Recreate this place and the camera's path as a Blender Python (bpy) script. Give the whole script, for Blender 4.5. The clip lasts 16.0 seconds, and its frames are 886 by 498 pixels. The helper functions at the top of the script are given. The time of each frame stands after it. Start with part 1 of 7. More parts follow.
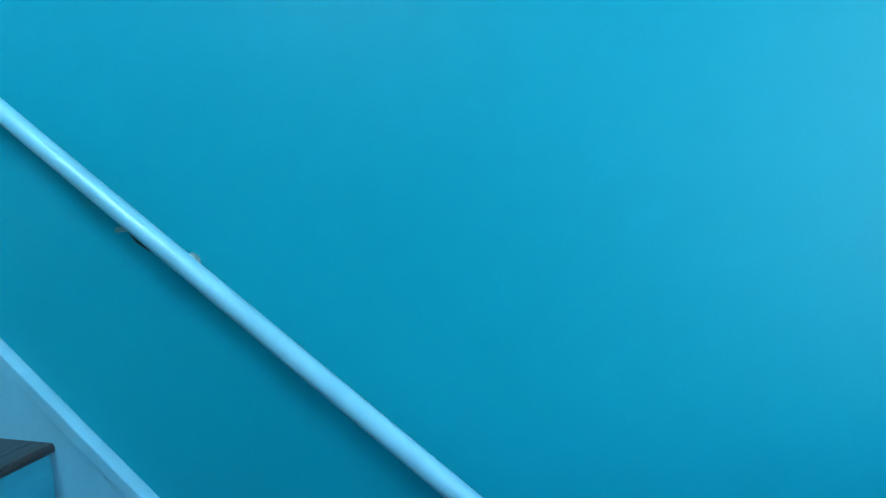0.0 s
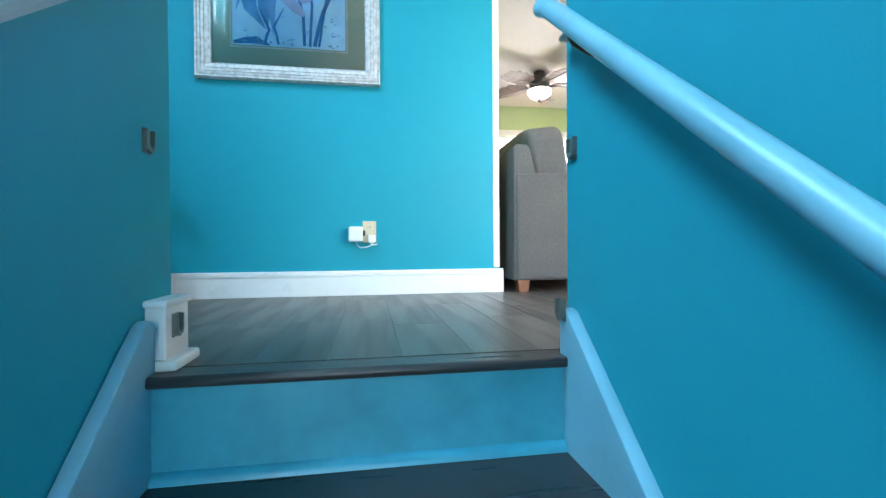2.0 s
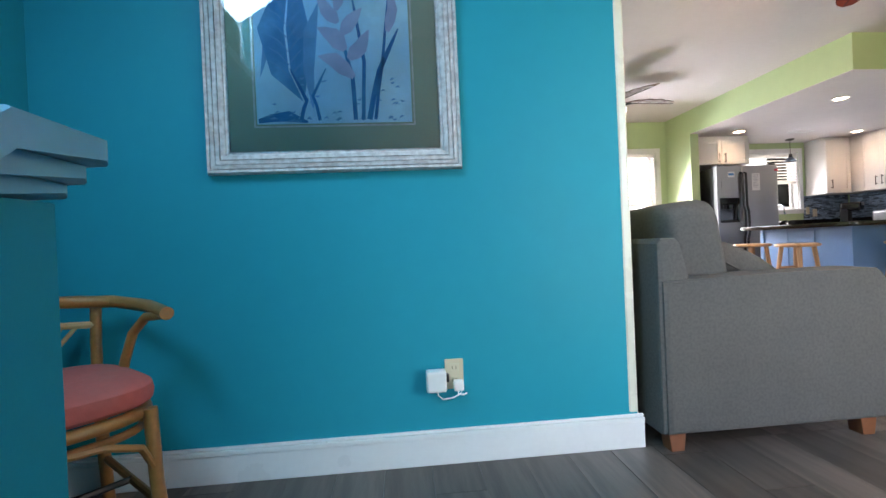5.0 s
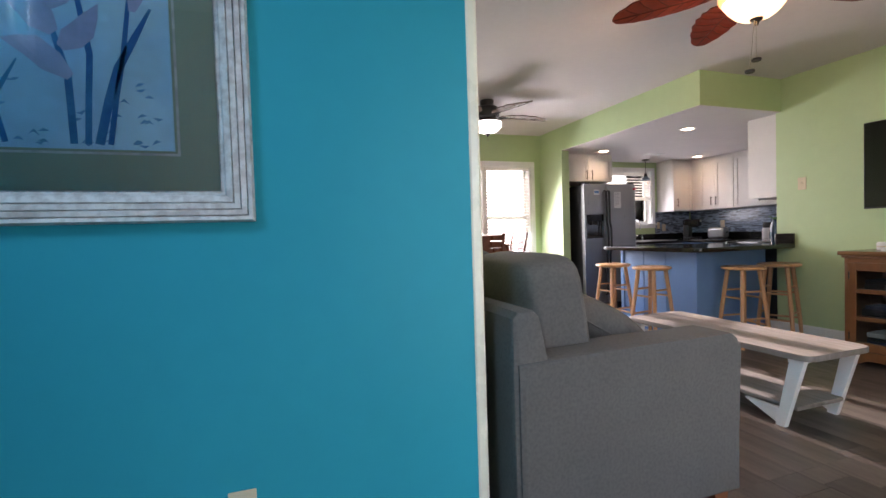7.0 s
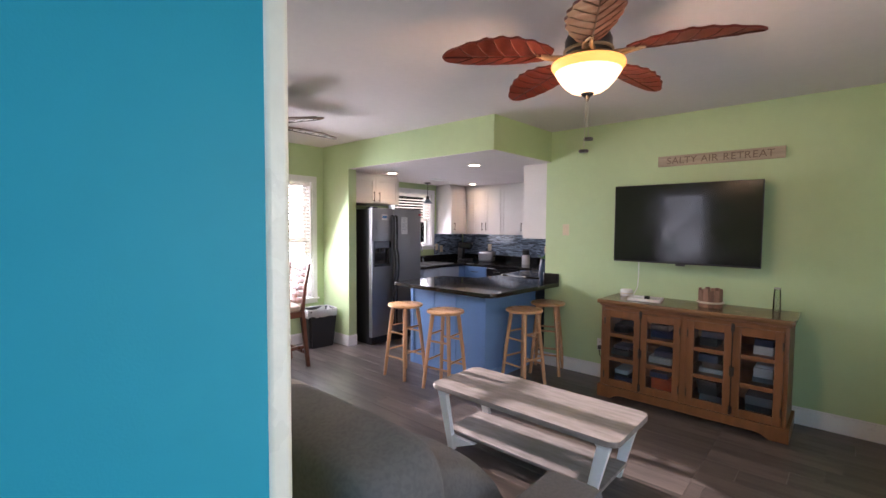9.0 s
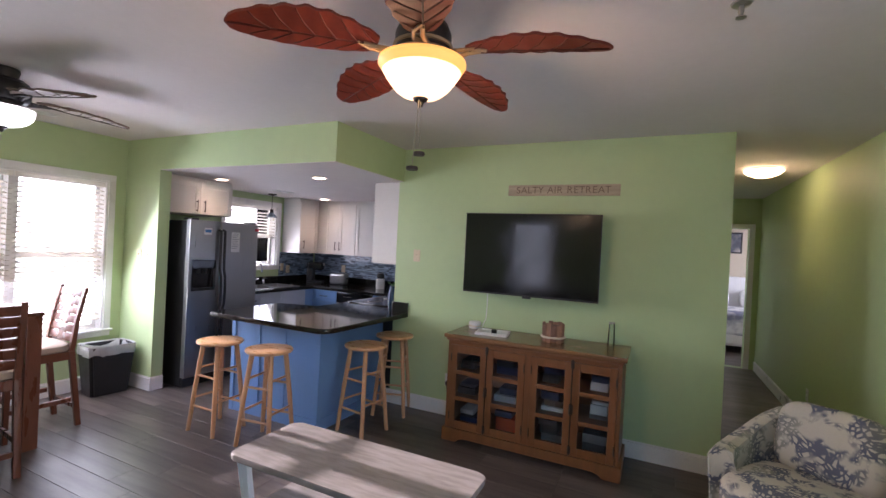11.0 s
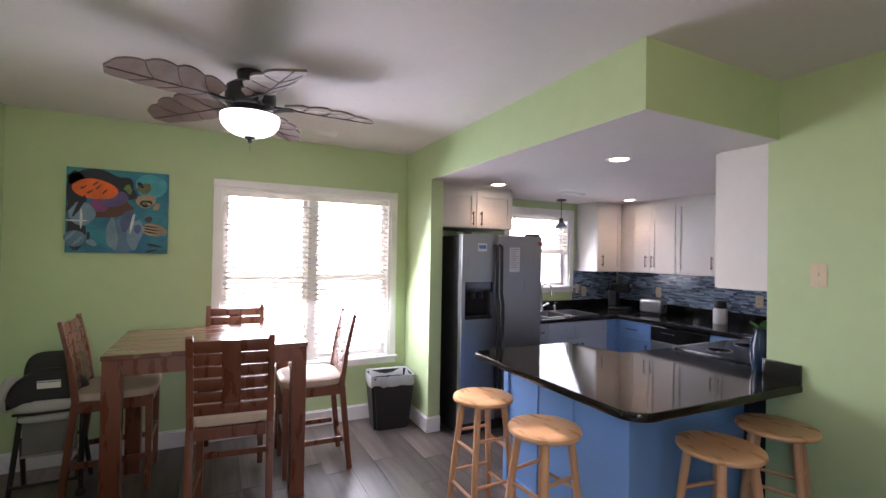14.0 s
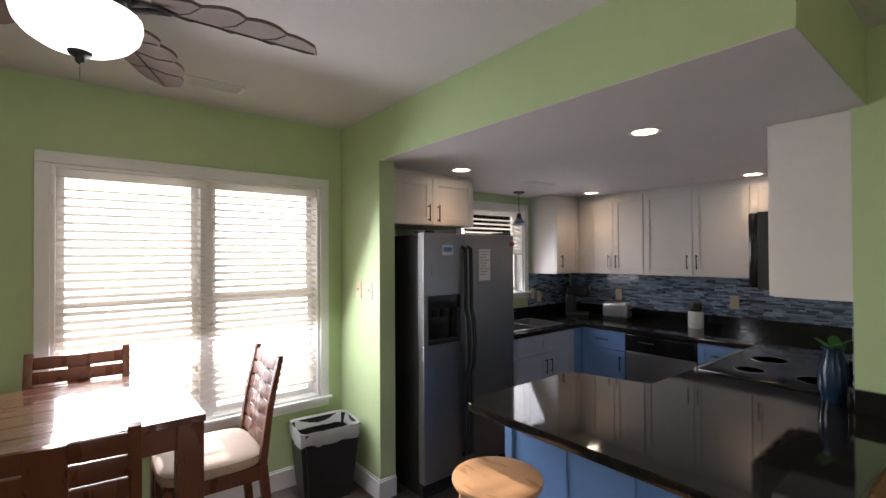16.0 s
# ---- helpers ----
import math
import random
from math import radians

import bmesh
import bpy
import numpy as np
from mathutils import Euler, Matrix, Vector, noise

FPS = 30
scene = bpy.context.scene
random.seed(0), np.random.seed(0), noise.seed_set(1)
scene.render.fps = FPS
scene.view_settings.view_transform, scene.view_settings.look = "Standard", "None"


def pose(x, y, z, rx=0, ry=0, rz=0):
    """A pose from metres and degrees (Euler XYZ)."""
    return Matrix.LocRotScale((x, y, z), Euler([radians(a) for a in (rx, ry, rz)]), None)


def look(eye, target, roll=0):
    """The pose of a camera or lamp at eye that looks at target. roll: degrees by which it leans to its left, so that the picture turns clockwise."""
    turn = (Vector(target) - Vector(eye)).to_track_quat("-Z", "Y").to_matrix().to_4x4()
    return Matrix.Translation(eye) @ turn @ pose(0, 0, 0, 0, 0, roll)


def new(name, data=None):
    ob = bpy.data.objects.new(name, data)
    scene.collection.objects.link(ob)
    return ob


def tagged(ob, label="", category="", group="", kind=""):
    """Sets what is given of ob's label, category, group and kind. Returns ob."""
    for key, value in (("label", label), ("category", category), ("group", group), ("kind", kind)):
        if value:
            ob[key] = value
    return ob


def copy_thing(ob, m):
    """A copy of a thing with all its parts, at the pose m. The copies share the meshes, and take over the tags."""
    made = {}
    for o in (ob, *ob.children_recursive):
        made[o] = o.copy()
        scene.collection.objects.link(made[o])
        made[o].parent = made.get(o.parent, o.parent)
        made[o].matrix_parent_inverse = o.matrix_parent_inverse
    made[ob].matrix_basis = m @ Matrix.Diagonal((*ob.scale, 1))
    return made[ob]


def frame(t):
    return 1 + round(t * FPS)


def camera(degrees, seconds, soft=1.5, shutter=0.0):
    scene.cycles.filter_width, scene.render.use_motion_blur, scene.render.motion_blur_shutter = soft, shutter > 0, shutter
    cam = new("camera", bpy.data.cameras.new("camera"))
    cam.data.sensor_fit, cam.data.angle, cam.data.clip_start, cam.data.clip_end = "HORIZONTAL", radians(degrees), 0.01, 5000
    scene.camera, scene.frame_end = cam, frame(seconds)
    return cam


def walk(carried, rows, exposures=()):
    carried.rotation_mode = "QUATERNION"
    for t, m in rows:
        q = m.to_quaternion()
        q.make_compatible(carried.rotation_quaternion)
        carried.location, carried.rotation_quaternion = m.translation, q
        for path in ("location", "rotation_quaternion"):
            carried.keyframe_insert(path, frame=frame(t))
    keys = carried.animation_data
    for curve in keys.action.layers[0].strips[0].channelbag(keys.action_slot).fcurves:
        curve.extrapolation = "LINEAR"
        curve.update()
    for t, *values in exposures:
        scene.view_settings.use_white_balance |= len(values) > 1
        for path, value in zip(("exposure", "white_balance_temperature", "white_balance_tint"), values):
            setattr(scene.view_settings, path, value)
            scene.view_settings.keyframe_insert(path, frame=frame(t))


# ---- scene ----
cam = camera(89.5, 16.0)
PATH = [
    (0, (0.288, 0.277, 0.075), (2.219, 0.770, -0.101), -3.5),
    (0.5, (0.367, 0.421, 0.094), (1.933, 1.664, 0.039), -3.0),
    (1, (0.453, 0.644, 0.117), (1.583, 2.294, 0.087), -2.7),
    (1.5, (0.577, 0.867, 0.094), (1.238, 2.754, 0.068), -1.5),
    (2, (0.634, 1.065, 0.27), (0.96, 3.038, 0.253), -0.4),
    (2.5, (0.532, 1.24, 0.385), (0.674, 3.233, 0.477), -2.1),
    (3, (0.41, 1.298, 0.545), (0.505, 3.291, 0.669), -1.2),
    (5.5, (0.507, 1.895, 0.879), (0.764, 3.878, 0.844), -3.8),
    (6, (0.649, 1.931, 0.931), (1.303, 3.819, 0.993), -0.4),
    (6.5, (0.808, 2.1, 1.002), (1.498, 3.975, 0.921), -1.2),
    (7, (0.784, 2.224, 1.085), (1.434, 4.115, 1.024), -1.8),
    (7.5, (0.625, 2.44, 1.165), (1.231, 4.344, 1.062), -2.4),
    (8, (0.753, 2.609, 1.287), (1.841, 4.282, 1.152), -0.4),
    (8.5, (0.913, 2.753, 1.332), (2.281, 4.212, 1.310), 2.0),
    (9, (1.029, 2.925, 1.499), (2.512, 4.263, 1.395), 0.4),
    (9.5, (1.023, 2.972, 1.607), (2.734, 3.999, 1.485), -4.4),
    (10, (1.138, 2.985, 1.580), (2.959, 3.812, 1.551), 2.4),
    (12.5, (2.284, 3.323, 1.557), (3.992, 4.364, 1.595), 1.4),
    (13, (2.493, 3.55, 1.562), (4.055, 4.797, 1.604), 0.9),
    (13.5, (2.626, 3.755, 1.538), (3.892, 5.303, 1.566), 0.4),
    (14, (2.675, 3.956, 1.539), (3.576, 5.741, 1.56), 1.0),
    (14.5, (2.658, 4.26, 1.555), (3.408, 6.114, 1.584), 0.6),
    (15, (2.712, 4.52, 1.547), (3.46, 6.374, 1.542), -0.5),
    (15.5, (2.815, 4.78, 1.543), (3.585, 6.626, 1.584), 1.0),
    (16, (2.826, 4.955, 1.574), (4.083, 6.51, 1.596), -0.3),
]
walk(cam, [(t, look(eye, target, roll)) for t, eye, target, roll in PATH],
     [(0, 3.45, 6400, 9), (1.5, 3.5, 6450, 13), (2.0, 3.42, 6480, 15), (2.5, 3.05, 6500, 17), (3.2, 2.65, 6500, 19), (5.5, 2.6, 6450, 20), (6.5, 2.15, 6600, 25), (7.5, 2.1, 6550, 25), (8.0, 2.45, 6500, 27), (8.5, 2.2, 6400, 28),
      (10.0, 2.15, 6050, 28), (12.5, 1.7, 5950, 27), (13.0, 1.85, 5950, 27), (14.0, 2.05, 6100, 26), (14.6, 1.9, 6400, 22), (15.4, 1.85, 6550, 20), (16.0, 1.3, 6500, 19)])

# ---- world, sun, lights ----
CEIL, SOF = 2.495, 2.18
world = bpy.data.worlds.new("world")
scene.world = world
world.use_nodes = True
wn = world.node_tree
sky = wn.nodes.new("ShaderNodeTexSky")
sky.sky_type = "NISHITA"
sky.sun_disc = False
SUN_UP = 14.0
sky.sun_elevation = radians(SUN_UP)
sky.sun_rotation = radians(0)
wn.links.new(sky.outputs["Color"], wn.nodes["Background"].inputs["Color"])
wn.nodes["Background"].inputs["Strength"].default_value = 0.14


def sun_lamp():
    d = bpy.data.lights.new("sun", "SUN")
    d.energy, d.angle, d.color = 5.0, radians(0.6), (1.0, 0.92, 0.84)
    ob = new("sun", d)
    ob.matrix_world = look((3.4, 20, 4.0), (3.4, 3.0, 4.0 - 17 * math.tan(radians(SUN_UP))))


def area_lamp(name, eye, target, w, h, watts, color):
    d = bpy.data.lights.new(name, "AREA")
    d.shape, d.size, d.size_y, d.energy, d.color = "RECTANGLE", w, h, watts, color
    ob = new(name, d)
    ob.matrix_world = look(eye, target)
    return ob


def bulb(name, at, watts, color, radius=0.05):
    d = bpy.data.lights.new(name, "POINT")
    d.energy, d.color, d.shadow_soft_size = watts, color, radius
    new(name, d).location = at


sun_lamp()
DAY = (0.93, 0.97, 1.0)
area_lamp("window_light", (3.42, 7.86, 1.32), (3.42, 0, -3.6), 1.4, 1.4, 18, DAY)
area_lamp("kitchen_window_light", (6.05, 8.02, 1.55), (6.05, 0, -3.0), 0.8, 0.8, 2.2, DAY)
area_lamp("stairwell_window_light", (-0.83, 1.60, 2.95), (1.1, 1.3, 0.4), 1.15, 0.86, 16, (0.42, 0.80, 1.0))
# added fill through an unseen opening at the stair foot, for the risers
area_lamp("entry_fill_light", (0.30, -0.86, 0.35), (-0.9, 3.0, 0.0), 1.1, 1.2, 1.8, (0.55, 0.85, 1.0))
# unseen south window, assumed from the light on landing wall and sofa arm
area_lamp("assumed_south_window_light", (2.35, 1.64, 1.15), (1.3, 5, 0.9), 1.25, 1.55, 5.0, (1.0, 0.97, 0.93))

# ---- materials ----


def shader(name, base, rough=0.5, metal=0.0, var=0.12, scale=6.0, bump=0.0, bump_scale=120.0, per_object=0.0, spec=0.5, coat=0.0, stretch=(1, 1, 1), second=None, mix_scale=3.0, per_island=0.0):
    """A surface with tone variation at two scales, fine relief and roughness wear."""
    m = bpy.data.materials.new(name)
    m.use_nodes = True
    nt = m.node_tree
    N, L = nt.nodes, nt.links
    b = N["Principled BSDF"]
    tc = N.new("ShaderNodeTexCoord")
    mp = N.new("ShaderNodeMapping")
    mp.inputs["Scale"].default_value = stretch
    L.new(tc.outputs["Object"], mp.inputs["Vector"])
    n1, n2 = N.new("ShaderNodeTexNoise"), N.new("ShaderNodeTexNoise")
    n1.inputs["Scale"].default_value, n2.inputs["Scale"].default_value = scale, scale * 9
    n1.inputs["Detail"].default_value, n2.inputs["Detail"].default_value = 4, 3
    for n in (n1, n2):
        L.new(mp.outputs[0], n.inputs["Vector"])
    mixn = N.new("ShaderNodeMath")
    mixn.operation = "MULTIPLY_ADD"
    L.new(n2.outputs["Fac"], mixn.inputs[0])
    mixn.inputs[1].default_value = 0.45
    L.new(n1.outputs["Fac"], mixn.inputs[2])
    val = N.new("ShaderNodeMapRange")
    val.inputs["From Min"].default_value, val.inputs["From Max"].default_value = 0.4, 1.05
    val.inputs["To Min"].default_value, val.inputs["To Max"].default_value = 1 - var, 1 + var
    L.new(mixn.outputs[0], val.inputs["Value"])
    fac = val.outputs[0]
    for amount, node, out in ((per_object, "ShaderNodeObjectInfo", "Random"), (per_island, "ShaderNodeNewGeometry", "Random Per Island")):
        if amount:
            info = N.new(node)
            r = N.new("ShaderNodeMapRange")
            r.inputs["To Min"].default_value, r.inputs["To Max"].default_value = 1 - amount, 1 + amount
            L.new(info.outputs[out], r.inputs["Value"])
            mul = N.new("ShaderNodeMath")
            mul.operation = "MULTIPLY"
            L.new(fac, mul.inputs[0]), L.new(r.outputs[0], mul.inputs[1])
            fac = mul.outputs[0]
    col = N.new("ShaderNodeVectorMath")
    col.operation = "SCALE"
    if second:
        mx = N.new("ShaderNodeMix")
        mx.data_type = "RGBA"
        n3 = N.new("ShaderNodeTexNoise")
        n3.inputs["Scale"].default_value, n3.inputs["Detail"].default_value = mix_scale, 5
        L.new(mp.outputs[0], n3.inputs["Vector"])
        rr = N.new("ShaderNodeMapRange")
        rr.inputs["From Min"].default_value, rr.inputs["From Max"].default_value = 0.42, 0.62
        L.new(n3.outputs["Fac"], rr.inputs["Value"])
        L.new(rr.outputs[0], mx.inputs["Factor"])
        mx.inputs[6].default_value, mx.inputs[7].default_value = (*base, 1), (*second, 1)
        L.new(mx.outputs[2], col.inputs[0])
    else:
        col.inputs[0].default_value = base
    L.new(fac, col.inputs["Scale"])
    L.new(col.outputs[0], b.inputs["Base Color"])
    rg = N.new("ShaderNodeMapRange")
    rg.inputs["From Min"].default_value, rg.inputs["From Max"].default_value = 0.3, 0.75
    rg.inputs["To Min"].default_value, rg.inputs["To Max"].default_value = max(rough - 0.07, 0.02), min(rough + 0.09, 1)
    L.new(n1.outputs["Fac"], rg.inputs["Value"])
    L.new(rg.outputs[0], b.inputs["Roughness"])
    b.inputs["Metallic"].default_value = metal
    b.inputs["Specular IOR Level"].default_value = spec
    b.inputs["Coat Weight"].default_value = coat
    if bump:
        nb = N.new("ShaderNodeTexNoise")
        nb.inputs["Scale"].default_value, nb.inputs["Detail"].default_value = bump_scale, 3
        L.new(mp.outputs[0], nb.inputs["Vector"])
        bp = N.new("ShaderNodeBump")
        bp.inputs["Strength"].default_value, bp.inputs["Distance"].default_value = bump, 0.002
        L.new(nb.outputs["Fac"], bp.inputs["Height"])
        L.new(bp.outputs[0], b.inputs["Normal"])
    return m


def glow(name, color, strength):
    m = bpy.data.materials.new(name)
    m.use_nodes = True
    b = m.node_tree.nodes["Principled BSDF"]
    b.inputs["Base Color"].default_value = (*color, 1)
    b.inputs["Emission Color"].default_value = (*color, 1)
    b.inputs["Emission Strength"].default_value = strength
    return m


def glass(name, tint=(1, 1, 1), rough=0.0):
    m = bpy.data.materials.new(name)
    m.use_nodes = True
    nt = m.node_tree
    N, L = nt.nodes, nt.links
    out = N["Material Output"]
    tr, gl, mx, fr = N.new("ShaderNodeBsdfTransparent"), N.new("ShaderNodeBsdfGlossy"), N.new("ShaderNodeMixShader"), N.new("ShaderNodeFresnel")
    tr.inputs["Color"].default_value = (*tint, 1)
    gl.inputs["Roughness"].default_value = rough
    fr.inputs["IOR"].default_value = 1.5
    L.new(fr.outputs[0], mx.inputs[0]), L.new(tr.outputs[0], mx.inputs[1]), L.new(gl.outputs[0], mx.inputs[2])
    L.new(mx.outputs[0], out.inputs["Surface"])
    return m


TEAL = shader("turquoise_wall_paint", (0.007, 0.295, 0.385), 0.55, var=0.05, scale=1.6, bump=0.12, bump_scale=260, spec=0.2)
GREEN = shader("lime_green_wall_paint", (0.455, 0.58, 0.315), 0.5, var=0.05, scale=1.4, bump=0.12, bump_scale=260)
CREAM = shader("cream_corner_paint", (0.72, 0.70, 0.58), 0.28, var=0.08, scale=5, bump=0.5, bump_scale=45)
CEILW = shader("white_ceiling_paint", (0.66, 0.62, 0.625), 0.8, var=0.05, scale=2, bump=0.2, bump_scale=180)
TRIMW = shader("white_trim_paint", (0.78, 0.78, 0.78), 0.32, var=0.05, scale=5, bump=0.05)
# white trim paint; the stairwell's blue light is put into its base colour
STAIRW = shader("white_stair_paint_in_blue_light", (0.21, 0.46, 0.58), 0.35, var=0.08, scale=7, bump=0.08, second=(0.18, 0.42, 0.53), mix_scale=4)
RISER = shader("scuffed_blue_riser_paint", (0.035, 0.34, 0.46), 0.4, var=0.12, scale=8, second=(0.030, 0.29, 0.40), mix_scale=9)
TREAD = shader("dark_stained_tread", (0.035, 0.033, 0.036), 0.32, var=0.35, scale=3, stretch=(1, 14, 14), bump=0.25, bump_scale=60)
PLANK = shader("grey_brown_vinyl_plank", (0.105, 0.085, 0.074), 0.34, var=0.34, scale=2.2, stretch=(11, 0.8, 11), bump=0.25, bump_scale=40, per_object=0.28, per_island=0.28, second=(0.062, 0.050, 0.044), mix_scale=1.6)
SUBFLOOR = shader("dark_joint", (0.03, 0.026, 0.024), 0.8)
CAST = shader("grey_exterior_siding", (0.55, 0.57, 0.6), 0.7)

# ---- mesh helpers ----


def box(bm, lo, hi, bevel=0.0, seg=2, m=None):
    """A box with rounded edges."""
    c = [(a + b) / 2 for a, b in zip(lo, hi)]
    s = [abs(b - a) for a, b in zip(lo, hi)]
    mat = Matrix.Translation(c) @ Matrix.Diagonal((*s, 1))
    vs = bmesh.ops.create_cube(bm, size=1, matrix=(m @ mat) if m else mat)["verts"]
    if bevel:
        es = list({e for v in vs for e in v.link_edges})
        vs = bmesh.ops.bevel(bm, geom=es, offset=min(bevel, min(s) * 0.49), segments=seg, profile=0.5, affect="EDGES")["verts"]
    return vs


def lathe(bm, profile, n=24, m=None):
    """Turns (radius, height) pairs round z."""
    rings = []
    for r, z in profile:
        rings.append([bm.verts.new((m or Matrix()) @ Vector((r * math.cos(2 * math.pi * i / n), r * math.sin(2 * math.pi * i / n), z))) for i in range(n)])
    for a, b in zip(rings, rings[1:]):
        for i in range(n):
            bm.faces.new((a[i], a[(i + 1) % n], b[(i + 1) % n], b[i]))
    if profile[0][0] > 1e-5:
        bm.faces.new(rings[0][::-1])
    if profile[-1][0] > 1e-5:
        bm.faces.new(rings[-1])


def tube(bm, pts, r, n=10, r2=None, closed=False):
    """A round bar along points, tapering from r to r2."""
    pts = [Vector(p) for p in pts]
    rings, k = [], len(pts)
    side = None
    for i, p in enumerate(pts):
        d = (pts[(i + 1) % k] - pts[i - 1]) if closed else (pts[min(i + 1, k - 1)] - pts[max(i - 1, 0)])
        d.normalize()
        if side is None:
            side = d.orthogonal().normalized()
        side = (side - d * side.dot(d)).normalized()
        up = d.cross(side)
        rr = r + ((r2 if r2 is not None else r) - r) * i / max(k - 1, 1)
        rings.append([bm.verts.new(p + (side * math.cos(2 * math.pi * j / n) + up * math.sin(2 * math.pi * j / n)) * rr) for j in range(n)])
    pairs = list(zip(rings, rings[1:])) + ([(rings[-1], rings[0])] if closed else [])
    for a, b in pairs:
        for j in range(n):
            bm.faces.new((a[j], a[(j + 1) % n], b[(j + 1) % n], b[j]))
    if not closed:
        bm.faces.new(rings[0][::-1]), bm.faces.new(rings[-1])


def prism(bm, outline, lo, hi, axis="z", bevel=0.0):
    """An outline of (u, v) pairs carried from lo to hi along an axis."""
    place = {"z": lambda u, v, w: (u, v, w), "y": lambda u, v, w: (u, w, v), "x": lambda u, v, w: (w, u, v)}[axis]
    a = [bm.verts.new(place(u, v, lo)) for u, v in outline]
    b = [bm.verts.new(place(u, v, hi)) for u, v in outline]
    n = len(a)
    fs = [bm.faces.new(a[::-1]), bm.faces.new(b)] + [bm.faces.new((a[i], a[(i + 1) % n], b[(i + 1) % n], b[i])) for i in range(n)]
    if bevel:
        es = list({e for f in fs[:2] for e in f.edges})
        bmesh.ops.bevel(bm, geom=es, offset=bevel, segments=2, profile=0.5, affect="EDGES")


def mesh_of(name, bm, material, smooth=True):
    bmesh.ops.recalc_face_normals(bm, faces=bm.faces)
    if smooth:
        # rounded edges are smooth; broad flat faces beside them keep their own normal
        areas = [f.calc_area() for f in bm.faces]
        mean = sum(areas) / max(len(areas), 1)
        for e in bm.edges:
            e.smooth = len(e.link_faces) == 2 and e.calc_face_angle(0.0) < radians(38)
        for f, a in zip(bm.faces, areas):
            broad = a > 3 * mean and max(abs(c) for c in f.normal) > 0.999
            f.smooth = not broad and any(e.smooth for e in f.edges)
    me = bpy.data.meshes.new(name)
    bm.to_mesh(me)
    bm.free()
    for mt in material if isinstance(material, (list, tuple)) else [material]:
        me.materials.append(mt)
    return me


def part(name, bm, material, parent, label=""):
    ob = new(name, mesh_of(name, bm, material))
    ob.parent = parent
    if label:
        tagged(ob, label)
    return ob


def thing(name, label, category, m=None, group=""):
    ob = new(name)
    ob.empty_display_size = 0.1
    ob.matrix_basis = m or Matrix()
    return tagged(ob, label, category, group)


def solid(name, bm, material, label, category, group="", kind=""):
    return tagged(new(name, mesh_of(name, bm, material)), label, category, group, kind)


def structure(name, bm, material, label, category):
    return solid(name, bm, material, label, category, kind="structure")


def boxes(*dims, bevel=0.0):
    bm = bmesh.new()
    for lo, hi in dims:
        box(bm, lo, hi, bevel)
    return bm


def wall_cells(u0, u1, z0, z1, holes):
    """Rectangles of a wall that are left between its openings (u0, u1, z0, z1)."""
    us = sorted({u0, u1, *[h[0] for h in holes], *[h[1] for h in holes]})
    for a, b in zip(us, us[1:]):
        zs = [z0]
        for h in sorted((h for h in holes if h[0] < (a + b) / 2 < h[1]), key=lambda h: h[2]):
            zs += [h[2], h[3]]
        zs.append(z1)
        for c, d in zip(zs[::2], zs[1::2]):
            if d - c > 1e-4:
                yield a, b, c, d


def wall_y(name, x0, x1, y0, y1, z0, z1, mat, label, holes=()):
    bm = bmesh.new()
    for a, b, c, d in wall_cells(x0, x1, z0, z1, holes):
        box(bm, (a, y0, c), (b, y1, d))
    return structure(name, bm, mat, label, "wall")


def wall_x(name, x0, x1, y0, y1, z0, z1, mat, label, holes=()):
    bm = bmesh.new()
    for a, b, c, d in wall_cells(y0, y1, z0, z1, holes):
        box(bm, (x0, a, c), (x1, b, d))
    return structure(name, bm, mat, label, "wall")


# ---- structure ----
# plan: landing and stairs west and south, living room x 1.4 to 5.355, kitchen x 4.4 to 7.35, hall to the east
YD, YK, XR, XTV, YP, XW, XS, HIGH = 7.995, 8.15, 7.35, 5.355, 3.55, 1.374, -0.85, 3.7
wall_y("wall_painting", XS - 0.12, XW - 0.003, YP, YP + 0.12, -2.7, CEIL, TEAL, "turquoise painted drywall behind the landing")
wall_x("wall_west", XW - 0.125, XW, YP + 0.004, YD + 0.15, -0.3, CEIL, GREEN, "lime green painted living room wall", [(4.56, 5.24, 0.85, 2.05)])
wall_y("wall_window", XW, 4.315, YD, YD + 0.15, -0.3, CEIL, GREEN, "lime green wall around the twin dining window", [(2.70, 4.15, 0.56, 2.05)])
bm = boxes(((4.315, 7.446, 0), (4.43, YD + 0.15, SOF)), ((4.315, 7.446, SOF), (4.43, YD + 0.15, CEIL)))
structure("wall_nib", bm, GREEN, "short lime green wall beside the refrigerator", "wall")
bm = boxes(((4.315, 5.285, SOF + 0.003), (4.43, 7.446, CEIL)), ((4.43, 5.285, SOF + 0.003), (XTV, 5.40, CEIL)))
structure("wall_soffit", bm, GREEN, "lime green dropped beam above the peninsula", "soffit")
wall_x("wall_tv", XTV, XTV + 0.115, 2.535, 5.335, -0.3, CEIL, GREEN, "pale lime green wall behind the television")
wall_y("wall_kitchen_south", XTV + 0.115, XR + 0.12, 5.22, 5.335, -0.3, CEIL, GREEN, "kitchen wall behind the range")
wall_x("wall_kitchen_east", XR, XR + 0.12, 5.335, YK, -0.3, CEIL, GREEN, "kitchen wall behind the long counter")
wall_y("wall_kitchen_north", 4.43, XR + 0.12, YK, YK + 0.15, -0.3, CEIL, GREEN, "kitchen wall around the sink window", [(5.62, 6.52, 1.16, 2.03)])
wall_y("wall_south", 1.24, 9.4, 1.54, 1.66, -0.3, CEIL, GREEN, "lime green wall along the living room and the hall", [(1.70, 3.00, 0.35, 1.97)])
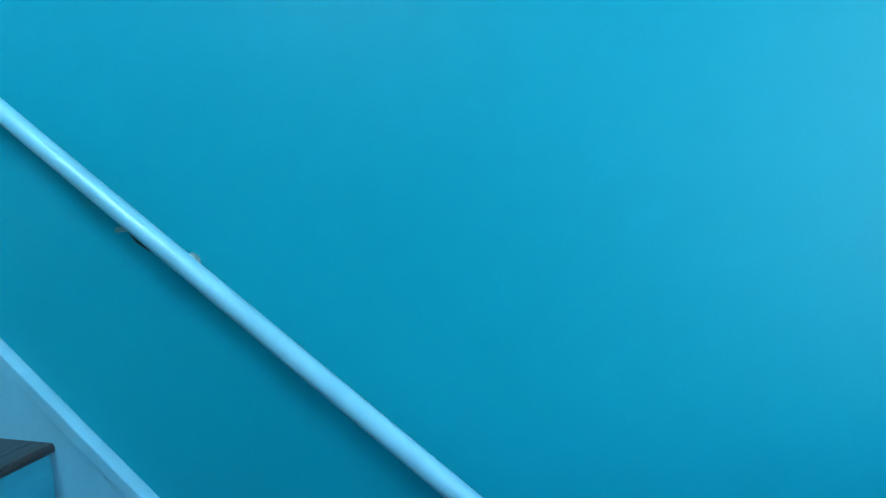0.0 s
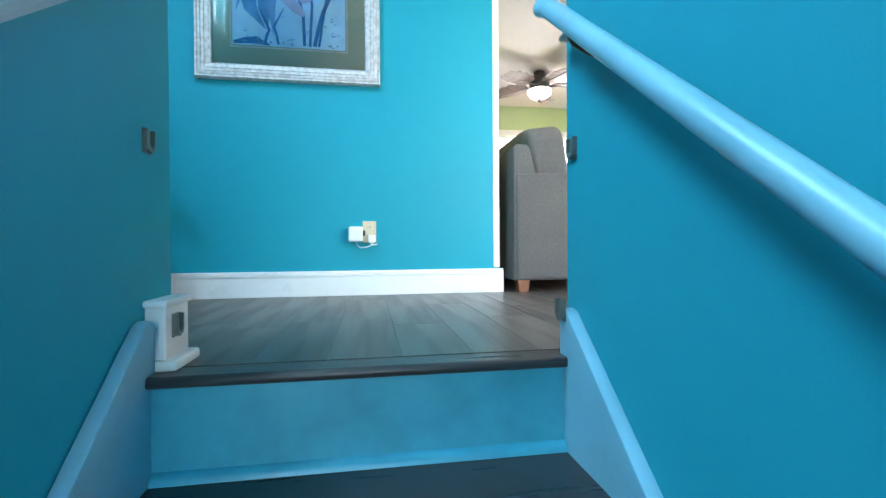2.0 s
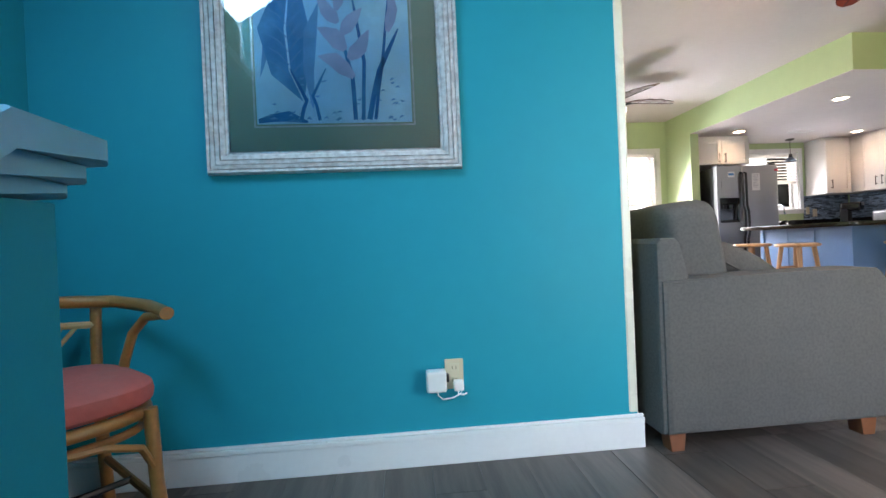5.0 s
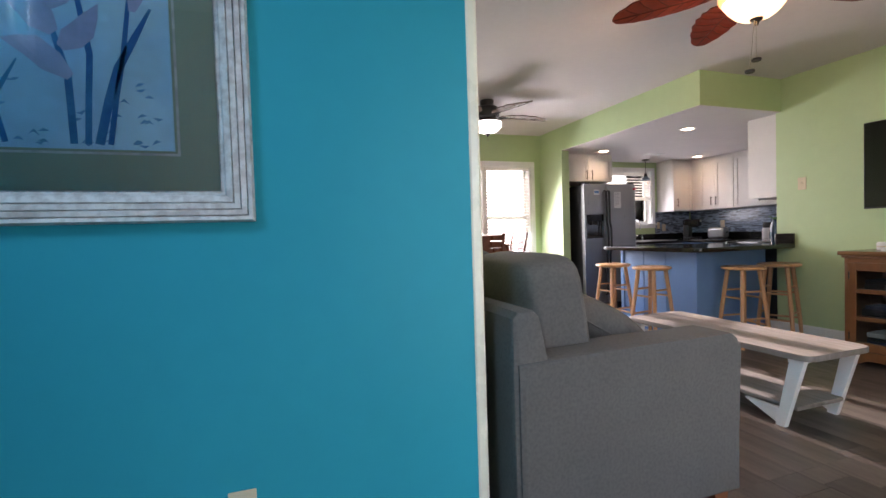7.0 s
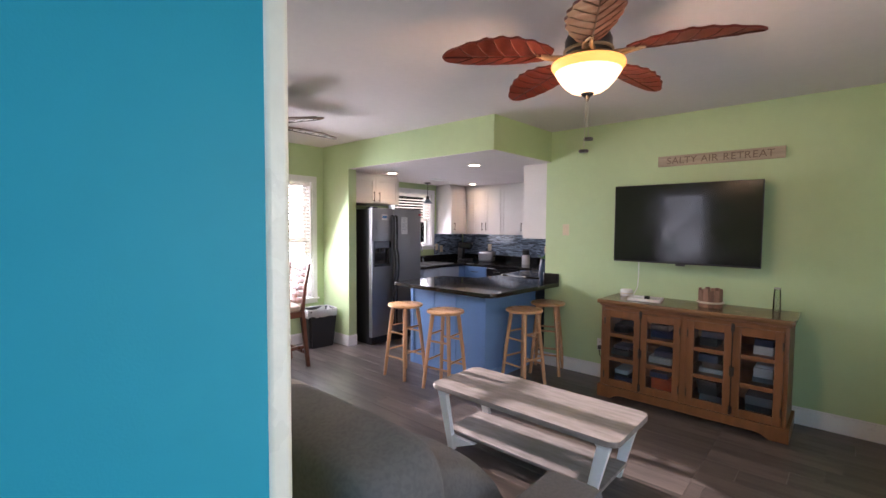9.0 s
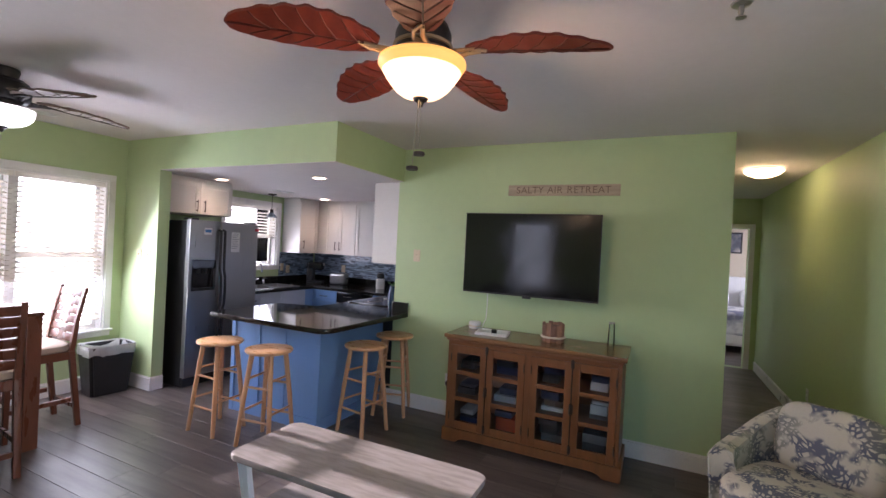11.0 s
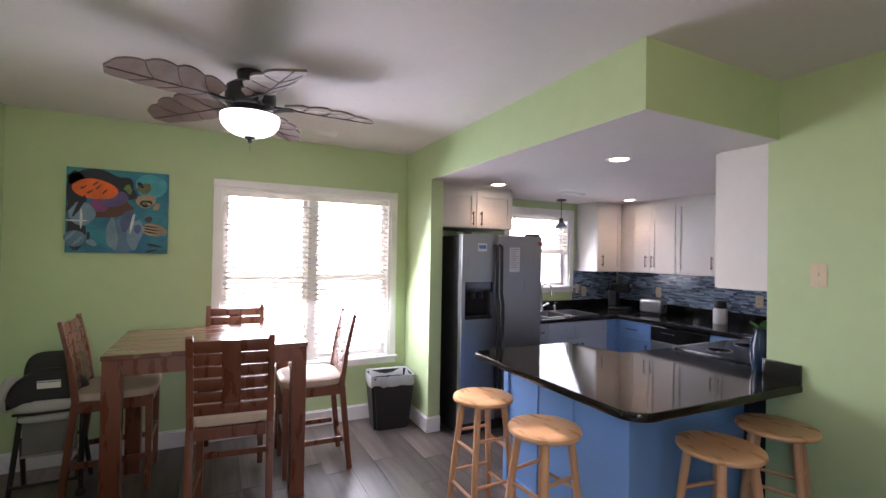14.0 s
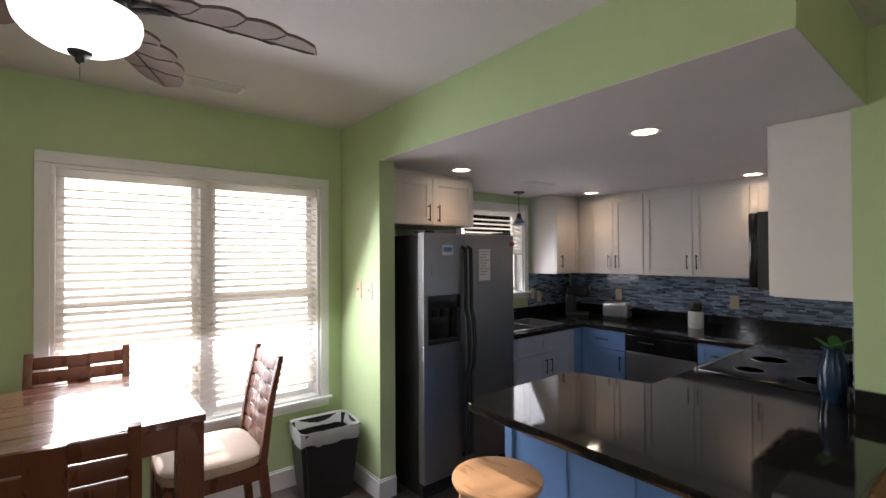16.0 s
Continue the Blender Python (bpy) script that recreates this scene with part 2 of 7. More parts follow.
wall_y("wall_hall_north", XTV + 0.115, 9.4, 2.535, 2.655, -0.3, CEIL, GREEN, "hall wall")
wall_x("wall_hall_end", 9.4, 9.52, 1.50, 2.655, -0.3, CEIL, GREEN, "lime green wall at the end of the hall around a bedroom door", [(1.80, 2.50, 0.0, 2.05)])
wall_x("wall_stair_east", 1.12, 1.24, -1.0, 2.11, -2.7, HIGH, TEAL, "turquoise stairwell wall with a handrail")
# the opening here is added to let the riser fill in
wall_y("wall_stair_south", XS - 0.12, 1.12, -1.0, -0.88, -2.7, HIGH, TEAL, "turquoise wall at the foot of the stairs", [(-0.25, 0.85, -0.25, 0.95)])
wall_x("wall_stair_west", XS - 0.12, XS, -0.88, YP, -2.7, HIGH, TEAL, "turquoise stairwell wall with a high window", [(1.00, 2.20, 2.50, 3.40)])
structure("wall_stair_upper", boxes(((XS, 2.50, CEIL + 0.121), (1.24, 2.62, HIGH)), ((1.12, 2.1105, CEIL + 0.121), (1.24, 2.499, HIGH))), TEAL, "turquoise upper wall above the landing ceiling", "wall")
wall_y("wall_living_south", 1.24, 1.36, 1.62, 2.11, -0.3, CEIL, TEAL, "turquoise return beside the stairs")
bm = boxes(((XS - 0.12, 2.50, CEIL), (1.24, YP + 0.12, CEIL + 0.12)), ((1.24, 1.5, CEIL), (5.47, YD + 0.15, CEIL + 0.12)), ((5.47, 1.5, CEIL), (9.52, 2.66, CEIL + 0.12)), ((1.12, 2.11, CEIL), (1.24, 2.50, CEIL + 0.12)))
structure("ceiling", bm, CEILW, "matt white painted ceiling", "ceiling")
structure("ceiling_stair", boxes(((XS - 0.12, -1.0, HIGH), (1.24, 2.62, HIGH + 0.12))), CEILW, "high white ceiling over the stairwell", "ceiling")
bm = bmesh.new()
prism(bm, [(4.317, 5.287), (XTV, 5.287), (XTV, 5.335), (XR, 5.335), (XR, YK), (4.43, YK), (4.43, 7.446), (4.317, 7.446)], SOF, SOF + 0.06)
structure("ceiling_kitchen", bm, CEILW, "lowered white kitchen ceiling", "ceiling")
bm = boxes(((4.3, 5.2, CEIL + 0.12), (XR + 0.2, YK + 0.2, CEIL + 0.2)))
structure("roof", bm, CAST, "roof slab over the kitchen", "roof")
bm = boxes(((XW - 0.2, 1.5, -0.30), (XR, YK, -0.012)), ((XS - 0.12, 2.09, -0.30), (XW - 0.2, YP, -0.012)), ((XR, 1.5, -0.30), (9.5, 2.66, -0.012)))
structure("floor", bm, SUBFLOOR, "floor base beneath the planks", "floor")
bm = boxes(((XS - 0.12, -1.0, -2.82), (1.24, 2.09, -2.70)))
structure("floor_lower", bm, TREAD, "dark lower stair hall floor", "floor")

# ---- more materials ----
OAKW = shader("pale_turned_stool_wood", (0.54, 0.30, 0.16), 0.4, var=0.10, scale=5, stretch=(3, 3, 0.6), bump=0.08)
STOOLTOP = shader("honey_stool_seat_wood", (0.60, 0.34, 0.17), 0.3, var=0.07, scale=5, stretch=(5, 1, 1), bump=0.06)
CHESTNUT = shader("chestnut_cabinet_wood", (0.185, 0.072, 0.026), 0.38, var=0.25, scale=4, stretch=(6, 6, 0.8), bump=0.15, bump_scale=50)
CABTOP = shader("polished_chestnut_top", (0.20, 0.10, 0.045), 0.2, var=0.2, scale=4, stretch=(6, 0.8, 1), bump=0.06)
DARKWOOD = shader("mahogany_dining_wood", (0.145, 0.050, 0.027), 0.3, var=0.25, scale=4, stretch=(5, 5, 0.8), bump=0.1)
TABLETOP = shader("polished_mahogany_tabletop", (0.12, 0.05, 0.03), 0.24, var=0.08, scale=3, stretch=(1, 5, 1), bump=0.06, coat=0.6)
BEIGE = shader("beige_seat_fabric", (0.50, 0.40, 0.32), 0.9, var=0.12, scale=9, bump=0.5, bump_scale=400)
SOFAG = shader("grey_woven_sofa_fabric", (0.106, 0.101, 0.098), 0.95, var=0.14, scale=5, bump=0.7, bump_scale=520, second=(0.086, 0.083, 0.081), mix_scale=90)
PILLOW = shader("ribbed_taupe_pillow_fabric", (0.36, 0.31, 0.26), 0.9, var=0.3, scale=3, stretch=(1, 16, 1), bump=0.5, bump_scale=200)
FOOT = shader("reddish_wooden_foot", (0.20, 0.07, 0.03), 0.4, var=0.2)
GREYWASH = shader("weathered_grey_table_wood", (0.25, 0.22, 0.205), 0.55, var=0.2, scale=4, stretch=(5, 0.8, 1), bump=0.3, bump_scale=50, second=(0.19, 0.165, 0.15), mix_scale=7)
DISTRESS = shader("distressed_white_frame_wood", (0.62, 0.60, 0.60), 0.6, var=0.14, scale=8, bump=0.5, bump_scale=90, second=(0.46, 0.42, 0.42), mix_scale=40)
MATBOARD = shader("sage_picture_mat", (0.33, 0.37, 0.28), 0.85, var=0.04, scale=10)
STEEL = shader("brushed_stainless_steel", (0.42, 0.42, 0.425), 0.34, metal=1, var=0.02, scale=3, stretch=(40, 40, 1), bump=0.05, bump_scale=60)
NICKEL = shader("satin_nickel", (0.45, 0.43, 0.40), 0.32, metal=1, var=0.06)
CHROME = shader("polished_chrome", (0.8, 0.8, 0.82), 0.12, metal=1, var=0.03)
BRONZE = shader("dark_bronze_metal", (0.06, 0.05, 0.045), 0.4, metal=0.8, var=0.2)
GOLDB = shader("aged_gold_bracket_metal", (0.42, 0.30, 0.18), 0.4, metal=0.7, var=0.25)
BLACKP = shader("black_plastic", (0.014, 0.014, 0.015), 0.4, var=0.2)
BLACKG = shader("black_gloss_plastic", (0.01, 0.01, 0.011), 0.12, var=0.1)
SCREEN = shader("dark_television_screen", (0.004, 0.004, 0.005), 0.12, var=0.02, spec=0.4)
WHITEP = shader("white_plastic", (0.75, 0.75, 0.74), 0.35, var=0.04)
IVORY = shader("ivory_plastic_plate", (0.62, 0.52, 0.36), 0.4, var=0.04)
CABW = shader("white_shaker_cabinet_paint", (0.66, 0.64, 0.62), 0.38, var=0.04, scale=4, bump=0.04)
# paler than the other base cabinets, used along the sink run
CABPALE = shader("pale_blue_grey_cabinet_tone", (0.40, 0.46, 0.58), 0.4, var=0.05, scale=4, bump=0.05)
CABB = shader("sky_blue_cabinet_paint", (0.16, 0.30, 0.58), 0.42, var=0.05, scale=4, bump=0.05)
GRANITE = shader("speckled_dark_granite", (0.007, 0.007, 0.007), 0.025, var=0.5, scale=30, second=(0.024, 0.021, 0.016), mix_scale=190, spec=0.6)
SPLASH = shader("black_granite_splash", (0.012, 0.011, 0.011), 0.1, var=0.3, scale=30, spec=0.6)
TILE = shader("blue_grey_glass_mosaic", (0.22, 0.28, 0.37), 0.14, var=0.15, scale=10, per_island=0.75, spec=0.7)
GROUT = shader("dark_mosaic_grout", (0.07, 0.075, 0.085), 0.8)
BLIND = shader("white_blind_slat", (0.80, 0.78, 0.74), 0.5, var=0.03)
REDLEAF = shader("carved_mahogany_fan_blade", (0.12, 0.020, 0.011), 0.5, var=0.3, scale=5, bump=0.2, spec=0.3)
GREYLEAF = shader("weathered_brown_fan_blade", (0.15, 0.103, 0.082), 0.6, var=0.25, scale=5, bump=0.2, spec=0.25)
LEAFVEIN = shader("dark_blade_vein", (0.045, 0.03, 0.025), 0.8, spec=0.2)
REDVEIN = shader("dark_mahogany_vein", (0.05, 0.010, 0.006), 0.6, spec=0.3)
WARMGLOBE = glow("lit_amber_glass", (1.0, 0.66, 0.30), 0.75)
AMBERRIM = glow("amber_glass_rim", (1.0, 0.46, 0.10), 0.30)
COOLGLOBE = glow("lit_frosted_glass", (1.0, 0.98, 0.93), 0.9)
DOWNLIGHT = glow("lit_downlight_lens", (1.0, 0.86, 0.68), 4.0)
GLASS = glass("clear_glass")
CORAL = shader("faded_coral_cushion", (0.52, 0.11, 0.09), 0.9, var=0.15, scale=5, bump=0.4, bump_scale=300, second=(0.44, 0.13, 0.11), mix_scale=3)
RATTAN = shader("honey_rattan_cane", (0.36, 0.155, 0.045), 0.35, var=0.3, scale=9, bump=0.15)
PALECANE = shader("pale_split_cane", (0.52, 0.33, 0.15), 0.45, var=0.2, scale=9)
BINBAG = shader("white_translucent_bin_bag", (0.62, 0.64, 0.64), 0.3, var=0.1, scale=9, bump=0.8, bump_scale=40)
CANVAS = shader("teal_canvas_ground", (0.03, 0.22, 0.28), 0.6, var=0.3, scale=6, second=(0.02, 0.12, 0.22), mix_scale=5)
LINEN = shader("white_bed_linen", (0.75, 0.75, 0.77), 0.9, var=0.08, scale=5, bump=0.4, bump_scale=60)
FLORAL = shader("coral_print_upholstery", (0.52, 0.49, 0.42), 0.9, var=0.08, scale=10, bump=0.4, bump_scale=350)
LEAFG = shader("green_leaf", (0.06, 0.20, 0.03), 0.5, var=0.3)
NAVY = shader("navy_glazed_ceramic", (0.012, 0.03, 0.06), 0.15, var=0.2)


def translucent(m, amount):
    """Lets part of the light through thin plastic or cloth."""
    N, L = m.node_tree.nodes, m.node_tree.links
    tr, mx = N.new("ShaderNodeBsdfTranslucent"), N.new("ShaderNodeMixShader")
    b = N["Principled BSDF"]
    L.new(b.inputs["Base Color"].links[0].from_socket, tr.inputs["Color"])
    mx.inputs[0].default_value = amount
    L.new(b.outputs[0], mx.inputs[1]), L.new(tr.outputs[0], mx.inputs[2])
    L.new(mx.outputs[0], N["Material Output"].inputs["Surface"])


translucent(BLIND, 0.6)
translucent(BINBAG, 0.3)


def paint(name, rgb, rough=0.6, var=0.15):
    return shader(name, rgb, rough, var=var, scale=9)


def printed_fabric():
    """Upholstery printed with branching sea-coral shapes in slate blue and grey."""
    m = FLORAL
    nt = m.node_tree
    N, L = nt.nodes, nt.links
    tc = N.new("ShaderNodeTexCoord")
    warp = N.new("ShaderNodeTexNoise")
    warp.inputs["Scale"].default_value = 5
    mixv = N.new("ShaderNodeMix")
    mixv.data_type = "VECTOR"
    mixv.inputs["Factor"].default_value = 0.18
    L.new(tc.outputs["Object"], warp.inputs["Vector"])
    L.new(tc.outputs["Object"], mixv.inputs[4]), L.new(warp.outputs["Color"], mixv.inputs[5])
    patch, branch = N.new("ShaderNodeTexNoise"), N.new("ShaderNodeTexVoronoi")
    patch.inputs["Scale"].default_value = 9
    branch.feature = "DISTANCE_TO_EDGE"
    branch.inputs["Scale"].default_value = 46
    L.new(tc.outputs["Object"], patch.inputs["Vector"]), L.new(mixv.outputs[1], branch.inputs["Vector"])
    a, b, c = N.new("ShaderNodeMapRange"), N.new("ShaderNodeMapRange"), N.new("ShaderNodeMath")
    a.inputs["From Min"].default_value, a.inputs["From Max"].default_value = 0.44, 0.52
    b.inputs["From Min"].default_value, b.inputs["From Max"].default_value = 0.26, 0.14
    c.operation = "MULTIPLY"
    L.new(patch.outputs["Fac"], a.inputs["Value"]), L.new(branch.outputs["Distance"], b.inputs["Value"])
    L.new(a.outputs[0], c.inputs[0]), L.new(b.outputs[0], c.inputs[1])
    tint = N.new("ShaderNodeTexNoise")
    tint.inputs["Scale"].default_value = 3
    L.new(tc.outputs["Object"], tint.inputs["Vector"])
    ink = N.new("ShaderNodeMix")
    ink.data_type = "RGBA"
    ink.inputs[6].default_value, ink.inputs[7].default_value = (0.11, 0.12, 0.17, 1), (0.27, 0.27, 0.23, 1)
    sharp = N.new("ShaderNodeMapRange")
    sharp.inputs["From Min"].default_value, sharp.inputs["From Max"].default_value = 0.45, 0.55
    L.new(tint.outputs["Fac"], sharp.inputs["Value"]), L.new(sharp.outputs[0], ink.inputs["Factor"])
    bsdf = N["Principled BSDF"]
    ground = bsdf.inputs["Base Color"].links[0].from_socket
    fin = N.new("ShaderNodeMix")
    fin.data_type = "RGBA"
    L.new(c.outputs[0], fin.inputs["Factor"]), L.new(ground, fin.inputs[6]), L.new(ink.outputs[2], fin.inputs[7])
    L.new(fin.outputs[2], bsdf.inputs["Base Color"])


printed_fabric()


def puff(bm, size, m=None, e=0.4, n=14):
    """A stuffed cushion: a superellipsoid of the given full size."""
    def sp(v, p):
        return math.copysign(abs(v) ** p, v)
    rings = []
    for i in range(n + 1):
        a = -math.pi / 2 + math.pi * i / n
        ring = []
        for j in range(2 * n):
            b = 2 * math.pi * j / (2 * n)
            p = Vector((sp(math.cos(a), e) * sp(math.cos(b), e) * size[0] / 2, sp(math.cos(a), e) * sp(math.sin(b), e) * size[1] / 2, sp(math.sin(a), e) * size[2] / 2))
            ring.append(bm.verts.new((m or Matrix()) @ p))
        rings.append(ring)
    for a, b in zip(rings, rings[1:]):
        for j in range(2 * n):
            bm.faces.new((a[j], a[(j + 1) % (2 * n)], b[(j + 1) % (2 * n)], b[j]))
    bmesh.ops.remove_doubles(bm, verts=bm.verts, dist=1e-5)


def lettering(name, text, size, m, material, parent, label=""):
    cu = bpy.data.curves.new(name, "FONT")
    cu.body, cu.size, cu.align_x, cu.align_y, cu.extrude = text, size, "CENTER", "CENTER", 0.002
    tmp = bpy.data.objects.new(name, cu)
    scene.collection.objects.link(tmp)
    me = bpy.data.meshes.new_from_object(tmp.evaluated_get(bpy.context.evaluated_depsgraph_get()))
    bpy.data.objects.remove(tmp)
    me.materials.clear()
    me.materials.append(material)
    ob = new(name, me)
    ob.parent, ob.matrix_basis = parent, m
    return tagged(ob, label) if label else ob


def one(dims, bevel=0.0, seg=2):
    bm = bmesh.new()
    box(bm, dims[0], dims[1], bevel, seg)
    return bm


def bar(pts, r, n=10, r2=None):
    bm = bmesh.new()
    tube(bm, pts, r, n, r2)
    return bm


def turned(profile, n=24, m=None):
    bm = bmesh.new()
    lathe(bm, profile, n, m)
    return bm


# ---- stairs and landing ----
RISE, GO, TOPY = 0.229, 0.2645, 2.067


def staircase():
    st = thing("staircase", "straight stairs with dark wooden treads and scuffed blue risers", "stairs")
    for i in range(12):
        y, z = TOPY - GO * i, -RISE * i
        back = y + GO + 0.03 if i else y + 0.09
        bm = one(((0.165, y, z - 0.026), (1.118, back, z)), 0.011, 3)
        part("tread", bm, TREAD, st)
        part("riser", one(((0.165, y + 0.022, z - RISE + 0.0005), (1.118, y + 0.040, z - 0.026))), RISER, st, "scuffed blue painted riser")
        bm = bmesh.new()
        prism(bm, [(y + 0.022, z - RISE + 0.001), (y + 0.002, z - RISE + 0.001), (y + 0.004, z - RISE + 0.012), (y + 0.014, z - RISE + 0.022), (y + 0.022, z - RISE + 0.024)], 0.18, 1.10, "x")
        part("cove_molding", bm, RISER, st)
    for x0, x1, cap in ((0.160, 0.178, 0.190), (1.100, 1.1195, 1.088)):
        bm = bmesh.new()
        s = RISE / GO
        y0, z0 = 2.11, 0.092
        prism(bm, [(y0, -0.26), (y0, z0), (y0 - 0.035, z0 + 0.012), (y0 - 0.06, z0 - 0.0), (-0.9, z0 - s * (y0 - 0.06 + 0.9)), (-0.9, z0 - s * (y0 - 0.06 + 0.9) - 0.36), (y0 - 0.3, -0.56)], x0, x1, "x")
        sk = part("skirtboard", bm, STAIRW, st, "white painted sloping skirtboard")
        bm = bmesh.new()
        lo, hi = min(x0, cap), max(x1, cap)
        prism(bm, [(y0 - 0.01, z0 + 0.004), (y0 - 0.035, z0 + 0.026), (y0 - 0.06, z0 + 0.020), (-0.9, z0 + 0.020 - s * (y0 - 0.06 + 0.9)), (-0.9, z0 - 0.012 - s * (y0 - 0.06 + 0.9)), (y0 - 0.05, z0 - 0.014)], lo, hi, "x", 0.004)
        part("cap_molding", bm, STAIRW, sk)


staircase()


def handrail():
    h = thing("handrail", "round white painted handrail, tinted blue as lit, on metal wall brackets", "handrail")
    s = 0.80
    pts = [(1.04, 2.070, 0.822)] + [(1.04, y, 0.82 + s * (y - 2.053)) for y in (2.03, 1.4, 0.7, 0.0, -0.8)]
    bm = bar([(x, y, z + 0.0045) for x, y, z in pts], 0.0215, 18)
    part("rail", bm, STAIRW, h)
    for y in (1.93, 1.15, 0.30):
        z = 0.82 + s * (y - 2.053)
        bm = bmesh.new()
        tube(bm, [(1.04, y, z - 0.020), (1.044, y - 0.02, z - 0.05), (1.06, y - 0.055, z - 0.082), (1.09, y - 0.075, z - 0.100), (1.118, y - 0.08, z - 0.104)], 0.006, 10)
        br = part("bracket", bm, BRONZE, h, "small metal bracket")
        part("rosette", turned([(0.0, 0), (0.020, 0.0), (0.018, 0.008), (0.010, 0.014), (0, 0.016)], 18, Matrix.Translation((1.1195, y - 0.08, z - 0.104)) @ pose(0, 0, 0, 0, -90, 0)), NICKEL, br)
        part("saddle", one(((1.028, y - 0.022, z - 0.029), (1.052, y + 0.022, z - 0.018)), 0.003), NICKEL, br)


handrail()


def knee_wall():
    s = 0.76
    top = lambda y: 0.889 + s * (y - 2.08)
    bm = bmesh.new()
    prism(bm, [(2.245, -2.7), (2.245, top(2.16) - 0.055), (2.16, top(2.16) - 0.055), (-0.88, top(-0.88) - 0.055), (-0.88, -2.7)], 0.055, 0.158, "x")
    structure("wall_knee", bm, TEAL, "turquoise half wall beside the stairs", "half wall")
    cap = thing("half_wall_cap", "white painted sloping wooden cap on the half wall, tinted blue as lit", "wall cap")
    for name, drop, th, over in (("cap_board", 0.0, 0.026, 0.030), ("cap_fillet", 0.026, 0.018, 0.018), ("cap_bed", 0.044, 0.014, 0.008)):
        bm = bmesh.new()
        e = 2.245 + over
        prism(bm, [(e, top(2.17) - drop), (2.17, top(2.17) - drop), (-0.88, top(-0.88) - drop), (-0.88, top(-0.88) - drop - th), (2.17, top(2.17) - drop - th), (e, top(2.17) - drop - th)], 0.055 - over, 0.158 + over, "x", 0.005)
        part(name, bm, STAIRW, cap)
    bm = boxes(((XS + 0.0005, 2.145, -2.7), (0.055, 2.245, 0.835)))
    structure("wall_guard", bm, TEAL, "turquoise half wall around the stair opening", "half wall")
    cap = thing("guard_cap", "white painted level wooden cap with stepped edge, tinted blue as lit", "wall cap")
    for name, z0, z1, over in (("cap_board", 0.880, 0.906, 0.032), ("cap_fillet", 0.861, 0.880, 0.020), ("cap_bed", 0.836, 0.861, 0.010)):
        part(name, one(((XS + 0.001, 2.145 - over, z0), (0.020, 2.245 + over, z1)), 0.005), STAIRW, cap)


knee_wall()


CUPG = shader("grey_metal_cup", (0.16, 0.18, 0.17), 0.4, metal=0.5, var=0.2)


def gate_bracket(m):
    t = thing("gate_bracket", "grey plastic cup bracket for a stair gate", "bracket", m, "stair gate brackets")
    bm = bmesh.new()
    out = [(0.024, 0.032), (0.024, -0.010), (0.017, -0.026), (0, -0.033), (-0.017, -0.026), (-0.024, -0.010), (-0.024, 0.032), (-0.015, 0.032), (-0.015, -0.008), (-0.009, -0.018), (0, -0.022), (0.009, -0.018), (0.015, -0.008), (0.015, 0.032)]
    prism(bm, out, 0.003, 0.016, "x", 0.002)
    part("cup", bm, CUPG, t)
    part("plate", one(((0, -0.025, -0.034), (0.004, 0.025, 0.034)), 0.001), CUPG, t)


for m in (pose(0.158, 2.13, 0.50), pose(0.200, 2.16, 0.095), pose(1.12, 2.075, 0.50, 0, 0, 180), pose(1.088, 2.07, 0.115, 0, 0, 180)):
    gate_bracket(m @ Matrix.Scale(0.78, 4))
bm = bmesh.new()
box(bm, (0.158, 2.11, 0.025), (0.200, 2.235, 0.140), 0.004)
box(bm, (0.158, 2.10, 0.140), (0.208, 2.242, 0.156), 0.005)
box(bm, (0.158, 2.11, 0.0), (0.222, 2.250, 0.025), 0.008)
solid("plinth_block", bm, TRIMW, "white moulded plinth block at the half wall end", "plinth")


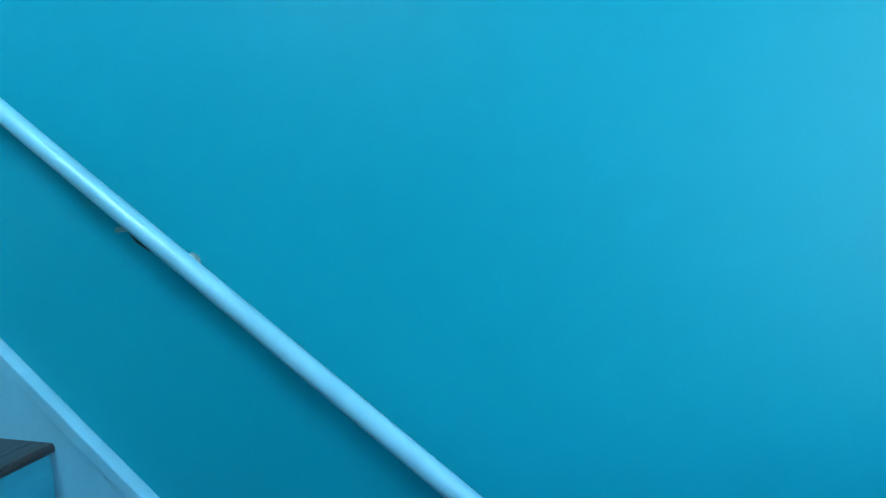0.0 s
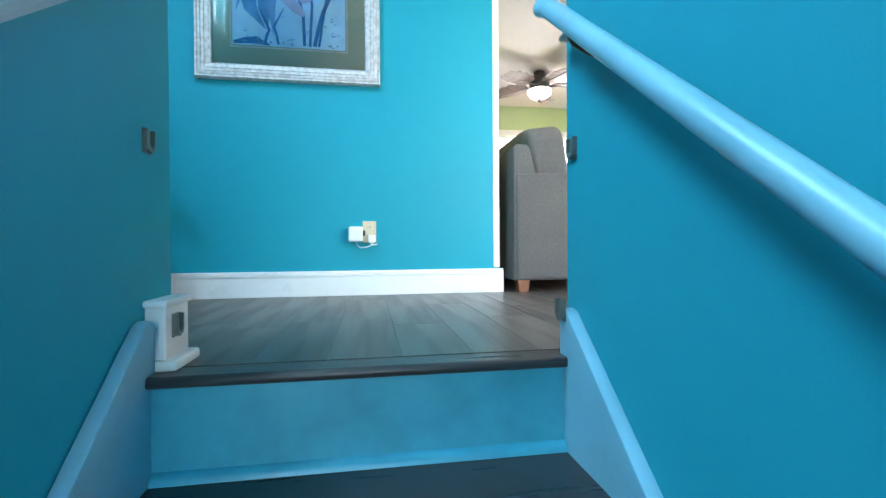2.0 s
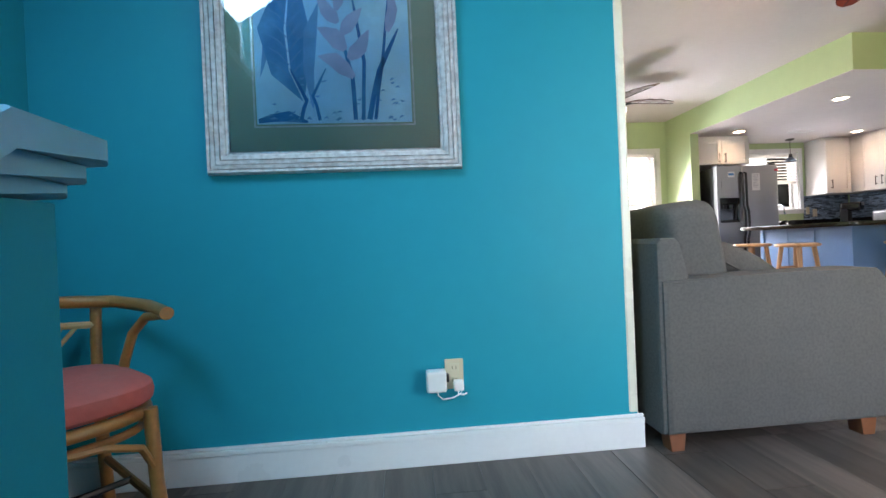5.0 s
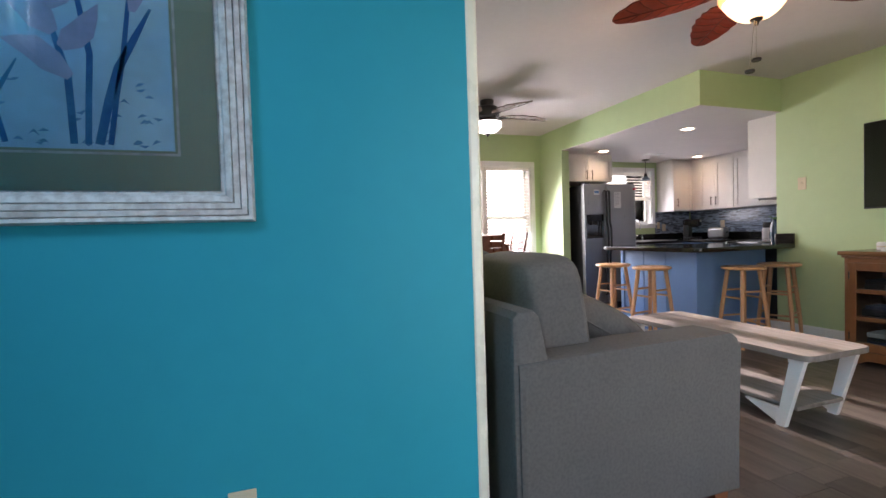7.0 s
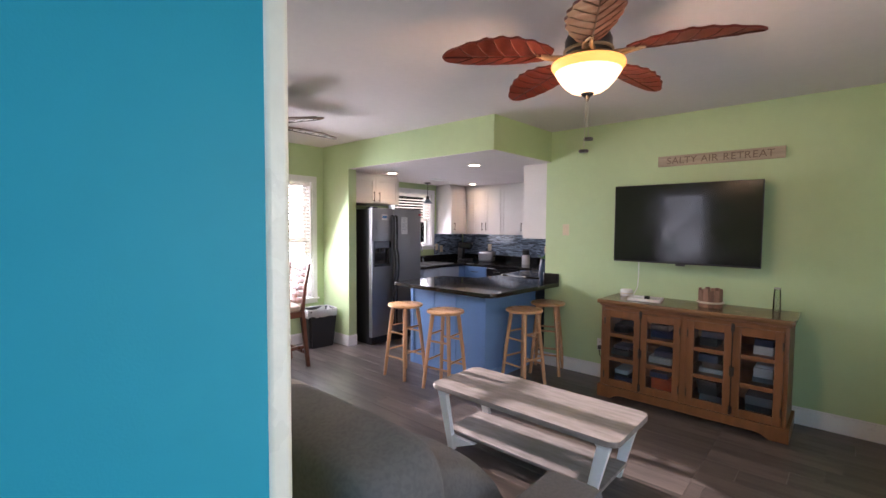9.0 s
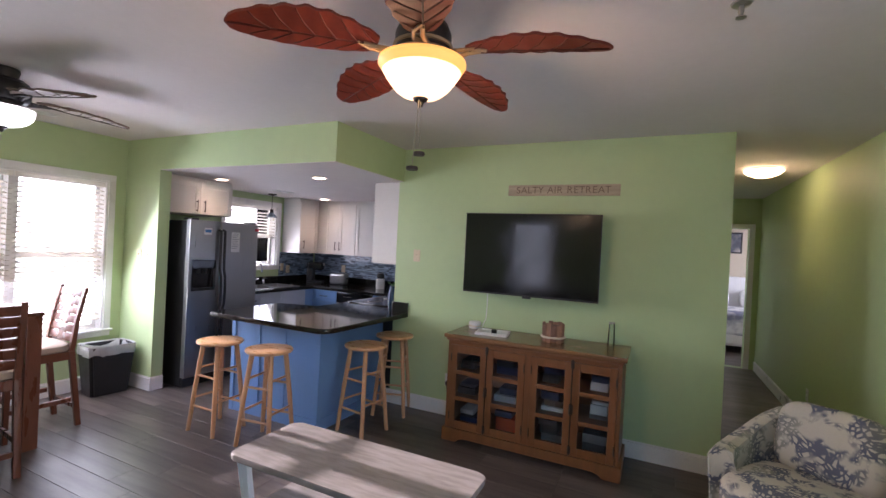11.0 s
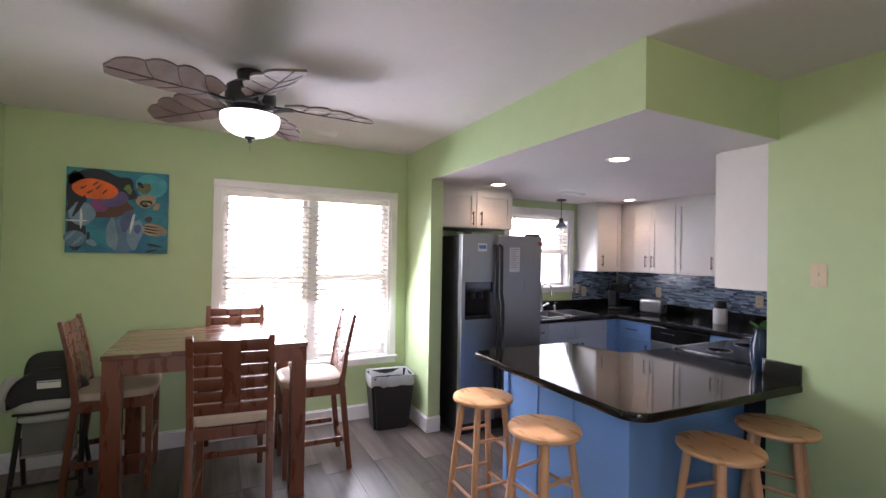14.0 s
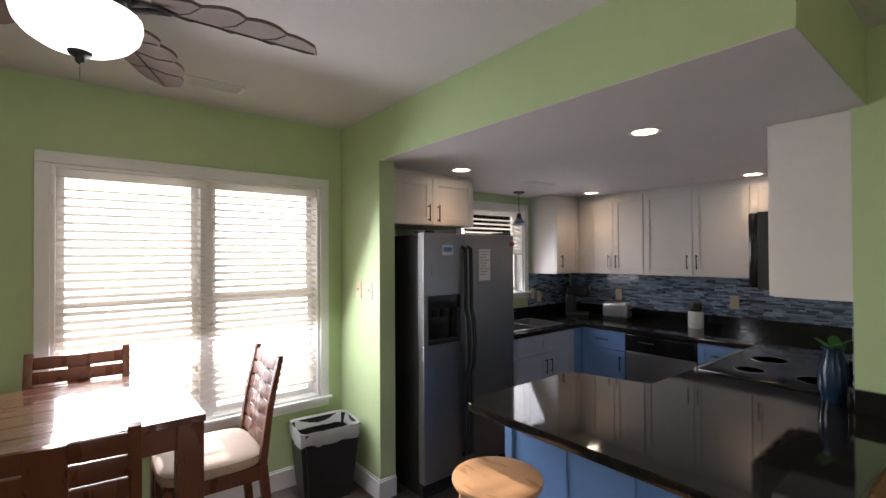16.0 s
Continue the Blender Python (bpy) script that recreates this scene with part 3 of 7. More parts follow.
def framed_picture():
    p = thing("framed_picture", "blue tropical flower print in a distressed white frame", "picture", pose(0, YP, 0))
    x0, x1, z0, z1 = -0.239, 0.701, 1.139, 2.075
    W = 0.082
    for name, a in (("frame_rail", ((x0, z0), (x1, z0), (x1 - W, z0 + W), (x0 + W, z0 + W))), ("frame_rail", ((x0, z1), (x1, z1), (x1 - W, z1 - W), (x0 + W, z1 - W))), ("frame_stile", ((x0, z0), (x0, z1), (x0 + W, z1 - W), (x0 + W, z0 + W))), ("frame_stile", ((x1, z0), (x1, z1), (x1 - W, z1 - W), (x1 - W, z0 + W)))):
        bm = bmesh.new()
        steps = [(0.0, 0.016), (0.06, 0.034), (0.17, 0.031), (0.195, 0.023), (0.22, 0.032), (0.375, 0.033), (0.40, 0.024), (0.425, 0.031), (0.585, 0.030), (0.61, 0.023), (0.64, 0.030), (0.82, 0.024), (0.86, 0.018), (1.0, 0.016)]
        o0, o1, i1, i0 = [Vector((u, 0, v)) for u, v in a]
        ring = []
        for f, d in steps:
            ring.append((bm.verts.new(o0.lerp(i0, f) + Vector((0, -d, 0))), bm.verts.new(o1.lerp(i1, f) + Vector((0, -d, 0)))))
        back = [(bm.verts.new(o0), bm.verts.new(o1)), (bm.verts.new(i0), bm.verts.new(i1))]
        ring = [back[0]] + ring + [back[1]]
        for q, r in zip(ring, ring[1:]):
            bm.faces.new((q[0], q[1], r[1], r[0]))
        bm.faces.new((back[1][0], back[1][1], back[0][1], back[0][0]))
        part(name, bm, DISTRESS, p)
    part("mat_board", one(((x0 + W - 0.01, -0.010, z0 + W - 0.01), (x1 - W + 0.01, -0.003, z1 - W + 0.01))), MATBOARD, p, "sage green picture mat")
    ax0, ax1, az0, az1 = -0.057, 0.517, 1.322, 1.892
    for q in (((ax0 - 0.012, az0 - 0.012), (ax1 + 0.012, az0 - 0.006)), ((ax0 - 0.012, az1 + 0.006), (ax1 + 0.012, az1 + 0.012)), ((ax0 - 0.012, az0 - 0.006), (ax0 - 0.006, az1 + 0.006)), ((ax1 + 0.006, az0 - 0.006), (ax1 + 0.012, az1 + 0.006))):
        part("mat_line", one(((q[0][0], -0.0105, q[0][1]), (q[1][0], -0.010, q[1][1]))), DISTRESS, p)
    sky_ink = shader("pale_blue_print_ground", (0.40, 0.68, 0.90), 0.7, var=0.2, scale=5, second=(0.56, 0.78, 0.90), mix_scale=3)
    deep = shader("deep_blue_print_ink", (0.02, 0.13, 0.40), 0.7, var=0.3, scale=9, second=(0.05, 0.24, 0.52), mix_scale=8)
    broad = shader("broad_leaf_print_ink", (0.06, 0.25, 0.52), 0.7, var=0.25, scale=7, second=(0.14, 0.40, 0.68), mix_scale=4)
    mid = shader("mid_blue_print_ink", (0.14, 0.34, 0.62), 0.7, var=0.3, scale=9)
    mauve = shader("mauve_print_ink", (0.40, 0.42, 0.66), 0.7, var=0.2, scale=9, second=(0.46, 0.46, 0.66), mix_scale=9)
    art = part("print", one(((ax0, -0.0125, az0), (ax1, -0.0102, az1))), sky_ink, p, "pale blue botanical print")

    def stroke(name, pts, widths, mat, d):
        """A painted leaf or stem: a flat ribbon of changing width."""
        bm = bmesh.new()
        pts = [Vector((u, 0, v)) for u, v in pts]
        L, R = [], []
        for i, q in enumerate(pts):
            t = pts[min(i + 1, len(pts) - 1)] - pts[max(i - 1, 0)]
            nrm = Vector((-t.z, 0, t.x)).normalized()
            L.append(bm.verts.new(q + nrm * widths[i] - Vector((0, d, 0)))), R.append(bm.verts.new(q - nrm * widths[i] - Vector((0, d, 0))))
        for i in range(len(pts) - 1):
            bm.faces.new((L[i], L[i + 1], R[i + 1], R[i]))
        part(name, bm, mat, art)

    def at(u, v):
        return ax0 + u * (ax1 - ax0), az0 + v * (az1 - az0)

    stroke("painted_leaf", [at(0.03, 0.30), at(0.08, 0.5), at(0.15, 0.75), at(0.22, 0.985)], [0.0, 0.015, 0.02, 0.01], mid, 0.0128)
    stroke("painted_leaf", [at(0.01, 0.02), at(0.10, 0.04), at(0.2, 0.05), at(0.32, 0.01)], [0.008, 0.015, 0.02, 0.004], deep, 0.0129)
    stroke("painted_leaf", [at(0.30, 0.15), at(0.22, 0.35), at(0.19, 0.62), at(0.24, 0.97)], [0.004, 0.07, 0.095, 0.03], broad, 0.0131)
    stroke("painted_rib", [at(0.30, 0.15), at(0.22, 0.35), at(0.20, 0.62), at(0.24, 0.96)], [0.002, 0.004, 0.004, 0.002], sky_ink, 0.01325)
    for k in range(7):
        v = 0.30 + 0.085 * k
        for sg in (-1, 1):
            stroke("painted_rib", [at(0.215, v), at(0.215 + sg * 0.06, v + 0.075), at(0.205 + sg * 0.115, v + 0.115)], [0.0015, 0.002, 0.0008], mid, 0.0133)
    stroke("painted_leaf", [at(0.36, 0.10), at(0.34, 0.35), at(0.36, 0.6), at(0.42, 0.8)], [0.003, 0.02, 0.025, 0.0], mid, 0.0133)
    for a, b, c, w in (((0.63, 0.02), (0.62, 0.3), (0.55, 0.6), 0.008), ((0.68, 0.02), (0.70, 0.4), (0.62, 0.95), 0.007), ((0.72, 0.02), (0.80, 0.35), (0.93, 0.62), 0.010), ((0.76, 0.02), (0.82, 0.4), (0.88, 0.9), 0.006), ((0.28, 0.02), (0.32, 0.15), (0.22, 0.36), 0.007), ((0.40, 0.02), (0.36, 0.18), (0.45, 0.36), 0.006)):
        stroke("painted_stem", [at(*a), at((a[0] + b[0]) / 2, (a[1] + b[1]) / 2 + 0.02), at(*b), at((c[0] + b[0]) / 2, (c[1] + b[1]) / 2), at(*c)], [w, w, w, w * 0.8, w * 0.3], deep, 0.0136)
    for a, b, c, w in (((0.63, 0.30), (0.50, 0.42), (0.40, 0.44), 0.020), ((0.60, 0.42), (0.68, 0.50), (0.74, 0.62), 0.020), ((0.58, 0.48), (0.50, 0.58), (0.40, 0.63), 0.022), ((0.56, 0.58), (0.63, 0.68), (0.70, 0.76), 0.018), ((0.54, 0.66), (0.47, 0.74), (0.40, 0.88), 0.018), ((0.53, 0.74), (0.56, 0.85), (0.55, 0.97), 0.014), ((0.86, 0.6), (0.90, 0.75), (0.88, 0.93), 0.014)):
        stroke("painted_petal", [at(*a), at((a[0] + b[0]) / 2, (a[1] + b[1]) / 2), at(*b), at((b[0] + c[0]) / 2, (b[1] + c[1]) / 2), at(*c)], [w * 0.5, w * 1.4, w * 1.35, w * 0.8, 0.0], mauve, 0.0139)
    rnd = random.Random(4)
    for i in range(46):
        u, v = rnd.random() * 0.9 + 0.05, rnd.random() ** 2 * 0.28 + 0.02
        stroke("painted_fleck", [at(u, v), at(u + 0.02, v + rnd.uniform(-0.01, 0.02)), at(u + 0.04, v + rnd.uniform(-0.01, 0.02))], [0.0, 0.004, 0.0], mid, 0.0134)
    pane = part("glass_pane", one(((x0 + W - 0.004, -0.0175, z0 + W - 0.004), (x1 - W + 0.004, -0.0160, z1 - W + 0.004))), GLASS, p, "clear picture glass")


framed_picture()


def outlet_plate(m, mat=IVORY, group="wall plates", label="ivory duplex outlet plate on the wall"):
    t = thing("wall_outlet", label, "outlet", m, group)
    part("plate", one(((-0.036, -0.006, -0.058), (0.036, 0, 0.058)), 0.003), mat, t)
    for z in (0.024, -0.024):
        s = part("socket", one(((-0.017, -0.0085, z - 0.016), (0.017, -0.006, z + 0.016)), 0.004), mat, t)
        for x in (-0.007, 0.007):
            part("slot", one(((x - 0.0012, -0.0092, z - 0.005), (x + 0.0012, -0.0085, z + 0.006))), BLACKP, s)
    return t


def switch_plate(m, gangs=1):
    t = thing("light_switch", "ivory toggle switch plate on the painted wall", "switch", m, "light switches")
    part("plate", one(((-0.036 * gangs, -0.006, -0.058), (0.036 * gangs, 0, 0.058)), 0.003), IVORY, t)
    for g in range(gangs):
        x = (g - (gangs - 1) / 2) * 0.046
        part("toggle", one(((x - 0.005, -0.016, -0.004), (x + 0.005, -0.006, 0.014)), 0.002), IVORY, t)
        for z in (-0.04, 0.04):
            part("screw", turned([(0, 0), (0.003, 0), (0.002, 0.0012), (0, 0.0012)], 8, pose(x, -0.006, z, 90)), NICKEL, t)


outlet_plate(pose(0.636, YP, 0.346))
c = thing("charger", "white square wall charger with cable", "charger", pose(0.567, YP, 0.335))
part("body", one(((-0.042, -0.062, -0.042), (0.034, -0.012, 0.038)), 0.008, 3), WHITEP, c)
part("prong_block", one(((0.034, -0.035, -0.012), (0.046, -0.0095, 0.018)), 0.003), BLACKP, c)
part("cable", bar([(0.0, -0.03, -0.036), (0.002, -0.034, -0.06), (0.02, -0.036, -0.075), (0.055, -0.036, -0.072), (0.085, -0.034, -0.06), (0.094, -0.03, -0.048), (0.07, -0.028, -0.042)], 0.0025, 6), WHITEP, c)
c = thing("plug", "white plug in the lower socket", "plug", pose(0.648, YP, 0.305))
part("body", one(((-0.018, -0.04, -0.018), (0.020, -0.0095, 0.022)), 0.006), WHITEP, c)
part("cord", bar([(0.0, -0.036, -0.018), (-0.004, -0.04, -0.026), (0.016, -0.042, -0.030), (0.03, -0.04, -0.026)], 0.0035, 6), WHITEP, c)


def rattan_chair(m):
    t = thing("rattan_chair", "honey rattan armchair with a faded coral seat cushion", "chair", m)
    # local: faces -y, seat centre at origin
    for x, y in ((-0.23, -0.22), (0.23, -0.22), (-0.22, 0.2), (0.22, 0.2)):
        part("leg", bar([(x * 1.06, y * 1.06, 0), (x * 1.0, y, 0.2), (x * 0.97, y * 0.97, 0.41)], 0.019, 12), RATTAN, t)
    loop = [(math.copysign(abs(math.cos(a)) ** 0.6, math.cos(a)) * 0.25, math.copysign(abs(math.sin(a)) ** 0.6, math.sin(a)) * 0.245, 0.40) for a in [2 * math.pi * i / 28 for i in range(28)]]
    bm = bmesh.new()
    tube(bm, loop, 0.018, 10, closed=True)
    part("seat_ring", bm, RATTAN, t)
    bm = bmesh.new()
    tube(bm, [(x * 0.97, y * 0.97, 0.355) for x, y, z in loop], 0.012, 8, closed=True)
    part("lower_ring", bm, RATTAN, t)
    bm = bmesh.new()
    puff(bm, (0.54, 0.52, 0.10), Matrix.Translation((0, 0, 0.455)), 0.55)
    part("cushion", bm, CORAL, t, "faded coral seat cushion")
    rail = [(-0.30, -0.16, 0.67), (-0.31, 0.0, 0.685), (-0.26, 0.17, 0.70), (-0.12, 0.25, 0.71), (0.12, 0.25, 0.71), (0.26, 0.17, 0.70), (0.31, 0.0, 0.685), (0.30, -0.16, 0.67)]
    part("arm_rail", bar(rail, 0.021, 12), RATTAN, t)
    for sx in (-1, 1):
        part("arm_brace", bar([(sx * 0.30, -0.13, 0.665), (sx * 0.285, -0.04, 0.655), (sx * 0.265, 0.02, 0.60), (sx * 0.25, 0.06, 0.50), (sx * 0.245, 0.08, 0.41)], 0.015, 10), RATTAN, t)
        part("back_post", bar([(sx * 0.21, 0.19, 0.41), (sx * 0.215, 0.205, 0.56), (sx * 0.22, 0.21, 0.69)], 0.017, 10), RATTAN, t)
        part("side_stretcher", bar([(sx * 0.235, -0.22, 0.13), (sx * 0.225, 0.2, 0.16)], 0.012, 8), RATTAN, t)
        part("front_brace", bar([(sx * 0.225, -0.225, 0.24), (sx * 0.19, -0.235, 0.31), (sx * 0.10, -0.24, 0.345), (0, -0.24, 0.352)], 0.011, 8), RATTAN, t)
    part("back_bar", bar([(-0.21, 0.205, 0.625), (0, 0.255, 0.64), (0.21, 0.205, 0.625)], 0.012, 8), PALECANE, t)
    for i in range(9):
        a = (i - 4) / 4
        part("fan_cane", bar([(a * 0.05, 0.235, 0.43), (a * 0.09, 0.245, 0.52), (a * 0.17, 0.235 - abs(a) * 0.02, 0.63)], 0.007, 6), PALECANE, t)
    part("stretcher", bar([(-0.23, -0.02, 0.145), (0.23, -0.02, 0.145)], 0.011, 8), BRONZE, t)


rattan_chair(pose(-0.60, 3.17, 0, 0, 0, 48))

# ---- living room ----


def sofa():
    L = 2.33
    t = thing("sofa", "grey woven fabric sofa against the wall with loose back cushions", "sofa", pose(1.435, 3.46, 0))
    part("base", one(((0.06, 0.14, 0.085), (0.93, L - 0.14, 0.30)), 0.02), SOFAG, t)
    bm = bmesh.new()
    prism(bm, [(0.0, 0.07), (0.15, 0.07), (0.135, 0.66), (0.10, 0.815), (0.08, 0.835), (0.02, 0.835), (0.0, 0.815)], 0.012, L - 0.012, "y", 0.014)
    part("back_frame", bm, SOFAG, t)
    for y0, y1 in ((0.0, 0.175), (L - 0.175, L)):
        bm = bmesh.new()
        r = 0.045
        out = [(0.012, 0.068), (0.965, 0.068), (0.965, 0.635)] + [(0.965 - r + r * math.cos(a), 0.635 + r * math.sin(a)) for a in [i * math.pi / 12 for i in range(1, 7)]] + [(0.5, 0.680), (0.012, 0.672)]
        prism(bm, out, y0, y1, "y", 0.022)
        arm = part("arm", bm, SOFAG, t)
        bm = bmesh.new()
        yy = y0 if y0 == 0 else y1
        tube(bm, [(u, yy + (0.004 if y0 == 0 else -0.004), v) for u, v in [(0.03, 0.085), (0.95, 0.085), (0.95, 0.635), (0.938, 0.658), (0.90, 0.668), (0.5, 0.668), (0.03, 0.660)]], 0.0035, 6)
        part("piping", bm, SOFAG, arm)
    w = (L - 0.36) / 3
    for i in range(3):
        y = 0.18 + (i + 0.5) * w
        bm = bmesh.new()
        puff(bm, (0.80, w - 0.006, 0.17), Matrix.Translation((0.585, y, 0.375)), 0.26)
        part("seat_cushion", bm, SOFAG, t)
        bm = bmesh.new()
        puff(bm, (0.26, w - 0.008 + (0.05 if i == 0 else 0), 0.56), Matrix.Translation((0.275, y - (0.03 if i == 0 else 0), 0.715)) @ pose(0, 0, 0, 0, -8, 0), 0.30)
        part("back_cushion", bm, SOFAG, t, "plump loose back cushion")
    for x, y in ((0.06, 0.05), (0.88, 0.05), (0.06, L - 0.05), (0.88, L - 0.05)):
        bm = bmesh.new()
        prism(bm, [(x - 0.026, 0), (x + 0.026, 0), (x + 0.036, 0.072), (x - 0.036, 0.072)], y - 0.032, y + 0.032, "y", 0.004)
        part("foot", bm, FOOT, t, "reddish wooden tapered foot")


sofa()


def throw_pillow(m, size, mat, label, stripes=0):
    """A pinched square pillow, thin at its corners."""
    t = thing("throw_pillow", label, "pillow", m)
    bm = bmesh.new()
    n = 18
    sides = []
    for sg in (-1, 1):
        grid = []
        for i in range(n + 1):
            row = []
            for j in range(n + 1):
                u, v = 2 * i / n - 1, 2 * j / n - 1
                full = ((1 - u ** 4) * (1 - v ** 4)) ** 0.5
                pinch = 1 - 0.06 * (1 - abs(u) ** 2) * abs(v) ** 3 - 0.0
                crease = 0.007 * math.sin(stripes * u * 3 + 1.3 * v) if stripes else 0.004 * math.sin(5 * u + 4 * v * v)
                row.append(bm.verts.new((u * size[0] / 2 * (1 - 0.06 * (1 - v * v) * abs(u) ** 3), v * size[1] / 2 * pinch, sg * (full * size[2] / 2 + crease * full))))
            grid.append(row)
        sides.append(grid)
        for i in range(n):
            for j in range(n):
                bm.faces.new((grid[i][j], grid[i + 1][j], grid[i + 1][j + 1], grid[i][j + 1]))
    bmesh.ops.remove_doubles(bm, verts=bm.verts, dist=1e-4)
    part("cover", bm, mat, t)
    e = 0.497
    part("piping", bar([(size[0] * e * a, size[1] * e * b, 0) for a, b in ((-1, -1), (-0.5, -0.97), (0, -0.94), (0.5, -0.97), (1, -1), (0.97, -0.5), (0.94, 0), (0.97, 0.5), (1, 1), (0.5, 0.97), (0, 0.94), (-0.5, 0.97), (-1, 1), (-0.97, 0.5), (-0.94, 0), (-0.97, -0.5), (-1, -1))], 0.004, 6), mat, t)


throw_pillow(pose(2.07, 4.72, 0.66, 0, 40, 8), (0.50, 0.46, 0.19), PILLOW, "taupe ribbed throw pillow leaning on the sofa", 5)
throw_pillow(pose(2.07, 3.95, 0.645, 0, 30, -6), (0.47, 0.42, 0.24), SOFAG, "plain dark grey throw pillow on the sofa")


def coffee_table():
    t = thing("coffee_table", "coffee table with weathered grey top and slanted white legs", "coffee table", pose(3.475, 4.37, 0))
    hx, hy, H = 0.255, 0.64, 0.418
    r = 0.05
    ring = [(sx * (hx - r) + r * math.cos(radians(a0 + 15 * k)), sy * (hy - r) + r * math.sin(radians(a0 + 15 * k))) for sx, sy, a0 in ((1, 1, 0), (-1, 1, 90), (-1, -1, 180), (1, -1, 270)) for k in range(7)]
    bm = bmesh.new()
    prism(bm, ring, H - 0.032, H, "z", 0.006)
    part("tabletop", bm, GREYWASH, t, "weathered grey top with rounded corners")
    for sy in (-1, 1):
        part("batten", one(((-hx + 0.04, sy * (hy - 0.10) - 0.03, H - 0.062), (hx - 0.04, sy * (hy - 0.10) + 0.03, H - 0.0322)), 0.003), TRIMW, t)
        for sx in (-1, 1):
            bm = bmesh.new()
            y0, y1 = sy * (hy - 0.075), sy * (hy - 0.165)
            prism(bm, [(y0 - 0.036, H - 0.0322), (y0 + 0.036, H - 0.0322), (y1 + 0.024, 0.0), (y1 - 0.024, 0.0)], sx * (hx - 0.045) - 0.017, sx * (hx - 0.045) + 0.017, "x", 0.003)
            part("leg", bm, TRIMW, t, "slanted white painted leg")
            bm = bmesh.new()
            prism(bm, [(y1 + sy * 0.010, 0.002), (y1 + sy * 0.004, 0.0945), (y1 - sy * 0.20, 0.0945)], sx * (hx - 0.045) - 0.014, sx * (hx - 0.045) + 0.014, "x", 0.002)
            part("shelf_brace", bm, TRIMW, t, "white wedge brace below the shelf")
    bm = bmesh.new()
    prism(bm, [(-hx + 0.07, -hy + 0.10), (hx - 0.07, -hy + 0.10), (hx - 0.07, hy - 0.10), (-hx + 0.07, hy - 0.10)], 0.095, 0.118, "z", 0.005)
    part("shelf", bm, GREYWASH, t, "weathered grey lower shelf")


coffee_table()


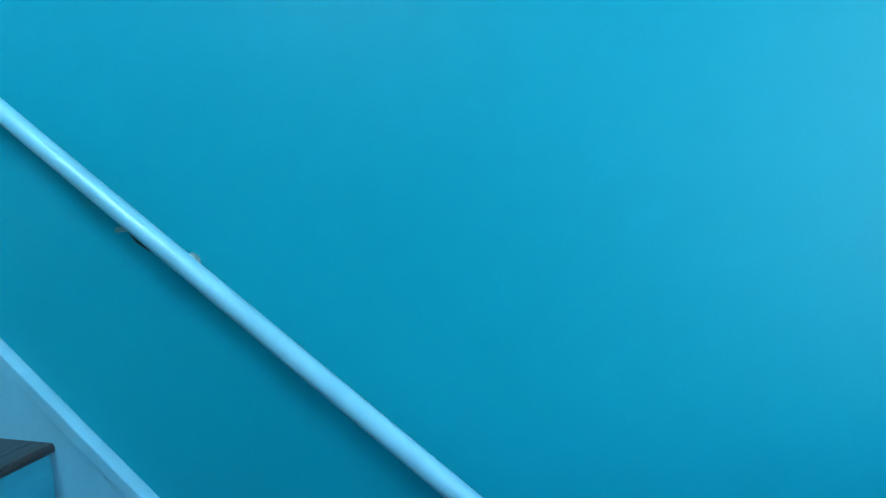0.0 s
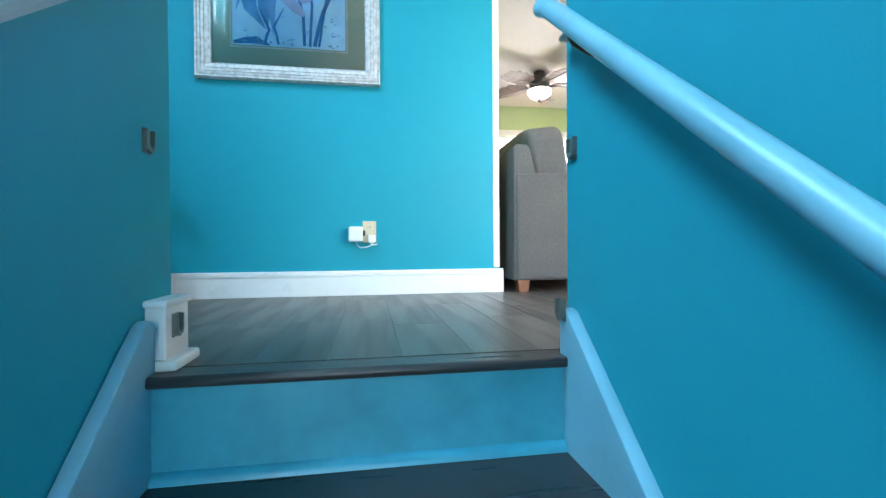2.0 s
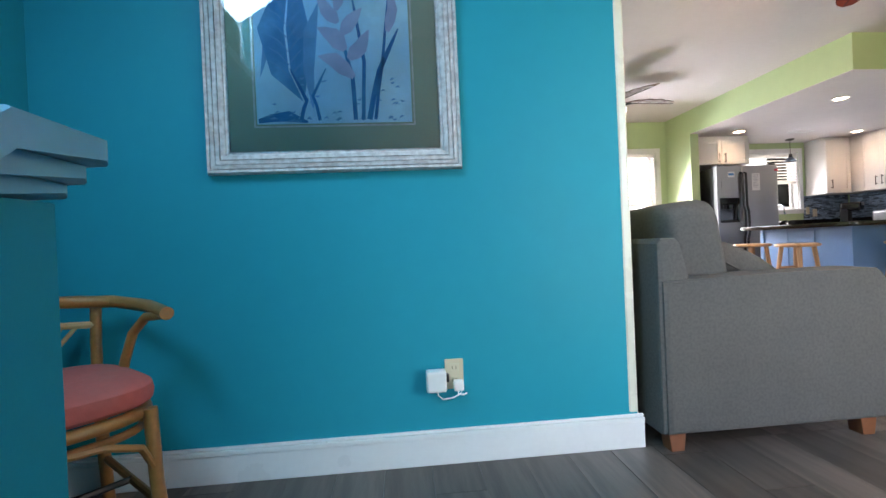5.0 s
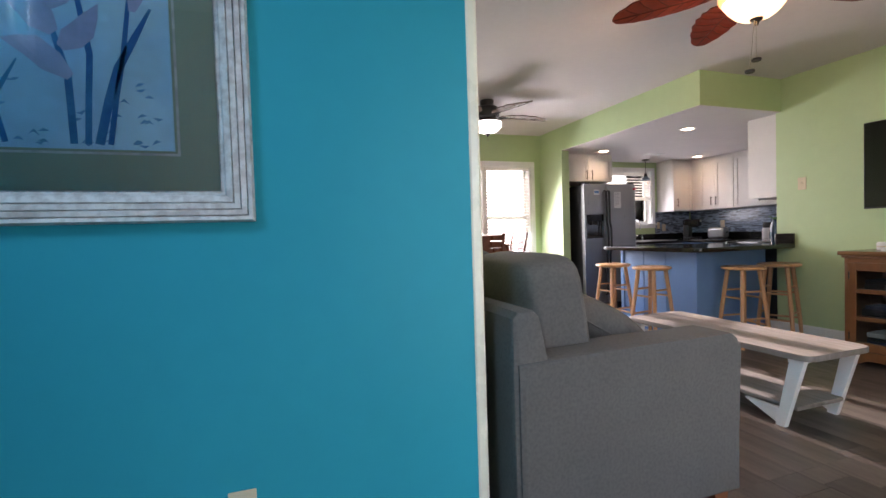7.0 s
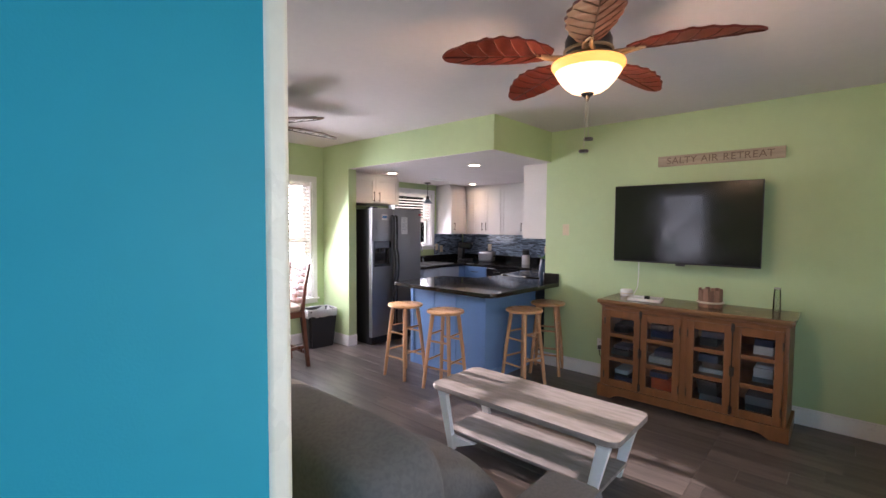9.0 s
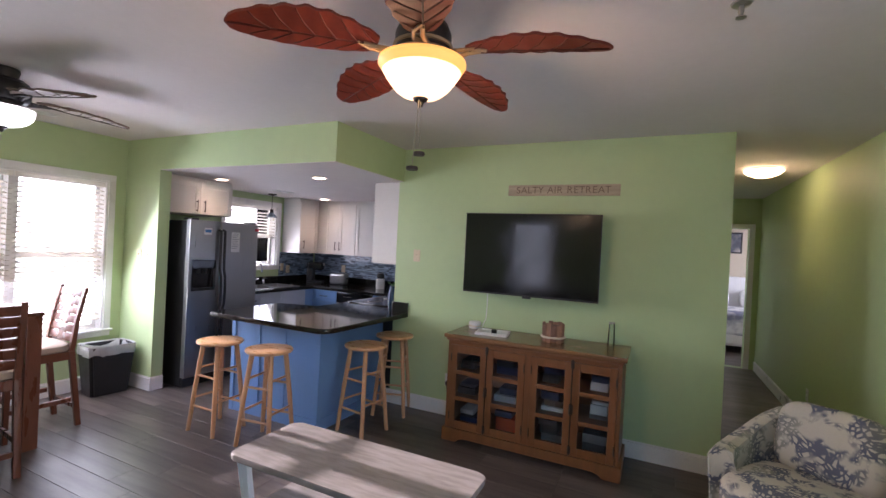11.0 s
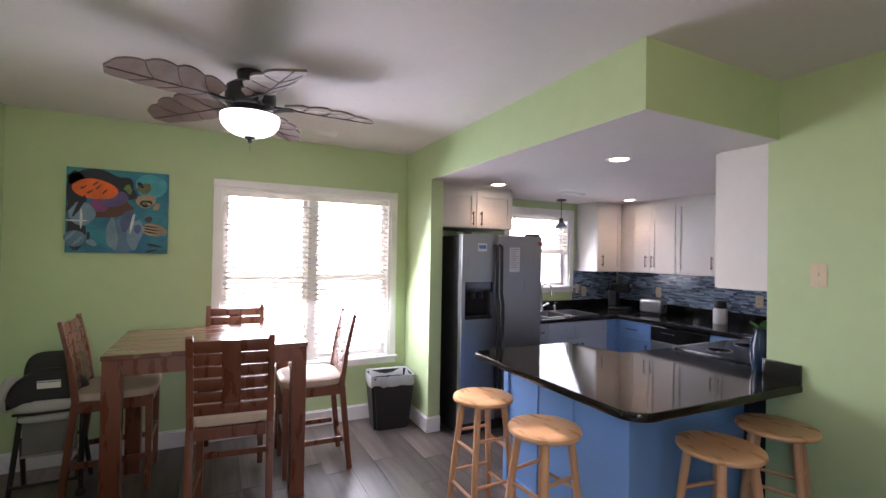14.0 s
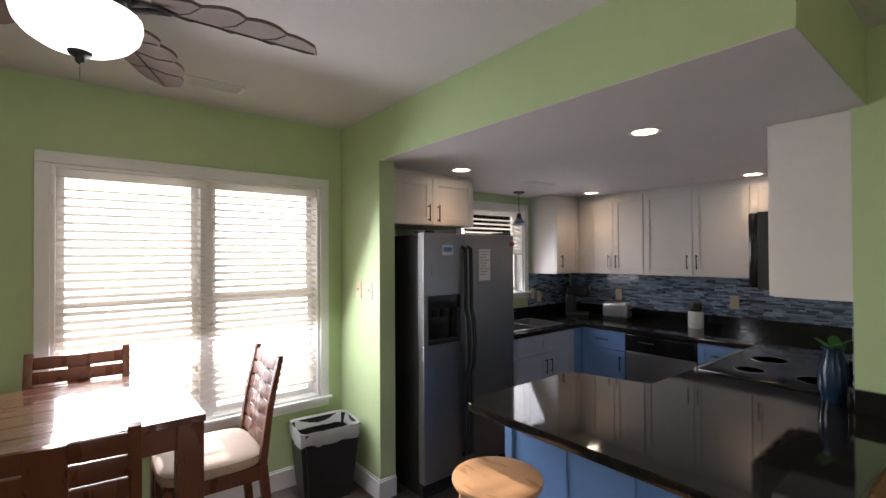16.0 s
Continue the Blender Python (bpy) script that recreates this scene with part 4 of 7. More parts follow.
def media_cabinet():
    # local: front faces -x, origin at the middle of the front on the floor, y along the wall
    t = thing("media_cabinet", "chestnut media cabinet with four glazed doors on the floor", "cabinet", pose(4.885, 3.845, 0))
    h, D, T = 0.865, 0.44, 0.660
    part("top", one(((-0.04, -T - 0.03, h - 0.032), (D + 0.01, T + 0.03, h)), 0.008, 3), CABTOP, t, "polished cabinet top")
    part("top_molding", one(((-0.02, -T - 0.012, h - 0.052), (D, T + 0.012, h - 0.0322)), 0.006), CHESTNUT, t)
    for y0, y1 in ((-T, -T + 0.025), (T - 0.025, T)):
        part("side_panel", one(((0.0, y0, 0.06), (D, y1, h - 0.052)), 0.002), CHESTNUT, t)
    part("back_panel", one(((D - 0.012, -T + 0.025, 0.09), (D, T - 0.025, h - 0.052))), CHESTNUT, t)
    part("bottom_panel", one(((0.006, -T + 0.025, 0.10), (D - 0.012, T - 0.025, 0.125))), CHESTNUT, t)
    bm = bmesh.new()
    out = [(-T - 0.02, 0.0), (-T + 0.10, 0.0), (-T + 0.13, 0.028), (-T + 0.17, 0.04), (T - 0.17, 0.04), (T - 0.13, 0.028), (T - 0.10, 0.0), (T + 0.02, 0.0), (T + 0.02, 0.105), (-T - 0.02, 0.105)]
    prism(bm, out, -0.018, 0.006, "x", 0.003)
    part("plinth", bm, CHESTNUT, t)
    for y0, y1 in ((-T - 0.02, -T + 0.004), (T - 0.004, T + 0.02)):
        part("plinth_side", one(((0.006, y0, 0.0), (D, y1, 0.105)), 0.003), CHESTNUT, t)
    part("top_rail", one(((0.0, -T + 0.025, h - 0.085), (0.02, T - 0.025, h - 0.052))), CHESTNUT, t)
    part("center_stile", one(((0.0, -0.022, 0.105), (0.02, 0.022, h - 0.085))), CHESTNUT, t)
    part("divider", one(((0.02, -0.01, 0.125), (D - 0.012, 0.01, h - 0.052))), CHESTNUT, t)
    for z in (0.34, 0.55):
        for a, b in ((-T + 0.025, -0.01), (0.01, T - 0.025)):
            part("shelf", one(((0.03, a, z), (D - 0.012, b, z + 0.016))), CHESTNUT, t)
    w = (T - 0.025 - 0.022) / 2
    for k, y0 in enumerate((-T + 0.027, -T + 0.027 + w, 0.022, 0.022 + w)):
        y1 = y0 + w - 0.003
        z0, z1 = 0.108, h - 0.087
        d = part("door", one(((-0.008, y0, z0), (0.012, y0 + 0.052, z1)), 0.003), CHESTNUT, t, "glazed chestnut door")
        part("door_stile", one(((-0.008, y1 - 0.052, z0), (0.012, y1, z1)), 0.003), CHESTNUT, d)
        for zz, hh in ((z0, 0.062), (z1 - 0.062, 0.062), (0.335, 0.032), (0.545, 0.032)):
            part("door_rail", one(((-0.007, y0 + 0.052, zz), (0.011, y1 - 0.052, zz + hh)), 0.002), CHESTNUT, d)
        part("door_glass", one(((0.000, y0 + 0.050, z0 + 0.05), (0.003, y1 - 0.050, z1 - 0.05))), GLASS, d, "clear glass pane")
        hy = y0 + 0.006 if k % 2 == 0 else y1 - 0.006
        for zz in (z0 + 0.10, z1 - 0.10):
            part("hinge", bar([(-0.010, hy, zz - 0.03), (-0.010, hy, zz + 0.03)], 0.005, 8), BRONZE, d)
    for y in (-T + 0.026 + w, 0.022 + w - 0.002):
        for zz, r in ((h - 0.10, 0.030), (0.44, 0.036), (0.15, 0.028)):
            bm = bmesh.new()
            box(bm, (-0.016, y - r * 0.42, zz - r), (-0.008, y + r * 0.42, zz + r), 0.004)
            box(bm, (-0.024, y - 0.006, zz - r * 1.25), (-0.014, y + 0.006, zz + r * 1.25), 0.004)
            part("latch", bm, BRONZE, t, "dark iron latch")
        part("latch_rod", bar([(-0.014, y, 0.12), (-0.014, y, h - 0.09)], 0.004, 6), BRONZE, t)
    return h, T


CH, CT = media_cabinet()


def case_box(name, y, z, w, hgt, d, mat, label, lean=0.0):
    bm = bmesh.new()
    box(bm, (-d / 2, -w / 2, 0), (d / 2, w / 2, hgt), 0.003, m=pose(5.10, y, z, lean, 0, 0))
    solid(name, bm, mat, label, "box", "things in the media cabinet")


rnd = random.Random(7)
tones = [paint("white_card", (0.6, 0.6, 0.6)), paint("navy_card", (0.025, 0.035, 0.09)), paint("orange_card", (0.70, 0.10, 0.03)), paint("grey_card", (0.16, 0.16, 0.17)), paint("blue_card", (0.06, 0.16, 0.42)), paint("teal_card", (0.1, 0.28, 0.32)), paint("black_card", (0.02, 0.02, 0.025)), paint("brown_card", (0.10, 0.05, 0.03))]
names = ["white", "navy blue", "orange", "grey", "blue", "teal", "black", "dark brown"]
for col, y in enumerate((4.36, 4.04, 3.68, 3.34)):
    for row, z in enumerate((0.125, 0.356, 0.566)):
        zz = z
        for k in range(rnd.choice((2, 3, 3))):
            c = 2 if (col, row, k) == (1, 0, 0) else rnd.choice((0, 1, 1, 3, 6, 6, 7))
            hh = rnd.uniform(0.025, 0.07) if c != 2 else 0.10
            if zz + hh > z + 0.185:
                break
            case_box("game_box", y + rnd.uniform(-0.02, 0.02), zz, rnd.uniform(0.11, 0.19), hh, rnd.uniform(0.16, 0.26), tones[c], names[c] + " game box stacked behind cabinet glass")
            zz += hh + 0.0005


def television():
    t = thing("television", "black flat screen television on a wall mount", "television", pose(5.13, 3.9525, 1.528))
    W, H = 0.5575, 0.339
    part("bezel", one(((0.002, -W, -H), (0.035, W, H)), 0.004), BLACKP, t)
    part("screen", one(((0.0, -W + 0.006, -H + 0.014), (0.003, W - 0.006, H - 0.006))), SCREEN, t, "dark glossy screen")
    part("back_housing", one(((0.035, -W * 0.75, -H * 0.8), (0.075, W * 0.75, H * 0.6)), 0.015), BLACKP, t)
    part("wall_mount", one(((0.075, -0.2, -0.14), (0.2245, 0.2, 0.14)), 0.004), BLACKP, t)
    part("sensor", one(((0.004, -0.035, -H - 0.016), (0.028, 0.035, -H + 0.002)), 0.004), BLACKP, t)


television()


def sign():
    t = thing("wall_sign", "long weathered wooden sign with carved lettering on the wall", "sign", pose(XTV, 3.752, 2.084))
    part("board", one(((-0.020, -0.458, -0.046), (0.0, 0.458, 0.046)), 0.004), shader("weathered_sign_wood", (0.42, 0.34, 0.25), 0.8, var=0.25, scale=5, stretch=(1, 0.6, 9), bump=0.4, bump_scale=60), t)
    ink = shader("faded_sign_lettering", (0.21, 0.15, 0.105), 0.8)
    advance = {"S": 0.60, "A": 0.68, "L": 0.56, "T": 0.60, "Y": 0.66, "I": 0.30, "R": 0.68, "E": 0.60, " ": 0.36}
    text = "SALTY AIR RETREAT"
    step = 0.78 / sum(advance[c] for c in text)
    u = -0.39
    for c in text:
        u += advance[c] * step / 2
        if c != " ":
            lettering("letter", c, 0.082, pose(-0.0205, -u, -0.002, 90, 0, -90), ink, t)
        u += advance[c] * step / 2


sign()
switch_plate(pose(XTV, 5.101, 1.465, 0, 0, -90))
outlet_plate(pose(XTV, 4.70, 0.33, 0, 0, -90), WHITEP, label="white outlet plate beside the media cabinet")
c = thing("power_cord", "black plug and power cord hanging from the outlet", "cord", pose(XTV, 4.70, 0.33))
part("plug", one(((-0.045, -0.016, -0.042), (-0.009, 0.016, -0.006)), 0.005), BLACKP, c)
part("cord", bar([(-0.04, 0, -0.04), (-0.05, -0.01, -0.09), (-0.05, -0.06, -0.155), (-0.045, -0.15, -0.19), (-0.03, -0.26, -0.20)], 0.004, 8), BLACKP, c)
part("television_cable", bar([(5.18 - XTV, -0.40, 0.88), (5.23 - XTV, -0.385, 0.75), (5.25 - XTV, -0.372, 0.62), (5.27 - XTV, -0.33, 0.545)], 0.0045, 8), WHITEP, c)

t = thing("smart_hub", "white round puck device on the cabinet", "device", pose(5.235, 4.42, CH))
part("body", turned([(0, 0), (0.050, 0), (0.054, 0.008), (0.054, 0.05), (0.048, 0.058), (0, 0.060)], 28), WHITEP, t)
part("band", turned([(0.0545, 0.020), (0.0550, 0.022), (0.0550, 0.026), (0.0545, 0.028)], 28), IVORY, t)
t = thing("tray", "pale square serving tray on the cabinet", "tray", pose(5.075, 4.20, CH, 0, 0, 8))
part("base", one(((-0.10, -0.13, 0.0), (0.10, 0.13, 0.012)), 0.004), WHITEP, t)
for a, b in (((-0.10, -0.13), (0.10, -0.115)), ((-0.10, 0.115), (0.10, 0.13)), ((-0.10, -0.115), (-0.085, 0.115)), ((0.085, -0.115), (0.10, 0.115))):
    part("rim", one(((*a, 0.0122), (*b, 0.022)), 0.003), WHITEP, t)
t = thing("candle_jar", "small dark glass jar on the tray", "jar", pose(5.05, 4.18, CH + 0.0122))
part("jar", turned([(0, 0), (0.022, 0), (0.024, 0.01), (0.022, 0.028), (0.018, 0.032), (0, 0.032)], 18), BLACKG, t)
t = thing("wooden_vase", "round holder of upright wood slats tied with rope", "decoration", pose(5.11, 3.715, CH))
rope = shader("natural_rope", (0.62, 0.55, 0.42), 0.9, bump=0.6, bump_scale=200)
slat = shader("driftwood_slat", (0.24, 0.13, 0.085), 0.8, var=0.4, scale=4, per_object=0.3, stretch=(4, 4, 1), bump=0.4, bump_scale=60)
for i in range(13):
    a = 2 * math.pi * i / 13
    bm = bmesh.new()
    box(bm, (0.070, -0.0175, 0), (0.084, 0.0175, 0.142 + 0.010 * math.sin(i * 2.3)), 0.004, m=pose(0, 0, 0, 0, 0, math.degrees(a)))
    part("slat", bm, slat, t)
bm = bmesh.new()
tube(bm, [(0.090 * math.cos(2 * math.pi * i / 26), 0.090 * math.sin(2 * math.pi * i / 26), 0.040) for i in range(26)], 0.008, 8, closed=True)
part("rope", bm, rope, t, "pale rope band")
part("cup", turned([(0, 0.002), (0.066, 0.002), (0.066, 0.12), (0.060, 0.12), (0.058, 0.02), (0, 0.02)], 20), BLACKP, t)
t = thing("glass_vase", "slim clear glass bud vase on the cabinet", "vase", pose(5.27, 3.30, CH))
part("vase", turned([(0, 0), (0.026, 0), (0.027, 0.01), (0.024, 0.13), (0.020, 0.17), (0.022, 0.178), (0.019, 0.178), (0.018, 0.168), (0.022, 0.13), (0.024, 0.014), (0, 0.010)], 20), glass("tinted_vase_glass", (0.96, 0.98, 0.98), 0.03), t)
part("collar", turned([(0.020, 0.166), (0.0225, 0.168), (0.0225, 0.176), (0.020, 0.178)], 20), NICKEL, t)


def armchair(m):
    t = thing("armchair", "barrel armchair in cream fabric printed with blue coral", "armchair", m, "printed armchairs")
    # local: faces -y
    part("base", turned([(0.0, 0.03), (0.33, 0.03), (0.36, 0.06), (0.37, 0.20), (0.35, 0.27), (0, 0.27)], 32), FLORAL, t)
    part("swivel_foot", turned([(0, 0), (0.24, 0), (0.24, 0.03), (0, 0.03)], 24), BLACKP, t)
    bm = bmesh.new()
    puff(bm, (0.60, 0.62, 0.19), Matrix.Translation((0, -0.08, 0.36)), 0.45)
    part("seat_cushion", bm, FLORAL, t)
    bm = bmesh.new()
    n = 30
    rows = []
    for i in range(n + 1):
        a = radians(-35) + radians(250) * i / n
        up = math.sin(a)
        hgt = 0.55 + 0.17 * max(0.0, min(1.0, (up + 0.15) / 0.9)) ** 1.2
        ca, sa = math.copysign(abs(math.cos(a)) ** 0.72, math.cos(a)), math.copysign(abs(math.sin(a)) ** 0.72, math.sin(a))
        sec = [(0.31, 0.10), (0.30, hgt - 0.10), (0.31, hgt - 0.02), (0.345, hgt), (0.39, hgt - 0.01), (0.42, hgt - 0.06), (0.40, 0.3), (0.38, 0.06)]
        rows.append([bm.verts.new((r * ca, r * sa * 1.02, z)) for r, z in sec])
    for a, b in zip(rows, rows[1:]):
        k = len(a)
        for j in range(k):
            bm.faces.new((a[j], a[(j + 1) % k], b[(j + 1) % k], b[j]))
    bm.faces.new(rows[0]), bm.faces.new(rows[-1][::-1])
    shell = part("shell", bm, FLORAL, t)
    for row in (0, 1):
        a = radians(-35) if row == 0 else radians(215)
        ka, kb = math.copysign(abs(math.cos(a)) ** 0.72, math.cos(a)), math.copysign(abs(math.sin(a)) ** 0.72, math.sin(a))
        bm = bmesh.new()
        tube(bm, [(0.30 * ka, 0.306 * kb, 0.10), (0.30 * ka, 0.306 * kb, 0.46), (0.345 * ka, 0.352 * kb, 0.552), (0.41 * ka, 0.418 * kb, 0.50), (0.385 * ka, 0.393 * kb, 0.06)], 0.006, 6)
        part("piping", bm, FLORAL, shell)
    bm = bmesh.new()
    puff(bm, (0.50, 0.16, 0.40), pose(0, 0.22, 0.60, -14, 0, 0), 0.5)
    part("back_cushion", bm, FLORAL, t)
    return t


chair = armchair(pose(4.44, 2.25, 0, 0, 0, -125))
copy_thing(chair, pose(3.42, 2.06, 0, 0, 0, -160))


def leaf_blade(n_lobes, length, width):
    """Half outlines of a carved leaf with scalloped edges, as a mesh with raised veins."""
    up, low = [], []
    steps = n_lobes * 5
    for i in range(steps + 1):
        f = i / steps
        env = width * (math.sin(math.pi * min(1.0, f * 0.92 + 0.06)) ** 0.62)
        if n_lobes > 6:
            sc = 1 - 0.10 * abs(math.cos(math.pi * f * n_lobes))
        else:
            u = (f * n_lobes) % 1.0
            env = width * (math.sin(math.pi * min(1.0, f * 0.80 + 0.14)) ** 0.55)
            sc = 0.86 + 0.16 * math.sin(math.pi * min(1.0, u * 0.80 + 0.04)) if i < steps else 1
        up.append((f * length, env * sc)), low.append((f * length, -env * sc))
    up[-1] = low[-1] = (length, 0.0)
    return up, low[:-1]


def ceiling_fan(label, at, turn, blade_mat, metal, arm_mat, globe_mat, drop, globe, n_lobes, tilt):
    t = thing("ceiling_fan", label, "ceiling fan", pose(*at))
    # local: z measured down from the ceiling
    part("canopy", turned([(0, 0), (0.070, 0), (0.075, -0.015), (0.065, -0.055), (0.03, -0.07), (0, -0.07)], 24), metal, t)
    part("downrod", turned([(0, -0.06), (0.016, -0.06), (0.016, -drop + 0.02), (0, -drop + 0.02)], 12), metal, t)
    if n_lobes < 6:
        d = -drop + 0.02
        part("motor", turned([(0, d), (0.095, d), (0.122, d - 0.022), (0.128, d - 0.05), (0.128, d - 0.105), (0.112, d - 0.128), (0.085, d - 0.135), (0.085, d - 0.150), (0, d - 0.150)], 32), metal, t)
    else:
        part("motor", turned([(0, -drop + 0.035), (0.05, -drop + 0.035), (0.09, -drop + 0.015), (0.105, -drop - 0.02), (0.105, -drop - 0.075), (0.085, -drop - 0.10), (0.06, -drop - 0.115), (0.06, -drop - 0.14), (0, -drop - 0.14)], 32), metal, t)
    if n_lobes > 6:
        part("motor_skirt", turned([(0.088, -drop - 0.098), (0.118, -drop - 0.094), (0.124, -drop - 0.102), (0.110, -drop - 0.116), (0.075, -drop - 0.120)], 32), arm_mat, t, "aged gold motor skirt")
        part("vent_ring", turned([(0.106, -drop - 0.06), (0.112, -drop - 0.062), (0.112, -drop - 0.072), (0.106, -drop - 0.074)], 32), arm_mat, t)
    up, low = leaf_blade(n_lobes, 0.50, 0.115 if n_lobes > 6 else 0.125)
    for k in range(5):
        m = pose(0, 0, 0, 0, 0, turn + 72 * k) @ pose(0.17, 0, -drop - 0.085, tilt, 3, 0)
        bm = bmesh.new()
        outline = up + low[::-1]
        a = [bm.verts.new((u, v, 0.004 + 0.02 * (v / 0.105) ** 2)) for u, v in outline]
        b = [bm.verts.new((u, v, -0.006 + 0.02 * (v / 0.105) ** 2)) for u, v in outline]
        nn = len(up)
        tot = len(outline)
        for layer in (a, b):
            for i in range(nn - 2):
                bm.faces.new((layer[i], layer[i + 1], layer[tot - 2 - i], layer[tot - 1 - i]))
            bm.faces.new((layer[nn - 2], layer[nn - 1], layer[nn]))
        for i in range(tot):
            bm.faces.new((a[i], a[(i + 1) % tot], b[(i + 1) % tot], b[i]))
        bmesh.ops.transform(bm, matrix=m, verts=bm.verts)
        bl = part("blade", bm, blade_mat, t, "carved leaf-shaped blade")
        thin = 0.0034 if n_lobes > 6 else 0.003
        vein_mat = REDVEIN if n_lobes > 6 else LEAFVEIN
        part("vein", bar([m @ Vector(p) for p in ((0.0, 0, -0.007), (0.25, 0, -0.007), (0.49, 0, -0.005))], thin, 6), vein_mat, bl)
        for j in range(1, n_lobes):
            f = j / n_lobes
            i = min(int(f * (nn - 1)), nn - 2)
            for edge in (up[i], (up[i][0], -up[i][1])):
                rib = [(max(edge[0] - 0.07, 0), 0, -0.008), (edge[0] - 0.025, edge[1] * 0.55, -0.006 + 0.02 * (edge[1] * 0.55 / 0.105) ** 2), (edge[0], edge[1] * 0.97, -0.004 + 0.02 * (edge[1] / 0.105) ** 2)]
                part("vein", bar([m @ Vector(p) for p in rib], thin * 0.7, 5), vein_mat, bl)
        bm = bmesh.new()
        r = pose(0, 0, 0, 0, 0, turn + 72 * k)
        tube(bm, [r @ Vector(p) for p in ((0.08, 0, -drop - 0.09), (0.12, 0.018, -drop - 0.105), (0.17, 0.0, -drop - 0.098), (0.22, 0, -drop - 0.094))], 0.012, 8, 0.008)
        tube(bm, [r @ Vector(p) for p in ((0.10, 0, -drop - 0.085), (0.14, -0.03, -drop - 0.098), (0.19, -0.03, -drop - 0.096), (0.24, 0, -drop - 0.094))], 0.008, 8, 0.006)
        part("blade_arm", bm, arm_mat, t)
    g0, g1, R = globe
    part("light_collar", turned([(0, g0 + 0.05), (0.05, g0 + 0.05), (0.06, g0 + 0.02), (R * 0.86, g0 + 0.008), (R * 0.86, g0 + 0.001), (0, g0 + 0.001)], 28), metal, t)
    prof = [(R * 0.99, g0), (R, g0 - 0.012), (R * 0.95, g0 - 0.024), (R * 0.89, g0 - 0.038)] if n_lobes > 6 else [(R * 0.99, g0), (R, g0 - 0.02)]
    z1 = prof[-1][1]
    r1 = prof[-1][0]
    if n_lobes > 6:
        # flared bell bowl
        prof += [(R * f, g0 + (g1 - g0) * h) for f, h in ((0.80, 0.46), (0.70, 0.62), (0.58, 0.78), (0.44, 0.90), (0.28, 0.97))] + [(0.0, g1)]
    else:
        prof += [(r1 * math.cos(f * math.pi / 2), z1 + (g1 - z1) * math.sin(f * math.pi / 2)) for f in (0.2, 0.4, 0.6, 0.8, 0.96)] + [(0.0, g1)]
    if n_lobes > 6:
        part("globe_rim", turned(prof[:4], 32), AMBERRIM, t, "amber glass rim").visible_shadow = False
        prof = prof[3:]
    part("globe", turned(prof, 32), globe_mat, t, "lit glass bowl shade").visible_shadow = False
    part("finial", turned([(0, g1 + 0.004), (0.030, g1 + 0.004), (0.026, g1 - 0.006), (0.012, g1 - 0.014), (0.010, g1 - 0.026), (0.0, g1 - 0.034)], 16), metal, t)
    return t


fan = ceiling_fan("bronze ceiling fan with carved red leaf blades and amber light", (3.02, 3.835, CEIL), -80, REDLEAF, BRONZE, GOLDB, WARMGLOBE, 0.13, (-0.252, -0.388, 0.165), 7, 10)
for x, y, z in ((-0.045, -0.03, 1.895), (-0.09, -0.03, 1.835)):
    part("pull_chain", bar([(x * 0.3, y * 0.3, -0.40), (x, y, z - CEIL + 0.012)], 0.0016, 5), NICKEL, fan)
    part("pull_disc", turned([(0, 0), (0.020, 0), (0.022, 0.006), (0.020, 0.012), (0.004, 0.014), (0, 0.016)], 18, Matrix.Translation((x, y, z - CEIL - 0.008))), BRONZE, fan)
bulb("living_fan_bulb", (3.02, 3.835, 2.16), 7, (1.0, 0.66, 0.36), 0.08)
fan2 = ceiling_fan("black ceiling fan with weathered brown leaf blades and white bowl light", (2.82, 6.57, CEIL), -7, GREYLEAF, BLACKP, BLACKP, COOLGLOBE, 0.085, (-0.236, -0.350, 0.150), 4, 13)
part("pull_chain", bar([(0, 0, -0.355), (0, 0, -0.43)], 0.0016, 5), NICKEL, fan2)
bulb("dining_fan_bulb", (2.82, 6.57, 2.18), 1.2, (1.0, 0.95, 0.86), 0.08)

t = thing("sprinkler_head", "small metal fire sprinkler on the ceiling", "sprinkler", pose(3.468, 2.78, CEIL))
part("escutcheon", turned([(0, 0), (0.036, 0), (0.032, -0.006), (0.012, -0.010), (0, -0.010)], 20), NICKEL, t)
part("frame", turned([(0.008, -0.010), (0.010, -0.03), (0.006, -0.045), (0, -0.047)], 12), NICKEL, t)
part("deflector", turned([(0, -0.048), (0.018, -0.050), (0.018, -0.053), (0, -0.053)], 16), NICKEL, t)
t = thing("smoke_detector", "white round smoke detector on the ceiling", "detector", pose(4.537, 1.951, CEIL))
part("body", turned([(0, 0), (0.062, 0), (0.062, -0.018), (0.050, -0.034), (0, -0.036)], 28), WHITEP, t)
part("grille", turned([(0.030, -0.0362), (0.034, -0.040), (0.020, -0.042), (0, -0.042)], 20), IVORY, t)
t = thing("attic_hatch", "flush white attic hatch panel in the ceiling", "hatch", pose(3.05, 2.02, CEIL))
part("panel", one(((-0.27, -0.20, -0.010), (0.27, 0.20, -0.001)), 0.003), CEILW, t)
for a, b in (((-0.30, -0.23), (0.30, -0.205)), ((-0.30, 0.205), (0.30, 0.23)), ((-0.30, -0.205), (-0.275, 0.205)), ((0.275, -0.205), (0.30, 0.205))):
    part("trim", one(((*a, -0.014), (*b, -0.0005)), 0.003), TRIMW, t)
t = thing("thermostat", "white wall thermostat with grey display", "thermostat", pose(4.80, 1.66, 1.52, 0, 0, 180))
part("body", one(((-0.06, -0.026, -0.085), (0.06, 0, 0.085)), 0.006), WHITEP, t)
